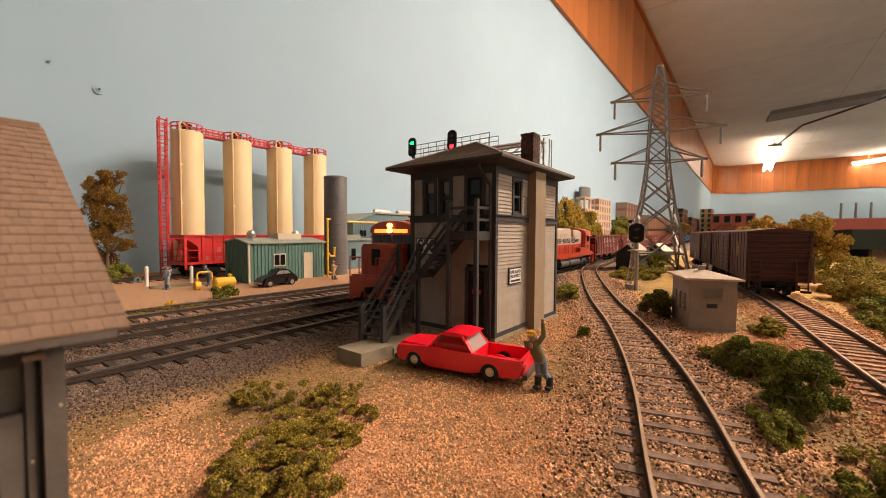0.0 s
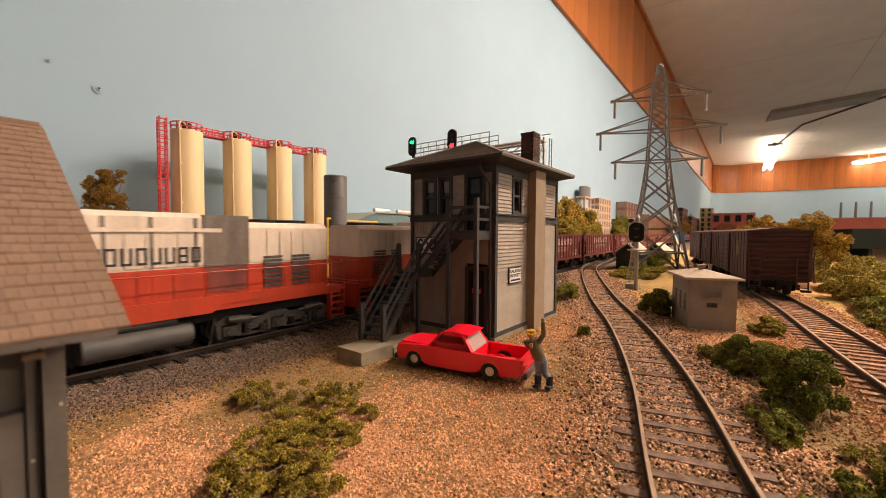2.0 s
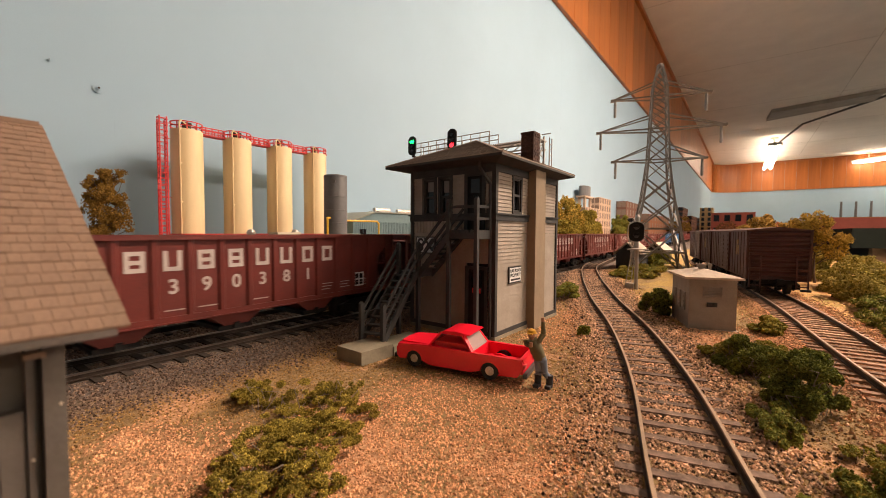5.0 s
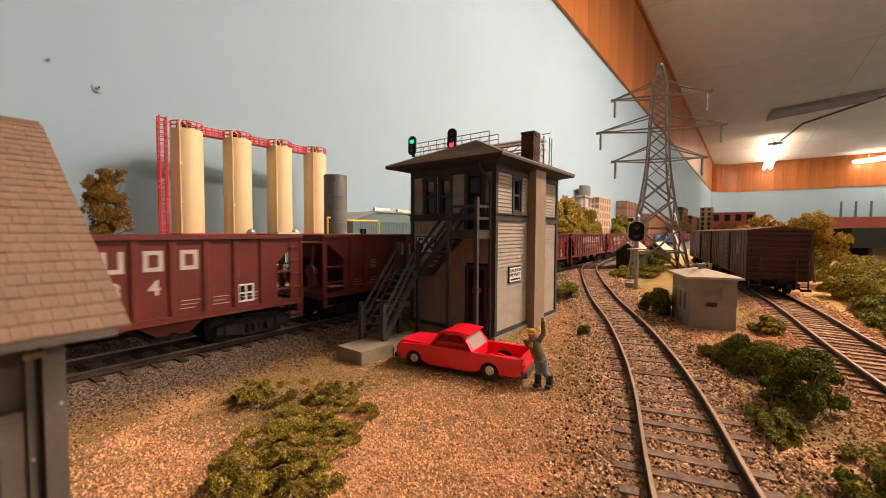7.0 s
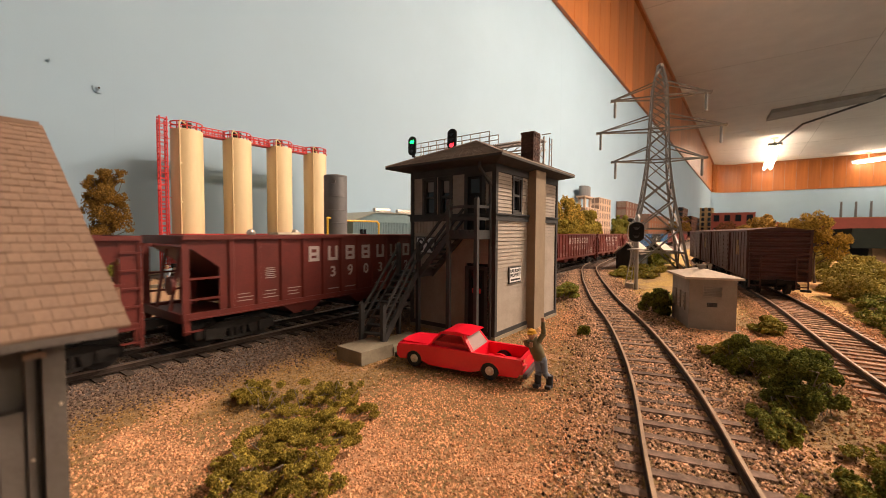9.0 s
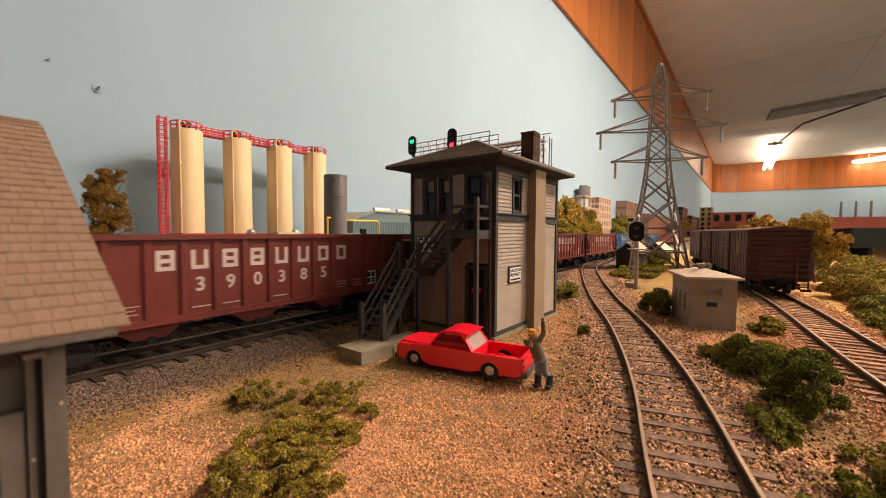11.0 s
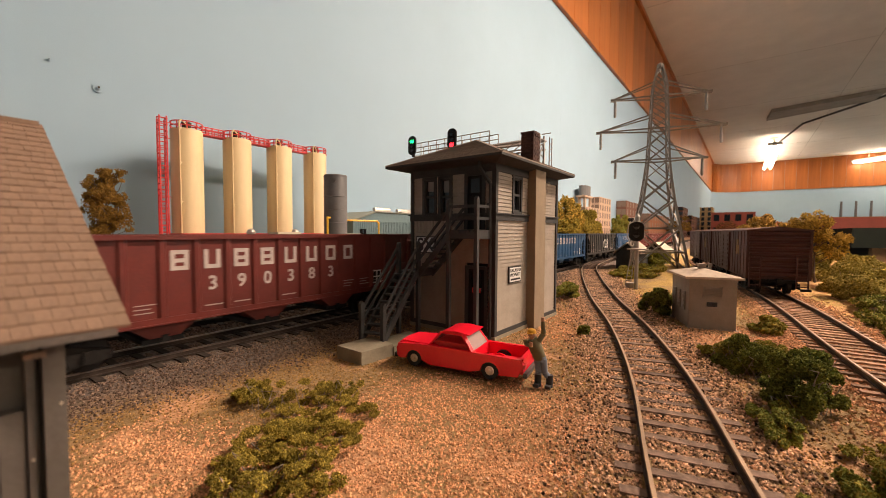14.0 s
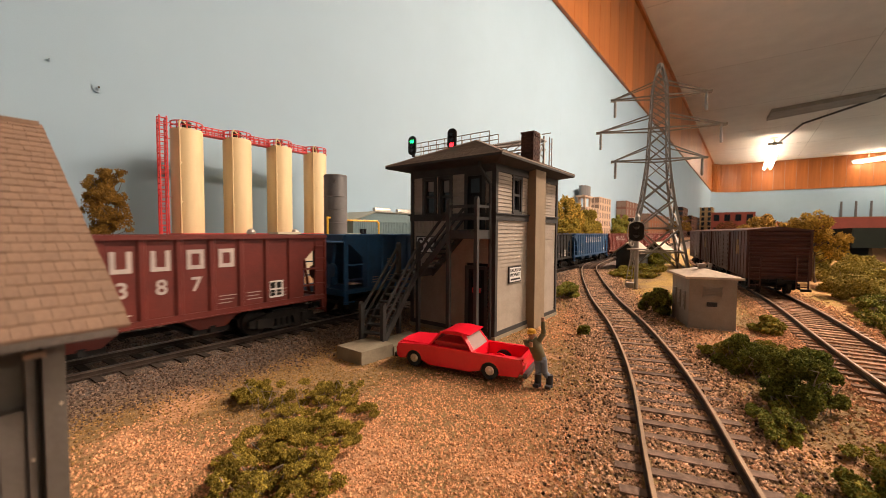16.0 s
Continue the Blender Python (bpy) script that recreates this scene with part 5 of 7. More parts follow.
def gantry():
    X = 280.0
    t = thing("signal_gantry", "pale grey lattice signal gantry over the tracks", "signal gantry", mm(X, 128, -3.4))
    z = 110 + 3.4
    bm = bmesh.new()
    for x in (-4, 4):
        for y in (-5, 5):
            beam(bm, (x, y, 0), (x, y, z + 4), 1.2)
    for k in range(9):
        a, b = k * z / 9, (k + 1) * z / 9
        for y in (-5, 5):
            beam(bm, (-4, y, a), (4, y, b), 0.6)
        for x in (-4, 4):
            beam(bm, (x, -5, a), (x, 5, b), 0.6)
    part("mast", bm, M_STEEL, t)
    bm = bmesh.new()
    for x in (-5, 5):
        for h in (-6, 0):
            beam(bm, (x, -6, z + h), (x, 118, z + h), 1.0)
        for k in range(12):
            a, b = -6 + k * 124 / 12, -6 + (k + 1) * 124 / 12
            beam(bm, (x, a, z - 6 if k % 2 else z), (x, b, z if k % 2 else z - 6), 0.6)
    part("truss", bm, M_STEEL, t)
    bm = bmesh.new()
    for k in range(62):
        box(bm, -7, 7, -6 + 2 * k, -6 + 2 * k + 1.1, z + 0.5, z + 1.1)
    part("walkway", bm, M_STEEL, t)
    for x in (-7, 7):
        bm = bmesh.new()
        for y in range(36, 119, 9):
            rod(bm, (x, y, z), (x, y, z + 12), 0.4, n=5)
        for h in (4, 8, 12):
            rod(bm, (x, 36, z + h), (x, 117, z + h), 0.4, n=5)
        part("railing", bm, M_STEEL, t)
    bm = bmesh.new()
    for x in (-2.2, 2.2):
        rod(bm, (x, -12, 0), (x, -12, z + 1), 0.45, n=5)
    for k in range(28):
        rod(bm, (-2.2, -12, 4 * k + 2), (2.2, -12, 4 * k + 2), 0.35, n=5)
    for k in (40, 80, 118):
        rod(bm, (0, -12, k), (0, -5, k), 0.4, n=5)
    part("ladder", bm, M_STEEL, t)
    for y, m, lab in ((116, M_GREEN, "green"), (71, M_REDL, "red")):
        head = bmesh.new()
        prism(head, [(4.6 * math.cos(a) + y, z + 10 + 3.8 * math.sin(a) + (4.8 if math.sin(a) > 0 else -4.8)) for a in np.linspace(0, 2 * math.pi, 20, endpoint=False)], -10.5, -9.3, "x")
        box(head, -9.3, -7, y - 1, y + 1, z, z + 12)
        box(head, -9.3, -6.6, y - 2, y + 2, z + 4, z + 16)
        head = part("signal_head", head, M_DARK, t, f"black two-lamp signal head showing {lab}")
        for k in (0, 1, 2):
            bm = bmesh.new()
            zz = z + 5.5 + 4.2 * k
            rod(bm, (-10.9, y, zz), (-10.4, y, zz), 2.4 if k == (2 if lab == "green" else 0) else 1.7, n=16)
            part("lens", bm, m if (k == 2 and lab == "green") or (k == 0 and lab == "red") else M_GLASS, head)
            bm = bmesh.new()
            for i in range(8):
                a = math.pi * i / 7
                b = math.pi * (i + 1) / 7
                if i < 7:
                    beam(bm, (-11.2, y + 1.9 * math.cos(a), zz + 1.9 * math.sin(a)), (-11.2, y + 1.9 * math.cos(b), zz + 1.9 * math.sin(b)), 0.3, 1.3)
            part("visor", bm, M_DARK, head)


def dwarf_signal():
    t = thing("signal_mast", "black two-lamp trackside signal on a silver mast", "railway signal", mm(345, 69, -4))
    z = 4
    bm = bmesh.new()
    rod(bm, (0, 0, 0), (0, 0, 58), 1.5, n=10)
    rod(bm, (0, 0, 58), (0, 0, 61), 2.2, 0.4, n=10)
    part("mast", bm, M_STEEL, t, smooth=True)
    bm = bmesh.new()
    for s in (-2.2, 2.2):
        beam(bm, (5 + s * 0.3, 7.5 + s, 0), (1 + s * 0.3, 2.5 + s * 0.6, 33), 0.6)
    for k in range(8):
        u = k / 8
        beam(bm, (5 - 4 * u - 0.6, 7.5 - 5 * u - 2.2 + 0.9 * u, 33 * u + 2), (5 - 4 * u + 0.6, 7.5 - 5 * u + 2.2 - 0.9 * u, 33 * u + 2), 0.5)
    part("ladder", bm, M_STEEL, t)
    bm = bmesh.new()
    lathe(bm, (0, 0, 32), [(7, 0), (7.2, 0.8), (1.5, 1.6)], 14)
    part("platform", bm, M_STEEL, t)
    bm = bmesh.new()
    box(bm, -3, 3, 1.5, 7, 0, 5)
    part("relay_box", bm, M_STEEL, t, bevel=0.3)
    head = bmesh.new()
    prism(head, [(5.6 * math.cos(a), 46.5 + 4.2 * math.sin(a) + (3.6 if math.sin(a) > 0 else -3.6)) for a in np.linspace(0, 2 * math.pi, 24, endpoint=False)], -3.2, -2.0, "x")
    box(head, -2, 0, -1.5, 1.5, 41, 52)
    head = part("signal_head", head, M_DARK, t)
    for zz in (43.2, 49.8):
        bm = bmesh.new()
        rod(bm, (-3.6, 0, zz), (-3.1, 0, zz), 1.7, n=12)
        part("lens", bm, M_GREYTANK, head)
        bm = bmesh.new()
        for i in range(7):
            a, b = math.pi * i / 7, math.pi * (i + 1) / 7
            beam(bm, (-4.6, 2 * math.cos(a), zz + 2 * math.sin(a)), (-4.6, 2 * math.cos(b), zz + 2 * math.sin(b)), 0.4, 2.6)
        part("visor", bm, M_DARK, head)
    bm = bmesh.new()
    pts = [(0, 2, 56), (0, 6.5, 52), (0, 7.5, 44), (0, 5, 35), (0, 1, 33)]
    for p, q in zip(pts, pts[1:]):
        rod(bm, p, q, 0.4, n=5)
    part("cable", bm, M_STEEL, t)


def pylon():
    t = thing("transmission_pylon", "grey plastic lattice power pylon with three cross-arms", "pylon", mm(542, 88, -4, 0, 0, 18))
    hw = lambda z: 31 * (1 - z / 96) + 14.5 * (z / 96) if z < 96 else (14.5 - (z - 96) / 34 * 3.2 if z < 130 else (11.3 - (z - 130) / 94 * 4.0 if z < 224 else 7.3 - (z - 224) / 22 * 5.0))
    lv = [0, 51, 84, 111, 133.5, 152, 170.6, 184, 197, 209.5, 222, 234, 246]
    for sx in (-1, 1):
        for sy in (-1, 1):
            bm = bmesh.new()
            v, f = [], []
            for k, a in enumerate(lv):
                g = 1.25 if a < 120 else 0.9
                v += [(sx * hw(a) + i_ * g, sy * hw(a) + j_ * g, a) for i_, j_ in ((-1, -1), (1, -1), (1, 1), (-1, 1))]
                if k:
                    f += [(4 * k - 4 + j, 4 * k - 4 + (j + 1) % 4, 4 * k + (j + 1) % 4, 4 * k + j) for j in range(4)]
            add(bm, v, f + [(3, 2, 1, 0), tuple(len(v) - 4 + j for j in range(4))])
            part("leg", bm, M_PYLON, t)
    for side in range(4):
        R = Matrix.Rotation(math.pi / 2 * side, 4, "Z")
        def brace(p, q, w):
            bm = bmesh.new()
            beam(bm, R @ Vector(p), R @ Vector(q), w)
            part("brace", bm, M_PYLON, t)
        for i, (a, b) in enumerate(zip(lv, lv[1:])):
            A, B = hw(a), hw(b)
            w = 1.9 if a < 100 else 1.1
            if i == 0:
                A = hw(0)
                for p, q in (((A, -A, 0), (B, B, b)), ((A, A, 0), (B, -B, b))):
                    brace(p, q, w)
                brace((hw(23), -hw(23), 23), (hw(23), hw(23), 23), w)
            else:
                for p, q in (((A, -A, a), (B, B, b)), ((A, A, a), (B, -B, b))):
                    brace(p, q, w)
            if i in (1, 4, 6, 9):
                brace((A, -A, a), (A, A, a), w)
    for z, reach in ((133.5, 50), (170.6, 68), (209.5, 52)):
        for s in (-1, 1):
            bm = bmesh.new()
            h = hw(z)
            tip = Vector((0, s * reach, z + 1.5))
            for sx in (-1, 1):
                beam(bm, (sx * h, s * h, z), tip + Vector((sx, 0, 0)), 1.5)
                beam(bm, (sx * hw(z + 17), s * hw(z + 17), z + 17), tip + Vector((sx, 0, 0)), 1.3)
                beam(bm, (sx * h, 0, z), (sx * h, s * h, z), 1.5)
            box(bm, -2.6, 2.6, tip.y - 2.4, tip.y + 2.4, z - 0.2, z + 2.4)
            arm = part("cross_arm", bm, M_PYLON, t)
            bm = bmesh.new()
            y = s * (reach - 3)
            rod(bm, (0, y, z), (0, y, z - 20), 1.3, n=8)
            for k in range(7):
                rod(bm, (0, y, z - 4 - 2.2 * k), (0, y, z - 4.8 - 2.2 * k), 1.8, n=8)
            part("insulator", bm, M_PYLON, arm)
    bm = bmesh.new()
    lathe(bm, (0, 0, 244), [(3.5, 0), (4.2, 1.5), (4.0, 4), (1.5, 6)], 10)
    part("cap", bm, M_PYLON, t)


# ---- foreground: truck, figures, hut, shed ----


def pickup():
    t = thing("pickup_truck", "glossy red plastic car-based pickup parked by the tower", "pickup truck", mm(107.0, 73.0, -3.2, 0, 0, 101) @ Matrix.Scale(0.83, 4))
    fw, rw, R = 18.2, -13.8, 3.3

    def arch(c):
        return [(c + 3.6 * math.cos(a), 2.9 + 3.6 * math.sin(a)) for a in np.linspace(math.pi, 0, 9) if 2.9 + 3.6 * math.sin(a) > 2.0]
    prof = [(-25, 4.0), (-24.2, 2.6), (-17, 2.2)] + arch(rw) + [(-6, 1.7), (11, 1.7)] + arch(fw) + [(24.5, 2.6), (26, 3.6)]
    deck = [(26.4, 6.4), (25.6, 8.6), (13.5, 9.4), (-25.2, 9.0), (-26.2, 7.0)]
    bm = bmesh.new()
    # side skins: lower body in two flanks plus hood block, so that the load bed stays open
    for s in (-1, 1):
        pts = prof + deck
        prism(bm, pts, s * 7.9, s * 9.4, "y")
    box(bm, 12.8, 25.7, -8, 8, 3.4, 8.9)
    prism(bm, [(25.6, 3.6), (26.4, 6.4), (25.6, 8.6), (24, 8.8), (24, 3.4)], -8, 8, "y")
    box(bm, -24.2, 13, -8, 8, 3.2, 4.4)
    box(bm, -26.0, -24.4, -8, 8, 3.4, 8.8)
    box(bm, -7.2, -6.0, -8, 8, 3.4, 9.2)
    part("body", bm, M_RED, t, bevel=0.62, segs=3, smooth=True)
    bm = bmesh.new()
    prism(bm, [(8.0, -8.0), (8.0, 8.0), (25.0, 7.0), (26.0, 0), (25.0, -7.0)], 8.9, 9.5, "z")
    part("hood", bm, M_RED, t, bevel=0.29, segs=3, smooth=True)
    # cab: pillars, roof
    bm = bmesh.new()
    prism(bm, [(-3.4, 14.2), (-5.4, 15.0), (1, 15.7), (6.2, 15.3), (7.6, 14.3)], -7.4, 7.4)
    part("roof", bm, M_RED, t, bevel=0.55, segs=3, smooth=True)
    bm = bmesh.new()
    for s in (-1, 1):
        beam(bm, (11.8, s * 8.0, 9.2), (7.0, s * 7.0, 14.7), 0.8)
        beam(bm, (-6.4, s * 8.2, 9.0), (-2.2, s * 7.0, 14.7), 1.6, 1.0)
    part("pillar", bm, M_RED, t)
    bm = bmesh.new()
    add(bm, [(11.6, -7.8, 9.3), (11.6, 7.8, 9.3), (7.1, 6.9, 14.6), (7.1, -6.9, 14.6), (11.3, -7.8, 9.3), (11.3, 7.8, 9.3), (6.8, 6.9, 14.6), (6.8, -6.9, 14.6)], BOXF)
    part("windscreen", bm, M_CLEAR, t)
    bm = bmesh.new()
    add(bm, [(-6.8, -7.6, 9.2), (-6.8, 7.6, 9.2), (-2.8, 6.8, 14.5), (-2.8, -6.8, 14.5), (-6.4, -7.6, 9.2), (-6.4, 7.6, 9.2), (-2.4, 6.8, 14.5), (-2.4, -6.8, 14.5)], BOXF)
    part("rear_window", bm, M_CLEAR, t)
    bm = bmesh.new()
    box(bm, -5.2, 9.6, -7.2, 7.2, 5, 11.0)
    part("interior", bm, M_REDM, t, bevel=0.6)
    bm = bmesh.new()
    box(bm, -21, -10, -1.6, 1.6, 4.4, 6.4)
    for i in range(10):
        a, b = math.pi * i / 10, math.pi * (i + 1) / 10
        beam(bm, (-16 + 4 * math.cos(a), 4, 4.4 + 4 * math.sin(a)), (-16 + 4 * math.cos(b), 4, 4.4 + 4 * math.sin(b)), 0.7)
    part("bed_load", bm, M_RED, t, bevel=0.3)
    for x, sg in ((26.3, 1), (-26.2, -1)):
        bm = bmesh.new()
        box(bm, x, x + sg * 1.3, -9.0, 9.0, 2.6, 4.2)
        part("bumper", bm, M_TRIM if sg > 0 else M_GREYTANK, t, bevel=0.3)
    for s in (-1, 1):
        bm = bmesh.new()
        box(bm, -26.6, -26.0, s * 5.2, s * 8.4, 5.6, 6.8)
        part("tail_light", bm, M_REDM, t)
        bm = bmesh.new()
        rod(bm, (26.2, s * 6.6, 6.2), (26.9, s * 6.6, 6.2), 1.2, n=10)
        part("headlight", bm, M_CHROME, t)
        for c in (fw, rw):
            bm = bmesh.new()
            rod(bm, (c, s * 6.6, R), (c, s * 9.1, R), R, n=20)
            w = part("wheel", bm, M_TYRE, t, bevel=0.35)
            bm = bmesh.new()
            rod(bm, (c, s * 9.0, R), (c, s * 9.35, R), 1.8, 1.5, n=16)
            rod(bm, (c, s * 9.3, R), (c, s * 9.7, R), 0.7, 0.4, n=10)
            part("hub_cap", bm, M_CHROME, w)


def figure(label, at, k, pose_, cloth):
    """A painted toy figure, one mesh. pose_: arms (two hand points), legs (two foot points)."""
    bm = bmesh.new()
    mats = [mat("figure_" + n, c, 0.7, var=0.15) for n, c in cloth]

    def fin(i, n0):
        bm.faces.ensure_lookup_table()
        for f in bm.faces[n0:]:
            f.material_index = i
    lean = Vector(pose_.get("lean", (0, 0)) + (0,))
    hip, neck = Vector((0, 0, 9.5)), Vector((0, 0, 16.4)) + lean
    n0 = len(bm.faces)
    for s, ft in ((-1, pose_["feet"][0]), (1, pose_["feet"][1])):
        f = Vector(ft)
        kn = (hip + f) / 2 + Vector((0.4, 0, 0.3))
        rod(bm, hip + Vector((0, s * 1.0, 0)), kn, 1.35, 1.1, n=14)
        rod(bm, kn, f + Vector((0, 0, 3.0)), 1.1, 1.0, n=14)
    rod(bm, hip + Vector((0, 0, -0.8)), hip + Vector((0, 0, 1)), 2.0, 2.0, n=14)
    fin(0, n0)
    n0 = len(bm.faces)
    for f in pose_["feet"]:
        f = Vector(f)
        rod(bm, f + Vector((0, 0, 4.2)), f, 1.25, 1.1, n=14)
        box(bm, f.x - 1.0, f.x + 2.6, f.y - 0.9, f.y + 0.9, f.z, f.z + 1.1)
    fin(1, n0)
    n0 = len(bm.faces)
    mid = (hip + neck) / 2
    rod(bm, hip, mid, 2.0, 2.3, n=14)
    rod(bm, mid, neck, 2.3, 1.9, n=14)
    for s, hd in ((-1, pose_["fists"][0]), (1, pose_["fists"][1])):
        h = Vector(hd)
        sh = neck + Vector((0, s * 2.3, -0.6))
        el = (sh + h) / 2 + Vector((-0.6, s * 0.8, -0.8))
        rod(bm, sh, el, 0.95, 0.85, n=14)
        rod(bm, el, h, 0.85, 0.7, n=14)
    fin(2, n0)
    n0 = len(bm.faces)
    lathe(bm, neck + Vector((0.2, 0, 0)), [(0.7, 0), (0.8, 0.6), (1.35, 1.2), (1.4, 2.2), (1.0, 3.0), (0.3, 3.3)], 14)
    for hd in pose_["fists"]:
        h = Vector(hd)
        box(bm, h.x - 0.6, h.x + 0.6, h.y - 0.5, h.y + 0.5, h.z - 0.2, h.z + 1.3)
    fin(3, n0)
    n0 = len(bm.faces)
    lathe(bm, neck + Vector((0.2, 0, 2.2)), [(1.6, 0), (1.6, 0.4), (1.3, 1.1), (0.4, 1.6)], 14)
    box(bm, neck.x + 1, neck.x + 2.6, neck.y - 0.9, neck.y + 0.9, neck.z + 2.2, neck.z + 2.5)
    fin(4, n0)
    for v in bm.verts:
        v.co *= k
    me = mesh_of("figurine", bm, mats[0], smooth=True)
    for m in mats[1:]:
        me.materials.append(m)
    o = new("figurine", me)
    o.matrix_world = at
    return tagged(o, label, "figurine")


def figures():
    C = lambda a, b, c, d: (("trousers", a), ("boots", b), ("shirt", c), ("face", (0.42, 0.22, 0.13)), ("cap", d))
    figure("toy workman in khaki leaning on the red pickup", mm(107.6, 46.6, -3.4, 0, 0, 185), 0.84,
           dict(lean=(1.6, -2.6), feet=((0.5, -0.6, 0), (-0.5, 3.2, 0)), fists=((3.4, -2.2, 14.5), (0.2, 0.8, 22.8))), C((0.16, 0.19, 0.24), (0.03, 0.03, 0.035), (0.14, 0.11, 0.05), (0.70, 0.36, 0.03)))
    figure("toy workman in pale blue overalls", mm(110.5, 356, -3.2, 0, 0, 200), 0.9,
           dict(feet=((0, -1.6, 0), (0, 1.6, 0)), fists=((1.8, -3.4, 9.5), (2.2, 3.2, 10.0))), C((0.30, 0.36, 0.42), (0.2, 0.2, 0.2), (0.32, 0.38, 0.45), (0.30, 0.17, 0.10)))
    figure("toy workman in dark blue bending over the pump", mm(139, 352, -3.2, 0, 0, 190), 0.9,
           dict(lean=(3.5, 0), feet=((0, -1.2, 0), (0, 1.2, 0)), fists=((5.0, -1.5, 11), (5.0, 1.5, 11))), C((0.05, 0.09, 0.16), (0.25, 0.22, 0.2), (0.05, 0.10, 0.18), (0.06, 0.10, 0.18)))
    figure("toy workman in tan holding a box", mm(233, 312, -3.2, 0, 0, 300), 0.9,
           dict(feet=((0, -1.4, 0), (1.5, 1.4, 0)), fists=((3.6, -1.2, 13.5), (3.6, 1.2, 13.5))), C((0.42, 0.34, 0.25), (0.2, 0.15, 0.1), (0.45, 0.36, 0.26), (0.40, 0.30, 0.2)))


def hut():
    t = thing("relay_hut", "square grey concrete trackside relay hut", "relay hut", mm(219.6, 20.6, -5, 0, 0, 20.5))
    L_, W_, H_ = 30, 19.5, 25
    bm = bmesh.new()
    box(bm, 0, L_, -W_, 0, 0, H_)
    part("wall", bm, M_HUT, t, bevel=0.4)
    bm = bmesh.new()
    o = 2.2
    add(bm, [(-o, -W_ - o, H_), (L_ + o, -W_ - o, H_), (L_ + o, o, H_), (-o, o, H_), (-o, -W_ - o, H_ + 1), (L_ + o, -W_ - o, H_ + 1), (L_ + o, o, H_ + 1), (-o, o, H_ + 1), (10, -W_ / 2, H_ + 4.2), (L_ - 10, -W_ / 2, H_ + 4.2)],
        ((3, 2, 1, 0), (0, 1, 5, 4), (1, 2, 6, 5), (2, 3, 7, 6), (3, 0, 4, 7), (4, 5, 9, 8), (5, 6, 9), (6, 7, 8, 9), (7, 4, 8)))
    roof = part("roof", bm, M_HUTROOF, t)
    bm = bmesh.new()
    for x, y, s in ((14, -W_ / 2 + 1, 1.7), (18, -W_ / 2 - 4, 0.8)):
        box(bm, x - s * 0.7, x + s * 0.7, y - s * 0.7, y + s * 0.7, H_ + 2.0, H_ + 5.2)
        box(bm, x - s, x + s, y - s, y + s, H_ + 5.2, H_ + 6.2)
    part("vent", bm, M_HUT, roof, bevel=0.25)
    bm = bmesh.new()
    for k in range(6):
        box(bm, -0.7, -0.1, -13.4, -6.2, H_ - 8.4 + k * 0.75, H_ - 8.0 + k * 0.75)
    for a in ((-13.9, -13.4), (-6.2, -5.7)):
        box(bm, -0.6, 0.1, *a, H_ - 8.8, H_ - 3.6)
    part("louvre", bm, M_HUT, t)
    bm = bmesh.new()
    box(bm, -0.5, 0.1, -11.6, -7.4, H_ - 13, H_ - 11)
    box(bm, -1.0, -0.4, -11.2, -10, H_ - 12.6, H_ - 11.4)
    box(bm, -1.0, -0.4, -9, -7.8, H_ - 12.6, H_ - 11.4)
    part("latch", bm, M_TRIM, t, "dark twin latch plate")
    bm = bmesh.new()
    for x in (5, 13, 21):
        box(bm, x, x + 4, -0.1, 0.6, 9, 18)
        for k in range(3):
            box(bm, x + 0.6, x + 3.4, 0.5, 0.9, 10.5 + k * 2.4, 11.6 + k * 2.4)
    part("side_panel", bm, M_HUT, t)
    bm = bmesh.new()
    box(bm, -1, L_ + 1, -W_ - 1, 1, -1, 1.2)
    part("plinth", bm, M_HUT, t, bevel=0.3)


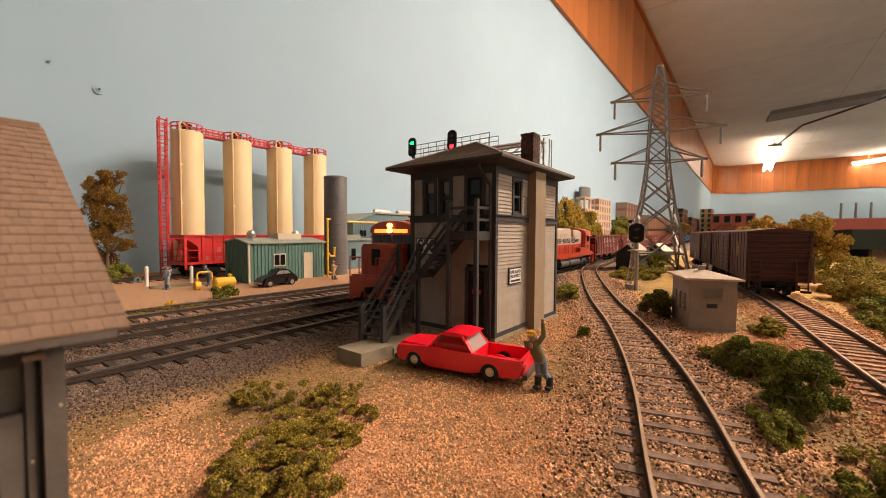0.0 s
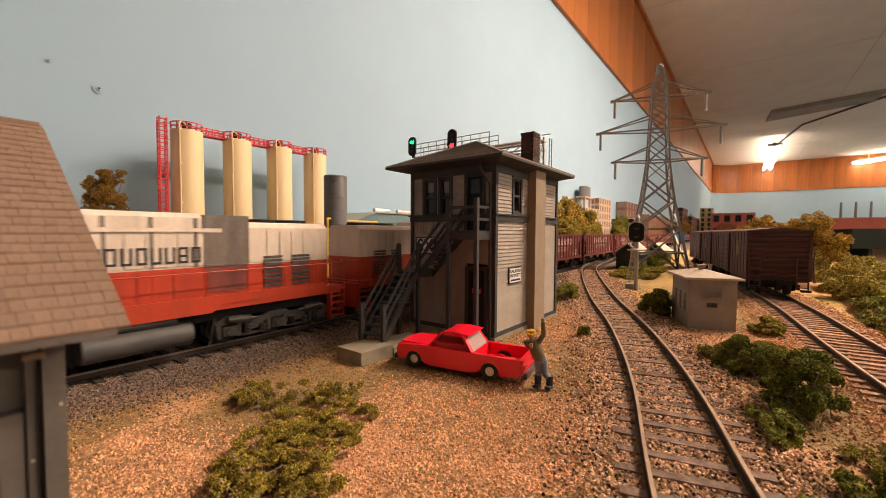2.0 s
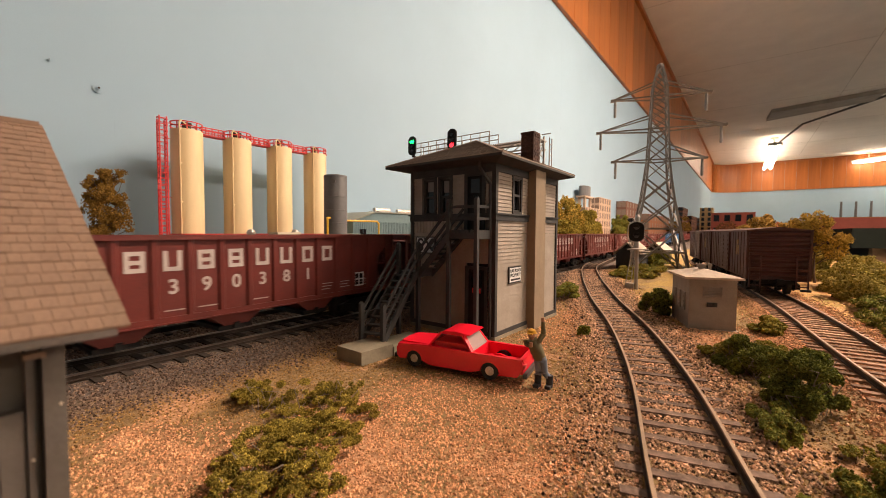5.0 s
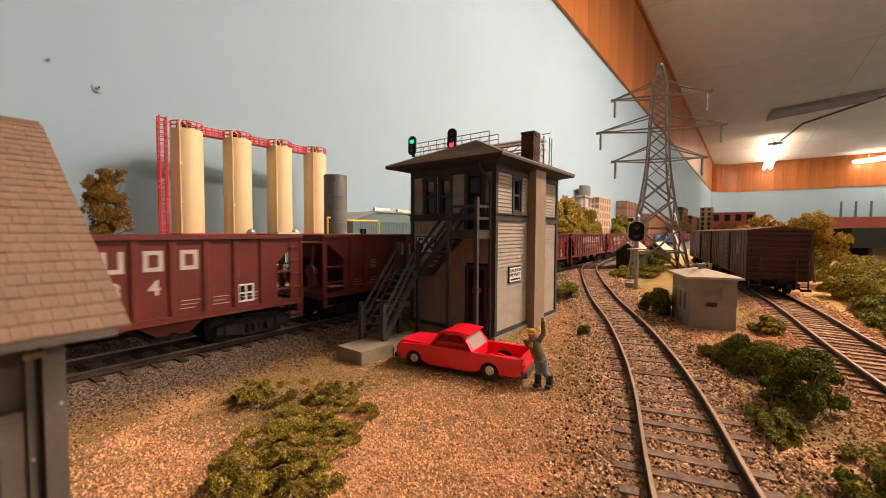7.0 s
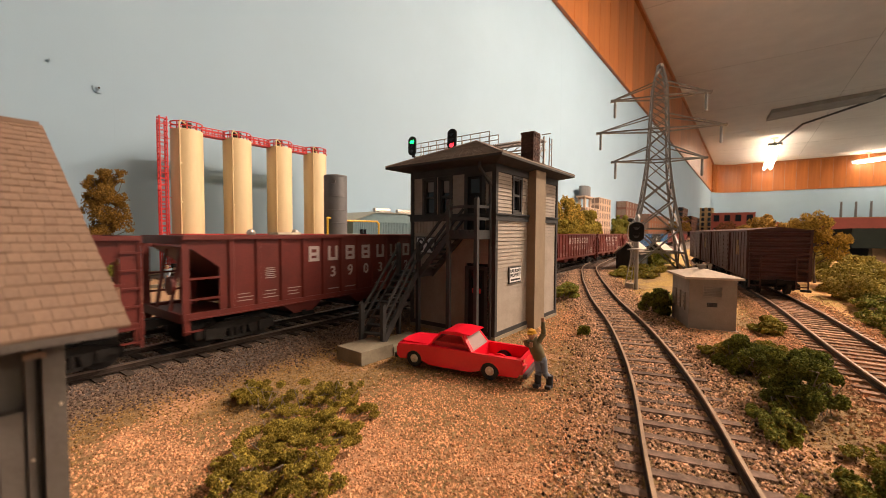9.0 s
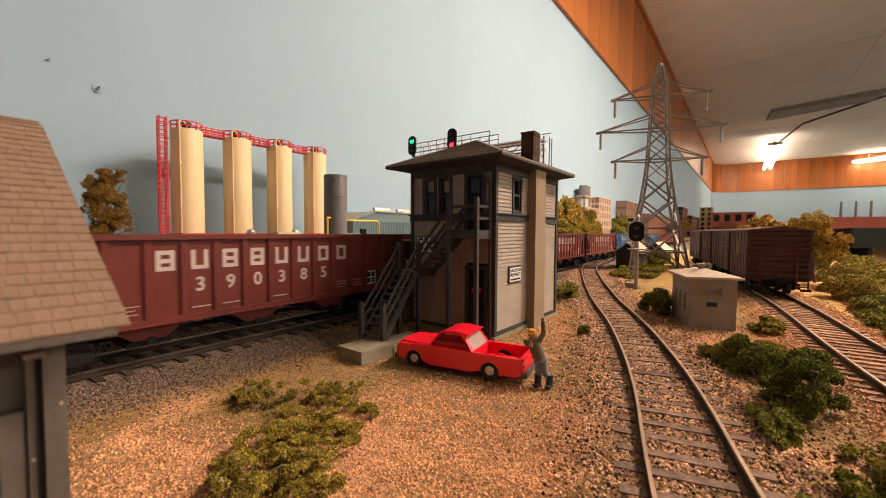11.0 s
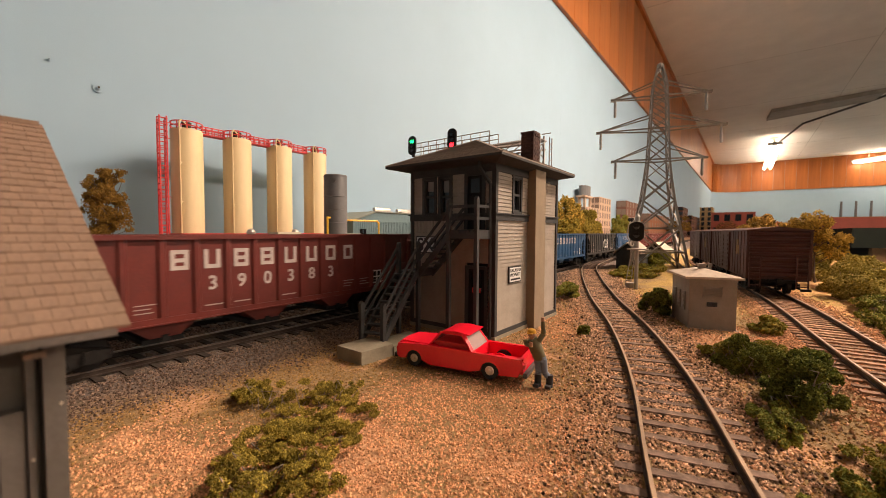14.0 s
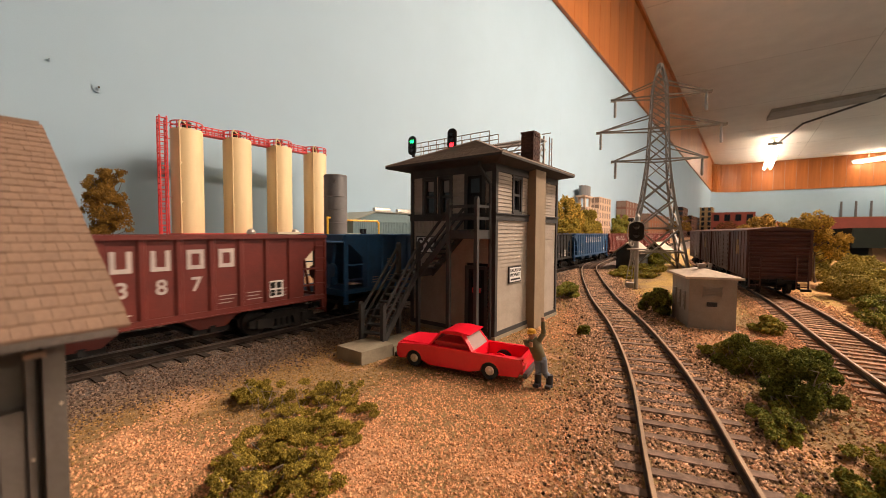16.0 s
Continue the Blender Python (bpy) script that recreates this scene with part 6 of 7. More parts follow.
def shed():
    X1, ye, ze, yr, zr = 9.5, 40.5, 33.6, 79.0, 56.2
    t = thing("trackside_shed", "weathered grey board shed with brown shingle roof", "shed", mm(0, 0, 0))
    xa = -62
    yb = 2 * yr - ye
    bm = bmesh.new()
    prism(bm, [(ye, ze - 0.6), (ye, ze), (yr, zr), (yb, ze), (yb, ze - 0.6), (yr, zr - 1.2)], xa, X1 - 0.5, "x")
    roof = part("roof_deck", bm, M_SHED, t)
    n, rnd = 27, random.Random(2)
    sl = Vector((0, yr - ye, zr - ze))
    nrm = Vector((0, -(zr - ze), yr - ye)).normalized()
    ln, d = sl.length / n, sl.normalized()

    def shingle(bm, p0, w):
        p1 = p0 + Vector((w - 0.03, 0, 0))
        add(bm, [p0 + nrm * 0.19, p1 + nrm * 0.19, p1 + d * ln * 1.1 + nrm * 0.08, p0 + d * ln * 1.1 + nrm * 0.08, p0 - nrm * 0.05, p1 - nrm * 0.05, p1 + d * ln * 1.1 - nrm * 0.05, p0 + d * ln * 1.1 - nrm * 0.05],
            ((0, 1, 2, 3), (4, 5, 1, 0), (5, 6, 2, 1), (7, 4, 0, 3), (6, 7, 3, 2)))
    meshes = []
    for w in (0.85, 1.0, 1.2):
        bm = bmesh.new()
        shingle(bm, Vector((0, 0, 0)), w)
        meshes.append((w, mesh_of("shingle", bm, M_SHINGLE)))
    rest = bmesh.new()
    for i in range(n):
        base = Vector((0, ye, ze)) + sl * (i / n)
        x = X1 + 0.4 + (i % 2) * 0.02
        while x > xa:
            w, me = rnd.choice(meshes)
            x -= w
            if x > 1.2:
                same("shingle", me, roof, mm(x, base.y, base.z + rnd.uniform(0, 0.07), 0, 0, rnd.uniform(-0.6, 0.6)))
            else:
                shingle(rest, Vector((x, base.y, base.z)), w)
    tagged(part("shingle_field", rest, M_SHINGLE, roof), kind="stuff")
    bm = bmesh.new()
    for i in range(n):
        base = Vector((0, yb, ze)) + Vector((0, yr - yb, zr - ze)) * (i / n)
        box(bm, xa, X1, base.y - 1.6, base.y + 0.2, base.z, base.z + 0.3)
    tagged(part("shingle_row", bm, M_SHINGLE, roof), kind="stuff")
    bm = bmesh.new()
    box(bm, xa, X1, yr - 0.8, yr + 0.8, zr - 0.2, zr + 0.4)
    part("ridge_cap", bm, M_SHINGLE, roof, bevel=0.2)
    # walls of post and board, set back under the eaves
    yw, xw = 44.6, 6.35
    back = 2 * yr - yw
    bm = bmesh.new()
    box(bm, xa + 6, xw - 0.4, yw + 1.6, yw + 2.4, -5, ze + 2)
    part("wall", bm, M_SHED, t)
    bm = bmesh.new()
    box(bm, xa + 6, xw - 0.4, back - 1.5, back, -5, ze + 3)
    part("wall", bm, M_SHED, t)
    bm = bmesh.new()
    prism(bm, [(yw + 0.3, -5), (back, -5), (back, ze + 2), (yr, zr - 2), (yw + 0.3, ze + 1.5)], xw - 1.2, xw - 0.3, "x")
    part("gable_wall", bm, M_SHED, t)
    for nm, a, b, y, z1 in (("corner_post", 5.0, xw, yw - 0.5, ze), ("board", 4.1, 4.55, yw, ze), ("board", 2.6, 3.95, yw + 0.2, 27.2), ("board", 1.1, 2.5, yw + 0.2, 27.2), ("board", -0.4, 1.0, yw + 0.2, 27.2), ("board", -1.9, -0.5, yw + 0.2, 27.2)):
        bm = bmesh.new()
        box(bm, a, b, y, yw + 1.8, -5, z1)
        part(nm, bm, M_SHED, t, bevel=0.06)
    bm = bmesh.new()
    for y in np.arange(yw + 0.4, back - 3, 2.4):
        box(bm, xw - 0.4, xw - 0.1, y, y + 2.2, -5, ze + 0.6)
    part("gable_boards", bm, M_SHED, t)
    bm = bmesh.new()
    box(bm, 3.9, 5.2, yw - 0.9, yw - 0.4, 31.5, 32.0)
    part("peg", bm, M_SHINGLE, t, "reddish wooden peg", bevel=0.08)
    for x, y, z in ((6.0, yw - 0.5, 27.4), (4.35, yw, 23.2)):
        bm = bmesh.new()
        rod(bm, (x, y - 0.12, z), (x, y + 0.1, z), 0.12, n=10)
        part("nail_head", bm, M_HUTROOF, t, bevel=0.03)


tower()
gantry()
dwarf_signal()
pylon()
pickup()
figures()
hut()
shed()

# ---- plants ----


def flakes(centres, n, size, seed, shell=0.55):
    """Foam flakes scattered through blobs (x, y, z, rx, ry, rz)."""
    r = np.random.RandomState(seed)
    c = np.array(centres, float)
    vol = (c[:, 3] * c[:, 4] * c[:, 5]) ** 0.7
    k = r.choice(len(c), n, p=vol / vol.sum())
    d = r.normal(size=(n, 3))
    d /= np.linalg.norm(d, axis=1)[:, None]
    rad = (shell + (1 - shell) * r.uniform(0, 1, n) ** 0.5) * (1 + 0.12 * r.normal(size=n))
    p = c[k, :3] + d * rad[:, None] * c[k, 3:6]
    base = np.array([(1, 0, 0), (-0.5, 0.87, 0), (-0.5, -0.87, 0), (0, 0, 0.7), (0, 0, -0.5)], float)
    tri = np.array([(0, 1, 3), (1, 2, 3), (2, 0, 3), (1, 0, 4), (2, 1, 4), (0, 2, 4)])
    q = np.linalg.qr(r.normal(size=(n, 3, 3)))[0]
    s = size * r.uniform(0.5, 1.4, n)
    v = (base[None] * r.uniform(0.5, 1.4, (n, 5, 1))) @ q * s[:, None, None] + p[:, None, :]
    f = (tri[None] + (np.arange(n) * 5)[:, None, None]).reshape(-1, 3)
    return v.reshape(-1, 3), f


def blobs(x, y, z, rx, ry, rz, n, seed, k=0.38):
    """Many small clumps that fill a larger uneven body."""
    r = random.Random(seed)
    out = []
    while len(out) < n:
        a, b, c = r.uniform(-1, 1), r.uniform(-1, 1), r.uniform(-0.6, 1)
        if a * a + b * b + c * c < 1:
            s = r.uniform(0.6, 1.3) * k
            out.append((x + a * rx, y + b * ry, z + c * rz, rx * s, ry * s, rz * s * 1.05))
    return out


def twigs(bm, cs, seed, r0, foot, bend=0.25):
    r = random.Random(seed)
    for c in cs:
        p = Vector(foot(c))
        q = Vector(c[:3])
        m = (p + q) / 2 + Vector((r.uniform(-1, 1), r.uniform(-1, 1), r.uniform(0, 1))) * (q - p).length * bend
        rod(bm, p, m, r0, r0 * 0.7, n=5)
        rod(bm, m, q, r0 * 0.7, r0 * 0.3, n=5)


def bush(label, cs, n, size, material, seed, second=None):
    x, y = cs[0][0], cs[0][1]
    t = thing("bush", label, "bush", mm(0, 0, 0))
    v, f = flakes(cs, n, size, seed)
    raw("foliage", v, f, material, t)
    if second:
        v, f = flakes(cs, int(n * 0.45), size, seed + 50, 0.3)
        raw("foliage", v, f, second, t)
    bm = bmesh.new()
    g = lambda c: (c[0] * 0.8 + x * 0.2, c[1] * 0.8 + y * 0.2, float(ground_z(c[0], c[1])) - 0.3)
    twigs(bm, cs[::max(1, len(cs) // 80)], seed, 0.13, g, 0.6)
    part("twig", bm, M_TWIG, t)
    return t


def tree(label, x, y, z0, height, crown, n, size, material, seed, trunk=1.6, second=None):
    """crown: (dx, dy, z, rx, ry, rz) bodies above the foot."""
    t = thing("tree", label, "tree", mm(0, 0, 0))
    cs = []
    for i, (dx, dy, z, rx, ry, rz) in enumerate(crown):
        cs += blobs(x + dx, y + dy, z0 + z, rx, ry, rz, 28, seed + i, 0.27)
    v, f = flakes(cs, n, size, seed, 0.35)
    raw("crown", v, f, material, t)
    if second:
        v, f = flakes(cs, n // 2, size, seed + 9, 0.35)
        raw("crown", v, f, second, t)
    bm = bmesh.new()
    p = Vector((x, y, z0 - 1))
    r = random.Random(seed)
    k = 6
    for i in range(k):
        q = Vector((x + r.uniform(-1, 1) * trunk, y + r.uniform(-1, 1) * trunk, z0 + height * 0.75 * (i + 1) / k))
        rod(bm, p, q, trunk * (1 - 0.14 * i), trunk * (1 - 0.14 * (i + 1)), n=8)
        p = q
    part("trunk", bm, M_BARK, t)
    bm = bmesh.new()
    twigs(bm, cs[::2], seed, trunk * 0.3, lambda c: (x, y, max(z0 + height * 0.25, min(z0 + height * 0.7, c[2] - abs(c[0] - x) * 0.8))), 0.12)
    part("limb", bm, M_BARK, t)


def plants():
    # low yellow-green scrub by the shed, in the gravel
    cs = []
    for k, (x, y, rx, ry, n) in enumerate(((50, 80, 9, 6, 16), (60, 91, 7, 6, 13), (52, 99, 5, 4, 8), (59, 74, 7, 5, 11), (40, 74, 9, 6, 15), (48, 66, 8, 5, 12), (34, 67, 7, 6, 12), (40, 60, 6, 4, 9), (28, 65, 6, 4, 8), (65, 82, 5, 4, 7))):
        cs += blobs(x, y, -2.2, rx * 1.2, ry * 1.25, 4.2, n + 20, k + 1, 0.17)
    bush("sprawling yellow-green foam scrub with bare twigs", cs, 42000, 0.23, M_MOSS, 1, M_LEAFY)
    bush("small yellow-green scrub tuft", blobs(51, 104.5, -2, 5, 4, 2.6, 14, 8, 0.32), 2600, 0.42, M_LEAFY, 8, M_MOSS)
    # dense green shrubs beside the branch track
    bush("dense dark green foam shrub", blobs(135, -12.5, 2.5, 13, 8.5, 8.5, 44, 11, 0.24), 30000, 0.33, M_LEAFG, 11, M_LEAFD)
    bush("dense dark green foam shrub", blobs(163, -1.5, 0.5, 11, 8, 6.0, 34, 12, 0.24), 18000, 0.34, M_LEAFG, 12, M_LEAFD)
    bush("low green foam shrub", blobs(117, -7, -1.5, 12, 5, 3.4, 28, 13, 0.22), 6000, 0.42, M_LEAFG, 13, M_LEAFY)
    bush("low green foam shrub", blobs(175, 8, -1.5, 9, 5, 3.0, 22, 14, 0.22), 4000, 0.42, M_LEAFY, 14, M_LEAFG)
    bush("bright green foam shrub", blobs(92, -19, -2, 8, 6, 4.0, 24, 15, 0.26), 6000, 0.4, M_LEAFG, 15, M_LEAFY)
    bush("bright green foam shrub", blobs(85, -12.5, -2.5, 8, 4, 2.6, 20, 16, 0.24), 4000, 0.36, M_LEAFG, 16, M_LEAFY)
    bush("dark round green foam shrub", blobs(244, 37.5, 2, 8, 8, 7.5, 22, 17, 0.32), 3600, 0.8, M_LEAFG, 17, M_LEAFD)
    bush("green shrub at the tower's foot", blobs(262, 96, 1, 22, 7, 6, 22, 18, 0.28), 3000, 0.9, M_LEAFG, 18, M_LEAFY)
    bush("small green tuft in gravel", blobs(172, 55, -1.8, 2.4, 2.4, 3.0, 8, 19, 0.4), 500, 0.6, M_LEAFG, 19, M_LEAFD)
    bush("small yellow-green tuft in gravel", blobs(235, -8, -1, 14, 7, 3, 18, 20, 0.3), 2200, 0.8, M_LEAFY, 20, M_LEAFG)
    bush("green foam shrub beside the yard track", blobs(121, 281, 0, 8, 7, 7, 16, 21, 0.34), 2200, 0.8, M_LEAFG, 21)
    bush("yellow flowering tuft beside track", blobs(84, 268, -1.5, 3, 3, 2, 6, 22, 0.4), 300, 0.7, M_YELLOW, 22)
    bush("olive scrub round the pylon", blobs(480, 92, -1, 60, 26, 7, 40, 23, 0.2), 7000, 1.2, M_LEAFY, 23, M_LEAFG)
    bush("olive scrub beside the low sheds", blobs(640, 96, 4, 60, 16, 14, 30, 24, 0.25), 5000, 1.5, M_LEAFG, 24, M_LEAFY)
    bush("grassy green scrub on the bank", blobs(420, -70, 2, 70, 22, 16, 46, 25, 0.24), 16000, 0.9, M_FUZZ, 25, M_LEAFY)
    bush("grassy green scrub on the bank", blobs(330, -66, -2, 46, 14, 8, 40, 26, 0.2), 9000, 0.8, M_LEAFG, 26, M_FUZZ)
    bush("grassy green scrub on the bank", blobs(560, -78, 4, 60, 26, 18, 30, 27, 0.28), 8000, 1.2, M_FUZZ, 27, M_LEAFY)
    bush("grassy green scrub on the bank", blobs(285, -58, -2, 34, 10, 6, 30, 28, 0.2), 7000, 0.7, M_LEAFG, 28, M_FUZZ)
    bush("low olive scrub beside the siding", blobs(240, -54, -3, 22, 6, 3, 18, 29, 0.28), 2600, 0.8, M_LEAFY, 29, M_LEAFG)
    bush("low yellow-green scrub before the hut", blobs(186, -8, -2.5, 14, 7, 3, 24, 30, 0.2), 4400, 0.45, M_LEAFY, 30, M_LEAFG)
    bush("low yellow-green scrub by the shrubs", blobs(112, -24, -3, 14, 7, 2.6, 24, 38, 0.2), 4400, 0.4, M_LEAFY, 38, M_LEAFG)
    bush("olive grass along the yard track", blobs(80, 256, -2.5, 40, 3, 1.6, 22, 39, 0.2), 2000, 0.6, M_LEAFY, 39)
    tree("autumn tree with yellow-brown foam leaves", 93, 440, -3, 100, ((5, 0, 91, 11, 9, 7), (-5, 0, 84, 11, 9, 9), (-1, 0, 73, 13, 12, 11), (-2, 0, 62, 16, 12, 13), (5, 0, 50, 17, 11, 13), (-8, 0, 40, 13, 10, 9), (9, 0, 33, 11, 9, 7)), 13000, 0.85, M_LEAFO, 31, 1.6)
    bush("rusty bare-twigged shrub below the autumn tree", blobs(82, 446, 14, 16, 10, 18, 20, 33, 0.26), 2400, 1.1, M_RUSTY, 33)
    bush("dark green shrub against the backdrop", blobs(98, 440, 2, 10, 8, 10, 14, 34, 0.32), 1600, 1.2, M_LEAFG, 34)
    tree("yellow-leaved autumn tree behind the boxcar", 500, -52, -3, 66, ((0, 4, 52, 20, 14, 14), (-10, -10, 34, 18, 12, 14), (8, 8, 44, 15, 10, 12)), 6500, 0.95, M_LEAFYT, 36, 1.2)
    for i, (x, y, h, w, m) in enumerate(((1180, 430, 150, 70, M_LEAFYT), (1300, 425, 130, 80, M_LEAFY), (1130, 420, 100, 60, M_LEAFY), (1420, 440, 95, 60, M_LEAFY), (1950, 470, 130, 80, M_LEAFG), (2050, 460, 90, 90, M_LEAFY))):
        tree("leafy green and gold tree before the backdrop", x, y, -3, h, ((0, 0, h * 0.62, w, 36, h * 0.34), (w * 0.5, 0, h * 0.42, w * 0.7, 30, h * 0.28), (-w * 0.5, 0, h * 0.4, w * 0.7, 30, h * 0.26)), 8500, 3.2, m, 40 + i, 4, M_LEAFY)
    for i, (x, y, h) in enumerate(((1350, -30, 95), (1600, -60, 90), (1250, -90, 80), (3100, 100, 130), (3300, 380, 170))):
        tree("rusty autumn tree in the distance", x, y, -3, h, ((0, 0, h * 0.6, h * 0.5, h * 0.4, h * 0.33), (h * 0.3, h * 0.2, h * 0.45, h * 0.4, h * 0.3, h * 0.3)), 2600, 5.5, M_RUSTY if i % 2 else M_LEAFO, 60 + i, 4)


# ---- the industry by the backdrop ----


def silos():
    t = thing("silo_battery", "four tall cream storage silos with red walkway", "silos", mm(168, 474, -4))
    for i in range(4):
        x, H = 52.3 * i, 150.5
        bm = bmesh.new()
        lathe(bm, (x, 0, 0), [(15.0, 0), (15.0, H), (14.5, H + 0.8), (2, H + 3)], 40)
        s = part("silo", bm, M_SILO, t, smooth=True)
        bm = bmesh.new()
        lathe(bm, (x, 0, H + 1), [(4.2, 0), (4.2, 6.8), (4.8, 6.9), (4.8, 8.2), (1, 9)], 14)
        part("hatch", bm, M_BRICK, s)
        bm = bmesh.new()
        pts = [(x - 11, -12.2, 0), (x - 11, -12.2, H + 6), (x - 9, -12, H + 8.5), (x - 2, -6, H + 6), (x - 1, -5, H + 1)]
        for p, q in zip(pts, pts[1:]):
            rod(bm, p, q, 0.8, n=6)
        for z in (35, 75, 115, 150):
            rod(bm, (x - 11, -12.2, z), (x - 9, -11, z), 1.1, n=6)
        part("fill_pipe", bm, M_SILO, s)
        bm = bmesh.new()
        for k in range(20):
            a, b = 2 * math.pi * k / 20, 2 * math.pi * (k + 1) / 20
            p, q = (x + 14.6 * math.cos(a), 14.6 * math.sin(a)), (x + 14.6 * math.cos(b), 14.6 * math.sin(b))
            for h in (4, 8):
                beam(bm, (*p, H + h), (*q, H + h), 0.95)
            if k % 2 == 0:
                beam(bm, (*p, H), (*p, H + 8), 0.95)
        part("railing", bm, M_REDM, s)
        if i < 3:
            bm = bmesh.new()
            box(bm, x + 14, x + 38.3, -5, 5, H - 1.4, H)
            for y in (-5, 5):
                for h in (3.5, 7):
                    beam(bm, (x + 14, y, H + h), (x + 38.3, y, H + h), 0.95)
                for k in range(4):
                    beam(bm, (x + 17 + 6.4 * k, y, H), (x + 17 + 6.4 * k, y, H + 7), 0.95)
            part("walkway", bm, M_REDM, t)
    bm = bmesh.new()
    x, y = -24.5, -4
    for s in (-3.2, 3.2):
        beam(bm, (x + s, y, 2), (x + s, y, 157), 1.3)
        beam(bm, (x + s, y - 6, 10), (x + s, y - 6, 160), 1.1)
    for k in range(40):
        beam(bm, (x - 3.2, y, 3 + 4 * k), (x + 3.2, y, 3 + 4 * k), 0.8)
    for k in range(26):
        z = 8 + 6 * k
        for a, b in (((-3.2, 0), (-4.6, -4)), ((-4.6, -4), (-3.2, -6)), ((-3.2, -6), (3.2, -6)), ((3.2, -6), (4.6, -4)), ((4.6, -4), (3.2, 0))):
            beam(bm, (x + a[0], y + a[1], z), (x + b[0], y + b[1], z), 0.9)
    for z in (20, 80, 140, 156):
        beam(bm, (x + 3.2, y, z), (-15.5, 0, z), 0.8)
    part("caged_ladder", bm, M_REDM, t, "bright red caged ladder")
    bm = bmesh.new()
    box(bm, -20, 180, -20, 20, -1, 1)
    part("footing", bm, M_CONC, t)


def industry():
    # dark stack
    t = thing("storage_tank", "tall dark grey cylindrical tank", "tank", mm(266.5, 352, -4))
    bm = bmesh.new()
    lathe(bm, (0, 0, 0), [(12.2, 0), (12.2, 104.5), (11.8, 105.5), (2, 107)], 40)
    part("shell", bm, M_TANK, t, smooth=True)
    for z in (12, 26, 40, 54, 68, 82, 103.4):
        bm = bmesh.new()
        lathe(bm, (0, 0, z), [(12.1, 0), (12.45, 0.2), (12.45, 0.6), (12.1, 0.8)], 40)
        part("hoop", bm, M_TANK, t, smooth=True)
    bm = bmesh.new()
    rod(bm, (-9.5, -8.5, 98), (-10.8, -9.8, 98), 2.6, n=16)
    part("manhole", bm, M_TANK, t)
    # teal metal building
    b = thing("metal_shed", "teal corrugated metal shed with pale trim", "metal building", mm(167, 341, -4))
    Lx, Ly, h0, h1 = 76, 46, 35.5, 39.0
    bm = bmesh.new()
    prism(bm, [(0, 0), (Ly, 0), (Ly, h0), (Ly / 2, h1), (0, h0)], 0, Lx, "x")
    part("wall", bm, M_TEAL, b)
    bm = bmesh.new()
    for k in range(23):
        x = 1 + k * 3.3
        if 22 < x < 33 or 53 < x < 62:
            box(bm, x, x + 0.7, -0.6, 0, 26 if x < 40 else 27, h0)
            if x < 40:
                box(bm, x, x + 0.7, -0.6, 0, 0, 15)
        else:
            box(bm, x, x + 0.7, -0.6, 0, 0, h0)
    for k in range(14):
        y = 1 + k * 3.3
        box(bm, -0.6, 0, y, y + 0.7, 0, h0 + 3.4 * (1 - abs(y - Ly / 2) / (Ly / 2)))
    part("rib", bm, M_TEAL, b)
    bm = bmesh.new()
    prism(bm, [(-2, h0 - 0.2), (Ly / 2, h1 + 0.4), (Ly + 2, h0 - 0.2), (Ly + 2, h0 + 1), (Ly / 2, h1 + 1.6), (-2, h0 + 1)], -2, Lx + 2, "x")
    part("roof", bm, M_TEALR, b)
    bm = bmesh.new()
    box(bm, -0.9, 0.6, -0.9, 0.6, 0, h0)
    box(bm, 52.8, 62.6, -0.9, 0, 0, 26)
    part("door", bm, M_PALE, b, "pale cream door and corner strip")
    w = bmesh.new()
    box(w, 22, 34, -0.9, 0, 14.5, 26)
    w = part("window", w, M_PALE, b)
    bm = bmesh.new()
    box(bm, 23, 27.4, -1.2, -0.6, 15.5, 25)
    box(bm, 28.6, 33, -1.2, -0.6, 15.5, 25)
    part("pane", bm, M_GLASS, w)
    for x, y in ((8, 12), (58, 22)):
        bm = bmesh.new()
        lathe(bm, (x, y, h0 + 1), [(2.2, 0), (2.2, 4), (3.6, 5), (3.8, 8), (2.6, 10), (0.6, 11)], 14)
        part("roof_vent", bm, M_CHROME, b)
    bm = bmesh.new()
    box(bm, 34, 58, 12, 30, h0 + 2, h0 + 9)
    part("roof_unit", bm, M_PALE, b, bevel=0.4)
    # larger blue-grey works behind
    b = thing("factory_building", "blue-grey metal-clad factory building", "factory", mm(356, 432, -4))
    bm = bmesh.new()
    prism(bm, [(0, 0), (190, 0), (190, 73), (42, 73), (0, 60)], 0, 70, "y")
    part("wall", bm, M_TEAL2, b)
    bm = bmesh.new()
    prism(bm, [(-2, 60), (42, 73.6), (192, 73.6), (192, 75), (42, 75), (-2, 61.4)], -2, 72, "y")
    part("roof", bm, M_TEALR, b)
    bm = bmesh.new()
    for k in range(56):
        box(bm, 3.4 * k, 3.4 * k + 0.7, -0.6, 0, 0, 60)
    part("rib", bm, M_TEAL2, b)
    bm = bmesh.new()
    box(bm, 12, 17, -1, 0, 41, 49)
    box(bm, 18.4, 23.4, -1, 0, 41, 49)
    part("window", bm, M_GLASS, b)
    for x in (62, 112, 150):
        bm = bmesh.new()
        box(bm, x, x + 30, 14, 36, 75, 77)
        rod(bm, (x, 25, 79.4), (x + 32, 25, 79.4), 3.4, n=10)
        part("roof_unit", bm, M_CHROME, b)
    # low annexe with pale roof
    b = thing("annexe", "low blue-grey annexe with pale roof", "building", mm(306, 384, -4))
    bm = bmesh.new()
    box(bm, 0, 64, 0, 40, 0, 36)
    part("wall", bm, M_TEAL2, b)
    bm = bmesh.new()
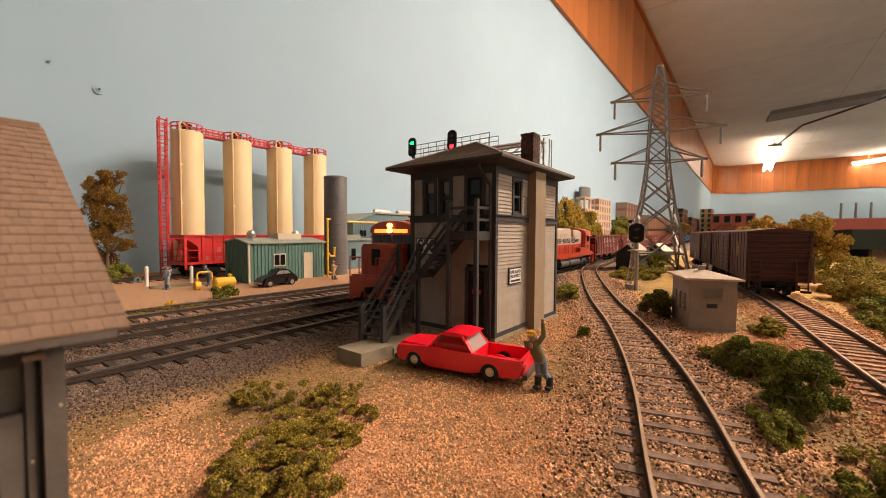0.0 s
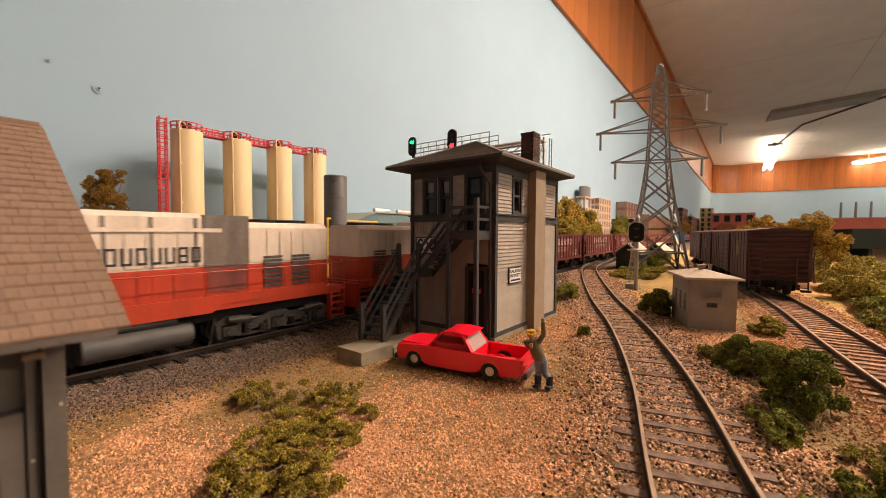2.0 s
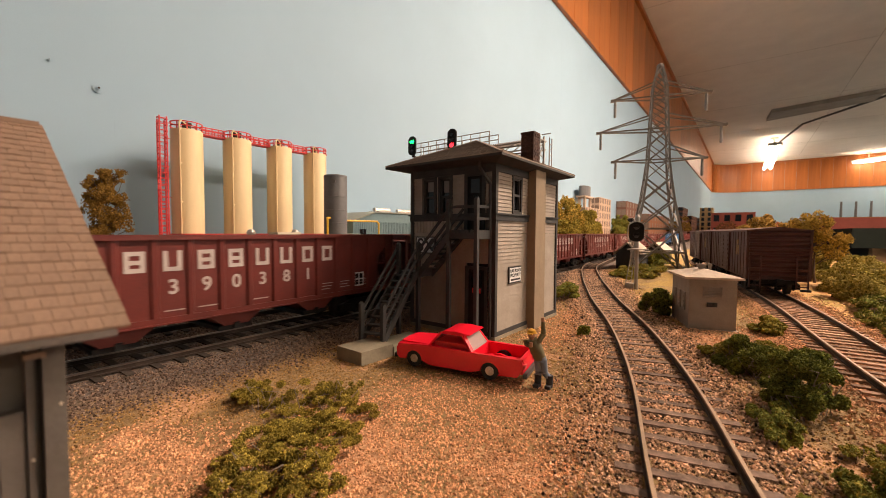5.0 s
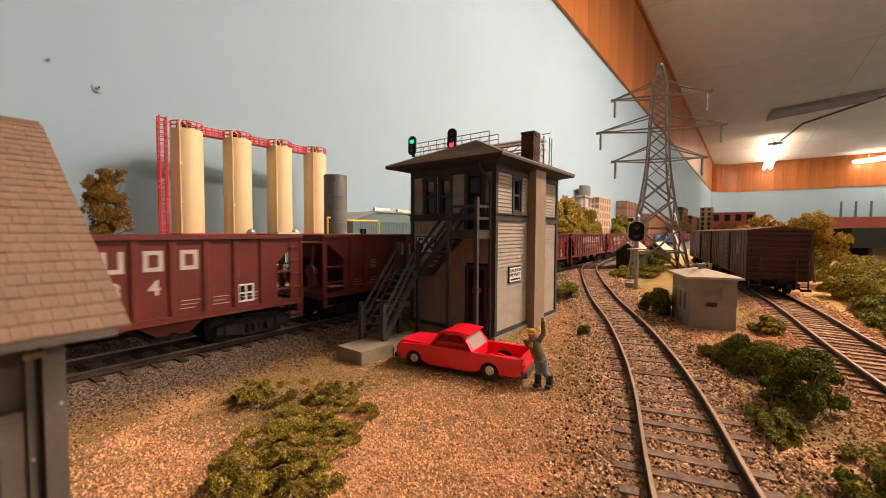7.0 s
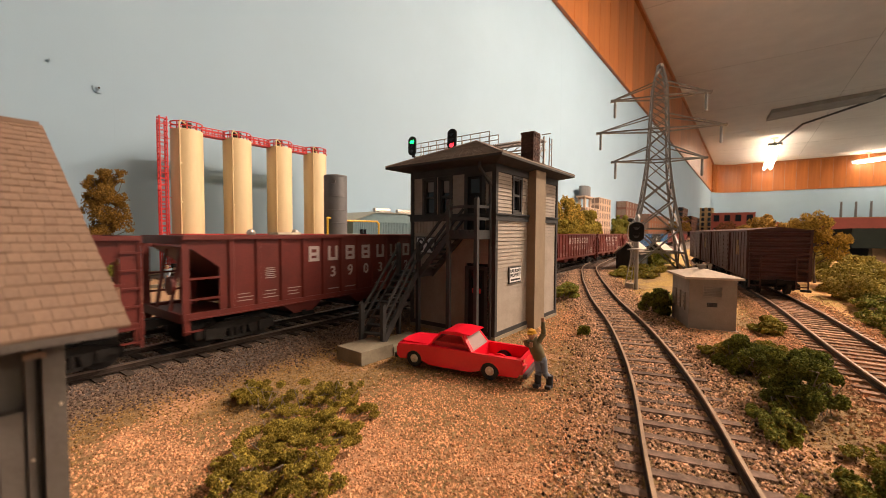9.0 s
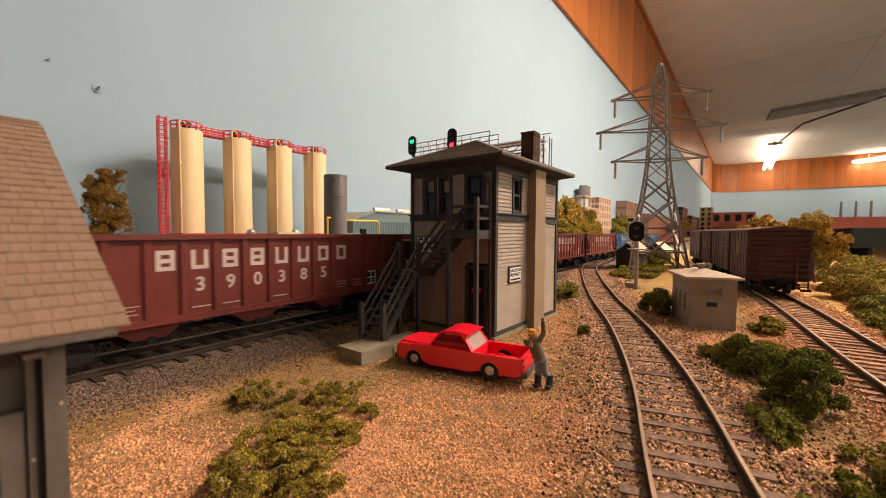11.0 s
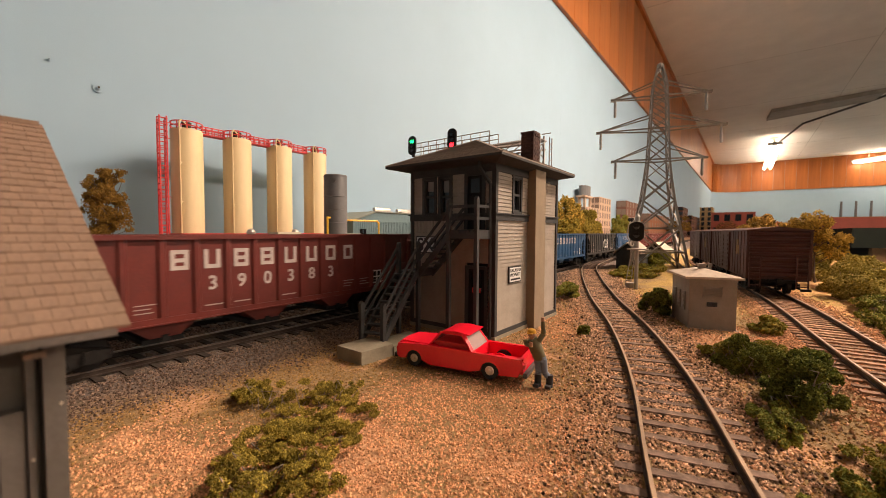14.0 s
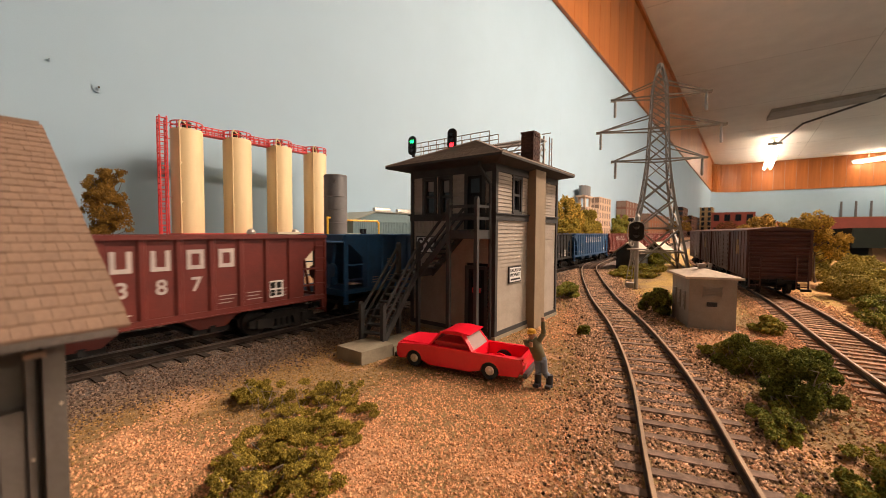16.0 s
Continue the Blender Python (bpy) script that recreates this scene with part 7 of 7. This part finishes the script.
    box(bm, -2, 66, -2, 42, 36, 37.6)
    box(bm, 0, 26, 4, 34, 37.6, 43)
    part("roof", bm, M_TEALR, b)
    bm = bmesh.new()
    box(bm, 8, 14, -0.8, 0, 12, 26)
    part("window", bm, M_GLASS, b)
    # yellow pipework
    for label, pts in (("yellow painted standpipe by tank", [(240, 330, -4), (240, 330, 55), (242.5, 330, 55)]), ("yellow painted looped pipe by tank", [(240, 330, 2), (244, 326, 1), (246, 326, 6)]), ("yellow painted looped pipe by tank", [(240, 330, 22), (243, 329, 18), (247, 329, 18), (247.5, 329, 26)]),
                       ("yellow overhead pipe to the annexe", [(272, 345, 53.5), (318, 343, 53.5), (321, 343, 51), (321, 343, 36)])):
        p_ = thing("pipe", label, "pipe", mm(0, 0, 0))
        bm = bmesh.new()
        for a, c in zip(pts, pts[1:]):
            rod(bm, a, c, 1.0, n=8)
            lathe(bm, (c[0], c[1], c[2] - 1), [(0.6, 0), (1.2, 0.5), (1.2, 1.5), (0.6, 2)], 8)
        part("tube", bm, M_YELLOW, p_, smooth=True)
    t = thing("fuel_drum", "small yellow horizontal fuel tank on legs", "fuel tank", mm(140, 326, -3.6) @ Matrix.Scale(0.76, 4))
    bm = bmesh.new()
    rod(bm, (-9, 0, 7.4), (9, 0, 7.4), 5.2, n=18)
    rod(bm, (-10.4, 0, 7.4), (-9, 0, 7.4), 3.8, 5.2, n=18)
    rod(bm, (9, 0, 7.4), (10.4, 0, 7.4), 5.2, 3.8, n=18)
    part("shell", bm, M_YELLOW, t, smooth=True)
    bm = bmesh.new()
    lathe(bm, (5, 0, 12), [(1.6, 0), (1.6, 2), (2.4, 2.2), (2.4, 3.2), (0.8, 4)], 12)
    part("filler", bm, M_YELLOW, t)
    for x in (-6, 6):
        bm = bmesh.new()
        box(bm, x - 1, x + 1, -4, 4, 0, 4)
        part("leg", bm, M_YELLOW, t)
    t = thing("pump", "yellow painted pump with curved pipe", "pump", mm(124, 336, -3.6) @ Matrix.Scale(0.72, 4))
    bm = bmesh.new()
    rod(bm, (-2.5, 0, 4.6), (2.5, 0, 4.6), 5.0, n=18)
    rod(bm, (-3.4, 0, 4.6), (-2.5, 0, 4.6), 3.2, 5.0, n=18)
    part("housing", bm, M_YELLOW, t, smooth=True)
    bm = bmesh.new()
    pts = [(0, 0, 8), (0, 0, 17), (2, 0, 19), (13, 0, 19), (15, 0, 17), (15, 0, 7), (22, 0, 4)]
    for a, c in zip(pts, pts[1:]):
        rod(bm, a, c, 1.1, n=8)
    part("pipe", bm, M_YELLOW, t, smooth=True)
    # parked hopper in front of the silos
    c = hopper("bright red hopper car parked before the silos", M_REDM, "", False, False, spin=False)
    c.matrix_world = mm(226, 434, -1.4)
    c["group"] = "parked cars"
    track("track_silo", "buried track below the silos", [(Vector((x, 434, 0)), 0.0) for x in np.arange(60, 420, 7.2)], M_TIE2, lambda p: False, (M_RAILD, M_RAILD))
    # white marker posts and timber
    for x, y in ((106, 388), (131, 366)):
        t = thing("marker_post", "short white marker post", "post", mm(x, y, -3.6), "marker posts")
        bm = bmesh.new()
        rod(bm, (0, 0, 0), (0, 0, 16), 1.3, n=10)
        rod(bm, (0, 0, 16), (0, 0, 17), 1.3, 0.3, n=10)
        part("post", bm, M_WHITE, t)
    t = thing("timber_beam", "weathered timber lying on the ground", "timber", mm(124, 366, -3.2, 0, 0, -4))
    bm = bmesh.new()
    box(bm, -22, 24, -2.4, 2.4, 0, 2.2)
    part("beam", bm, M_CONC, t, bevel=0.3)
    for x, z, r_ in ((106, 184, 3.4), (71, 200, 1.2)):
        t = thing("wall_fixing", "round metal fixing on the backdrop wall", "wall fixing", mm(x, 520, z))
        bm = bmesh.new()
        rod(bm, (0, 0, 0), (0, -1.2, 0), r_ * 1.4, n=18)
        rod(bm, (0, -1.0, 0), (0, -3.0, 0), r_ * 0.6, n=12)
        part("disc", bm, M_WALL, t, bevel=0.3)
        bm = bmesh.new()
        rod(bm, (0, -3.0, 0), (0, -3.3, 0), r_ * 0.3, n=10)
        part("screw", bm, M_TRIM, t)
    t = thing("hose_reel", "small blue round reel by the backdrop", "reel", mm(109, 425, -3.6) @ Matrix.Scale(0.45, 4))
    bm = bmesh.new()
    rod(bm, (0, 0, 6), (0, -4, 6), 6, n=20)
    part("drum", bm, M_TEAL2, t, bevel=0.8)
    bm = bmesh.new()
    rod(bm, (0, -4, 6), (0, -4.4, 6), 2, n=12)
    part("hub", bm, M_DARK, t)


def beetle():
    t = thing("small_car", "black rounded vintage saloon car by the metal shed", "car", mm(178, 316, -3.8, 0, 0, 186) @ Matrix.Scale(0.8, 4))
    bm = bmesh.new()
    prof = [(-22, 4.5), (-21, 8.5), (-16, 12.5), (-11, 16.4), (-5, 18), (2, 17.4), (7, 12.4), (13, 11.4), (19, 9), (22, 5.5), (21.5, 3.2), (-21, 3.2)]
    prism(bm, prof, -6.4, 6.4)
    body = part("body", bm, M_BLACKP, t, bevel=1.4, segs=2, smooth=True)
    for x in (-13, 13.5):
        for s in (-1, 1):
            bm = bmesh.new()
            n = 12
            pts = [(x + 6.4 * math.cos(a), 3.6 + 6.2 * math.sin(a)) for a in np.linspace(0, math.pi, n)]
            prism(bm, pts + [(x - 5, 3.4), (x + 5, 3.4)], s * 5.8, s * 8.4)
            part("fender", bm, M_BLACKP, t, bevel=0.8, smooth=True)
            bm = bmesh.new()
            rod(bm, (x, s * 6.2, 3.6), (x, s * 8.6, 3.6), 3.6, n=18)
            w = part("wheel", bm, M_TYRE, t)
            bm = bmesh.new()
            rod(bm, (x, s * 8.5, 3.6), (x, s * 8.95, 3.6), 2.4, 1.8, n=16)
            part("hub_cap", bm, M_CHROME, w)
    for s in (-1, 1):
        bm = bmesh.new()
        prism(bm, [(-13, 12.6), (-9, 15.9), (-4.6, 16.6), (-4.6, 12.6)], s * 6.3, s * 6.6)
        prism(bm, [(-3.8, 12.6), (-3.8, 16.6), (1.6, 16.0), (5, 12.6)], s * 6.3, s * 6.6)
        part("side_window", bm, M_BLIND, t)
    for x in (-22.6, 22.6):
        bm = bmesh.new()
        rod(bm, (x, -7, 4.6), (x, 7, 4.6), 0.8, n=8)
        part("bumper", bm, M_CHROME, t)


def boxcars():
    def make(at, label):
        c = thing("boxcar", label, "boxcar", at, "parked boxcars")
        Lc, w, z0, z1 = 150, 17.0, 10.5, 44.0
        bm = bmesh.new()
        box(bm, 0, Lc, -w, w, z0, z1)
        part("body", bm, M_OXIDE2, c)
        bm = bmesh.new()
        prism(bm, [(-w - 0.8, z1 - 0.6), (w + 0.8, z1 - 0.6), (w + 0.8, z1), (0, z1 + 2.2), (-w - 0.8, z1)], -1.2, Lc + 1.2, "x")
        part("roof", bm, M_OXIDE2, c)
        bm = bmesh.new()
        for k in range(9):   # pressed end ribs
            z = z0 + 2 + k * 3.5
            prism(bm, [(0.2, z), (-1.5, z + 0.9), (-1.5, z + 1.7), (0.2, z + 2.6)], -w + 1.2, w - 1.2)
        part("end_rib", bm, M_OXIDE2, c)
        for s in (-1, 1):
            bm = bmesh.new()
            box(bm, -0.8, 0.4, s * (w - 1), s * (w + 0.4), z0, z1)
            part("corner_post", bm, M_OXIDE2, c)
            for x in np.arange(8, Lc, 9.5):
                if not 56 < x < 94:
                    bm = bmesh.new()
                    box(bm, x, x + 0.6, s * w, s * (w + 0.35), z0 + 1, z1 - 1)
                    part("side_post", bm, M_OXIDE2, c)
        for s in (-1, 1):
            bm = bmesh.new()
            box(bm, 56, 94, s * w, s * (w + 1.4), z0 + 1, z1 - 1.5)
            for k in range(8):
                box(bm, 58, 73, s * (w + 1.4), s * (w + 1.9), z0 + 3 + k * 3.6, z0 + 5 + k * 3.6)
                box(bm, 77, 92, s * (w + 1.4), s * (w + 1.9), z0 + 3 + k * 3.6, z0 + 5 + k * 3.6)
            part("door", bm, M_OXIDE2, c)
            bm = bmesh.new()
            box(bm, 24, 34, s * (w + 0.15), s * (w + 0.3), 26, 33)
            box(bm, 26, 32, s * (w + 0.15), s * (w + 0.3), 33.4, 37)
            part("emblem", bm, M_OCHRE, c, "faded ochre emblem shape")
            bm = bmesh.new()
            for y in (s * 9.5, s * 15.5):
                beam(bm, (-2.0, y, 5), (-2.0, y, 26), 0.8)
            for k in range(6):
                beam(bm, (-2.0, s * 9.5, 6.5 + 3.8 * k), (-2.0, s * 15.5, 6.5 + 3.8 * k), 0.7)
            part("ladder", bm, M_OXIDE2, c)
        bm = bmesh.new()
        box(bm, -1, Lc + 1, -10, 10, 8, z0)
        box(bm, -3, 0, -7, 5, 9, 10.6)
        box(bm, -3, 0, 12, 17, 3.5, 5)
        box(bm, -3, 0, -17, -12, 3.5, 5)
        part("underframe", bm, M_DARK, c)
        n0 = len(WHEELS)
        for x in (22, Lc - 22):
            bogie(c, x, (-9.8, 9.8), WHEEL_CAR, 5.25)
        del WHEELS[n0:]
        coupler(c, -2, -1)
    make(mm(346, -17.6, 0, 0, 0, 10.8), "dark brown weathered boxcar standing on the siding")
    make(mm(499, 12.2, 0, 0, 0, 12.5), "dark brown weathered boxcar coupled behind on the siding")


# ---- the town along the backdrop ----


def block(name, label, x, y, w, d, h, material, cols, rows, win=M_GLASS, side=True, top=2.5, cap=None):
    """A flat-roofed building: walls, parapet, single windows; x, y is its near corner."""
    t = thing(name, label, "building", mm(x, y, -4))
    bm = bmesh.new()
    box(bm, 0, w, 0, d, 0, h)
    part("wall", bm, material, t)
    bm = bmesh.new()
    box(bm, -top * 0.4, w + top * 0.4, -top * 0.4, d + top * 0.4, h, h + top)
    part("roof", bm, cap or material, t)
    a = min(w / cols, h / rows) * 0.52
    bm = bmesh.new()
    box(bm, -a / 2, a / 2, -0.8, 0.4, 0, a * 1.35)
    me = mesh_of("window", bm, win)
    for i in range(cols):
        for j in range(rows):
            same("window", me, t, mm(w * (i + 0.5) / cols, 0, h * (j + 0.35) / rows))
    if side:
        n = max(2, round(cols * d / w))
        for i in range(n):
            for j in range(rows):
                same("window", me, t, mm(0, d * (i + 0.5) / n, h * (j + 0.35) / rows, 0, 0, -90))
    return t


def town():
    block("office_building", "pale cream concrete building with small windows", 1490, 478, 170, 38, 140, M_TOWNC, 5, 4, M_TOWNWIN)
    block("office_building", "taller pale cream building with small windows", 1660, 476, 170, 40, 188, M_TOWNC, 5, 6, M_TOWNWIN)
    block("brick_building", "red-brown brick tower building", 2085, 470, 360, 46, 200, M_TOWNB, 6, 5, M_TOWNWIN)
    block("brick_building", "white-fronted low city building", 2090, 440, 180, 28, 118, M_TOWNW, 5, 4)
    block("brick_building", "orange brick warehouse with arched windows", 2650, 470, 800, 46, 160, M_TOWNO, 9, 3, M_TOWNWIN)
    block("brick_building", "dark brick office tower", 4240, 470, 400, 46, 285, M_TOWNB, 4, 6)
    block("brick_building", "brown brick city building", 4700, 440, 1100, 60, 220, M_TOWNB, 9, 4)
    block("brick_building", "yellow stone city tower", 5300, 300, 300, 120, 330, M_TOWNY, 3, 6)
    block("brick_building", "yellow stone city tower", 5200, 180, 300, 100, 250, M_TOWNY, 3, 5)
    t = thing("water_tank", "dark roof-top water tank on a pale stand", "water tank", mm(1525, 492, 136))
    bm = bmesh.new()
    for x in (-32, 32):
        for y in (-10, 10):
            box(bm, x - 5, x + 5, y - 4, y + 4, 0, 42)
    box(bm, -46, 46, -17, 17, 38, 44)
    part("stand", bm, M_TOWNC, t)
    bm = bmesh.new()
    lathe(bm, (0, 0, 44), [(46, 0), (46, 36), (43, 38), (5, 42)], 20)
    for v in bm.verts:
        v.co.y *= 0.36
    part("drum", bm, M_TANK, t)
    for x, y, w, d, h, r_ in ((530, 104, 62, 26, 20, 0), (640, 92, 70, 26, 18, 0)):
        t = thing("low_shed", "low dark shed with pale tin roof", "shed", mm(x, y, -4), "low sheds")
        bm = bmesh.new()
        prism(bm, [(0, 0), (d, 0), (d, h), (d / 2, h + 12), (0, h)], 0, w, "x")
        part("wall", bm, M_TRIM, t)
        bm = bmesh.new()
        prism(bm, [(-3, h - 1), (d / 2, h + 12.4), (d + 3, h - 1), (d + 3, h + 0.6), (d / 2, h + 14), (-3, h + 0.6)], -3, w + 3, "x")
        part("roof", bm, M_HUTROOF, t)
    # benchwork across the aisle
    t = tagged(new("bench_far"), "dark green fascia and deck of the layout across the aisle", "bench", kind="structure")
    bm = bmesh.new()
    box(bm, 2100, 5600, -2400, -315, -10, 64)
    part("fascia", bm, M_FASCIA, t)
    for y in (-420, -900, -1400):
        bm = bmesh.new()
        box(bm, 2140, 2190, y, y + 45, -1060, -10)
        part("bench_leg", bm, M_LEGWOOD, t)
    # added black box that stands in for the deep shade below the bench
    bm = bmesh.new()
    box(bm, 2600, 5400, -2300, -500, -1060, -12)
    part("under_bench_shade", bm, M_DARK, t)
    t = thing("paper_note", "small white paper note on the fascia", "note", mm(2098, -430, 10))
    bm = bmesh.new()
    box(bm, -1, 0, -28, 28, 0, 48)
    part("sheet", bm, M_WHITE, t)
    t = block("red_factory", "long red-roofed factory on the far layout", 3400, -960, 380, 590, 76, M_TOWNR, 3, 1, side=False, top=5, cap=M_TOWNO)
    t.matrix_world = mm(3400, -960, 64)
    block("red_warehouse", "dull red warehouse in the distance", 4250, -60, 160, 310, 226, M_TOWNR, 2, 2)
    for i, y in enumerate((-460, -525, -590)):
        t = thing("smoke_stack", "thin dark smoke stack", "smoke stack", mm(3420 + 8 * i, y, 130))
        bm = bmesh.new()
        rod(bm, (0, 0, 0), (0, 0, 110), 7, 5, n=10)
        part("flue", bm, M_TANK, t)
    # ceiling conduit and beam
    t = thing("ceiling_conduit", "thin dark conduit across the ceiling", "conduit", mm(0, 0, 0))
    bm = bmesh.new()
    for p, q in (((6700, -300, 1215), (5878, -459, 1250)), ((5878, -459, 1250), (5261, -962, 1285))):
        rod(bm, p, q, 11, n=8)
    part("tube", bm, M_GREYTANK, t)
    t = thing("ceiling_channel", "long dull metal channel on the ceiling", "channel", mm(0, 0, 0))
    bm = bmesh.new()
    add(bm, [(5221, -169, 1262), (5571, -139, 1262), (5298, -892, 1262), (5048, -922, 1262)] + [(5221, -169, 1300), (5571, -139, 1300), (5298, -892, 1300), (5048, -922, 1300)], BOXF)
    part("channel", bm, M_CHANNEL, t)


plants()
silos()
industry()
beetle()
boxcars()
town()


def motions():
    for car, x, turned in TRAIN:
        walk(car, [(t, mm(x - SPEED * t, main_y(x - SPEED * t), 0, 0, 0, MAIN_TURN + (180 if turned else 0))) for t in (0, 4, 8, 12, 16)])
    turned_cars = {car for car, x, turned in TRAIN if turned}
    for w, place, r in WHEELS:
        if w.parent not in {c for c, *_ in TRAIN}:
            continue
        sgn = 1 if w.parent in turned_cars else -1
        walk(w, [(k / 15, mm(*place, 0, math.degrees(sgn * SPEED * k / 15 / r), 0)) for k in range(241)])


motions()
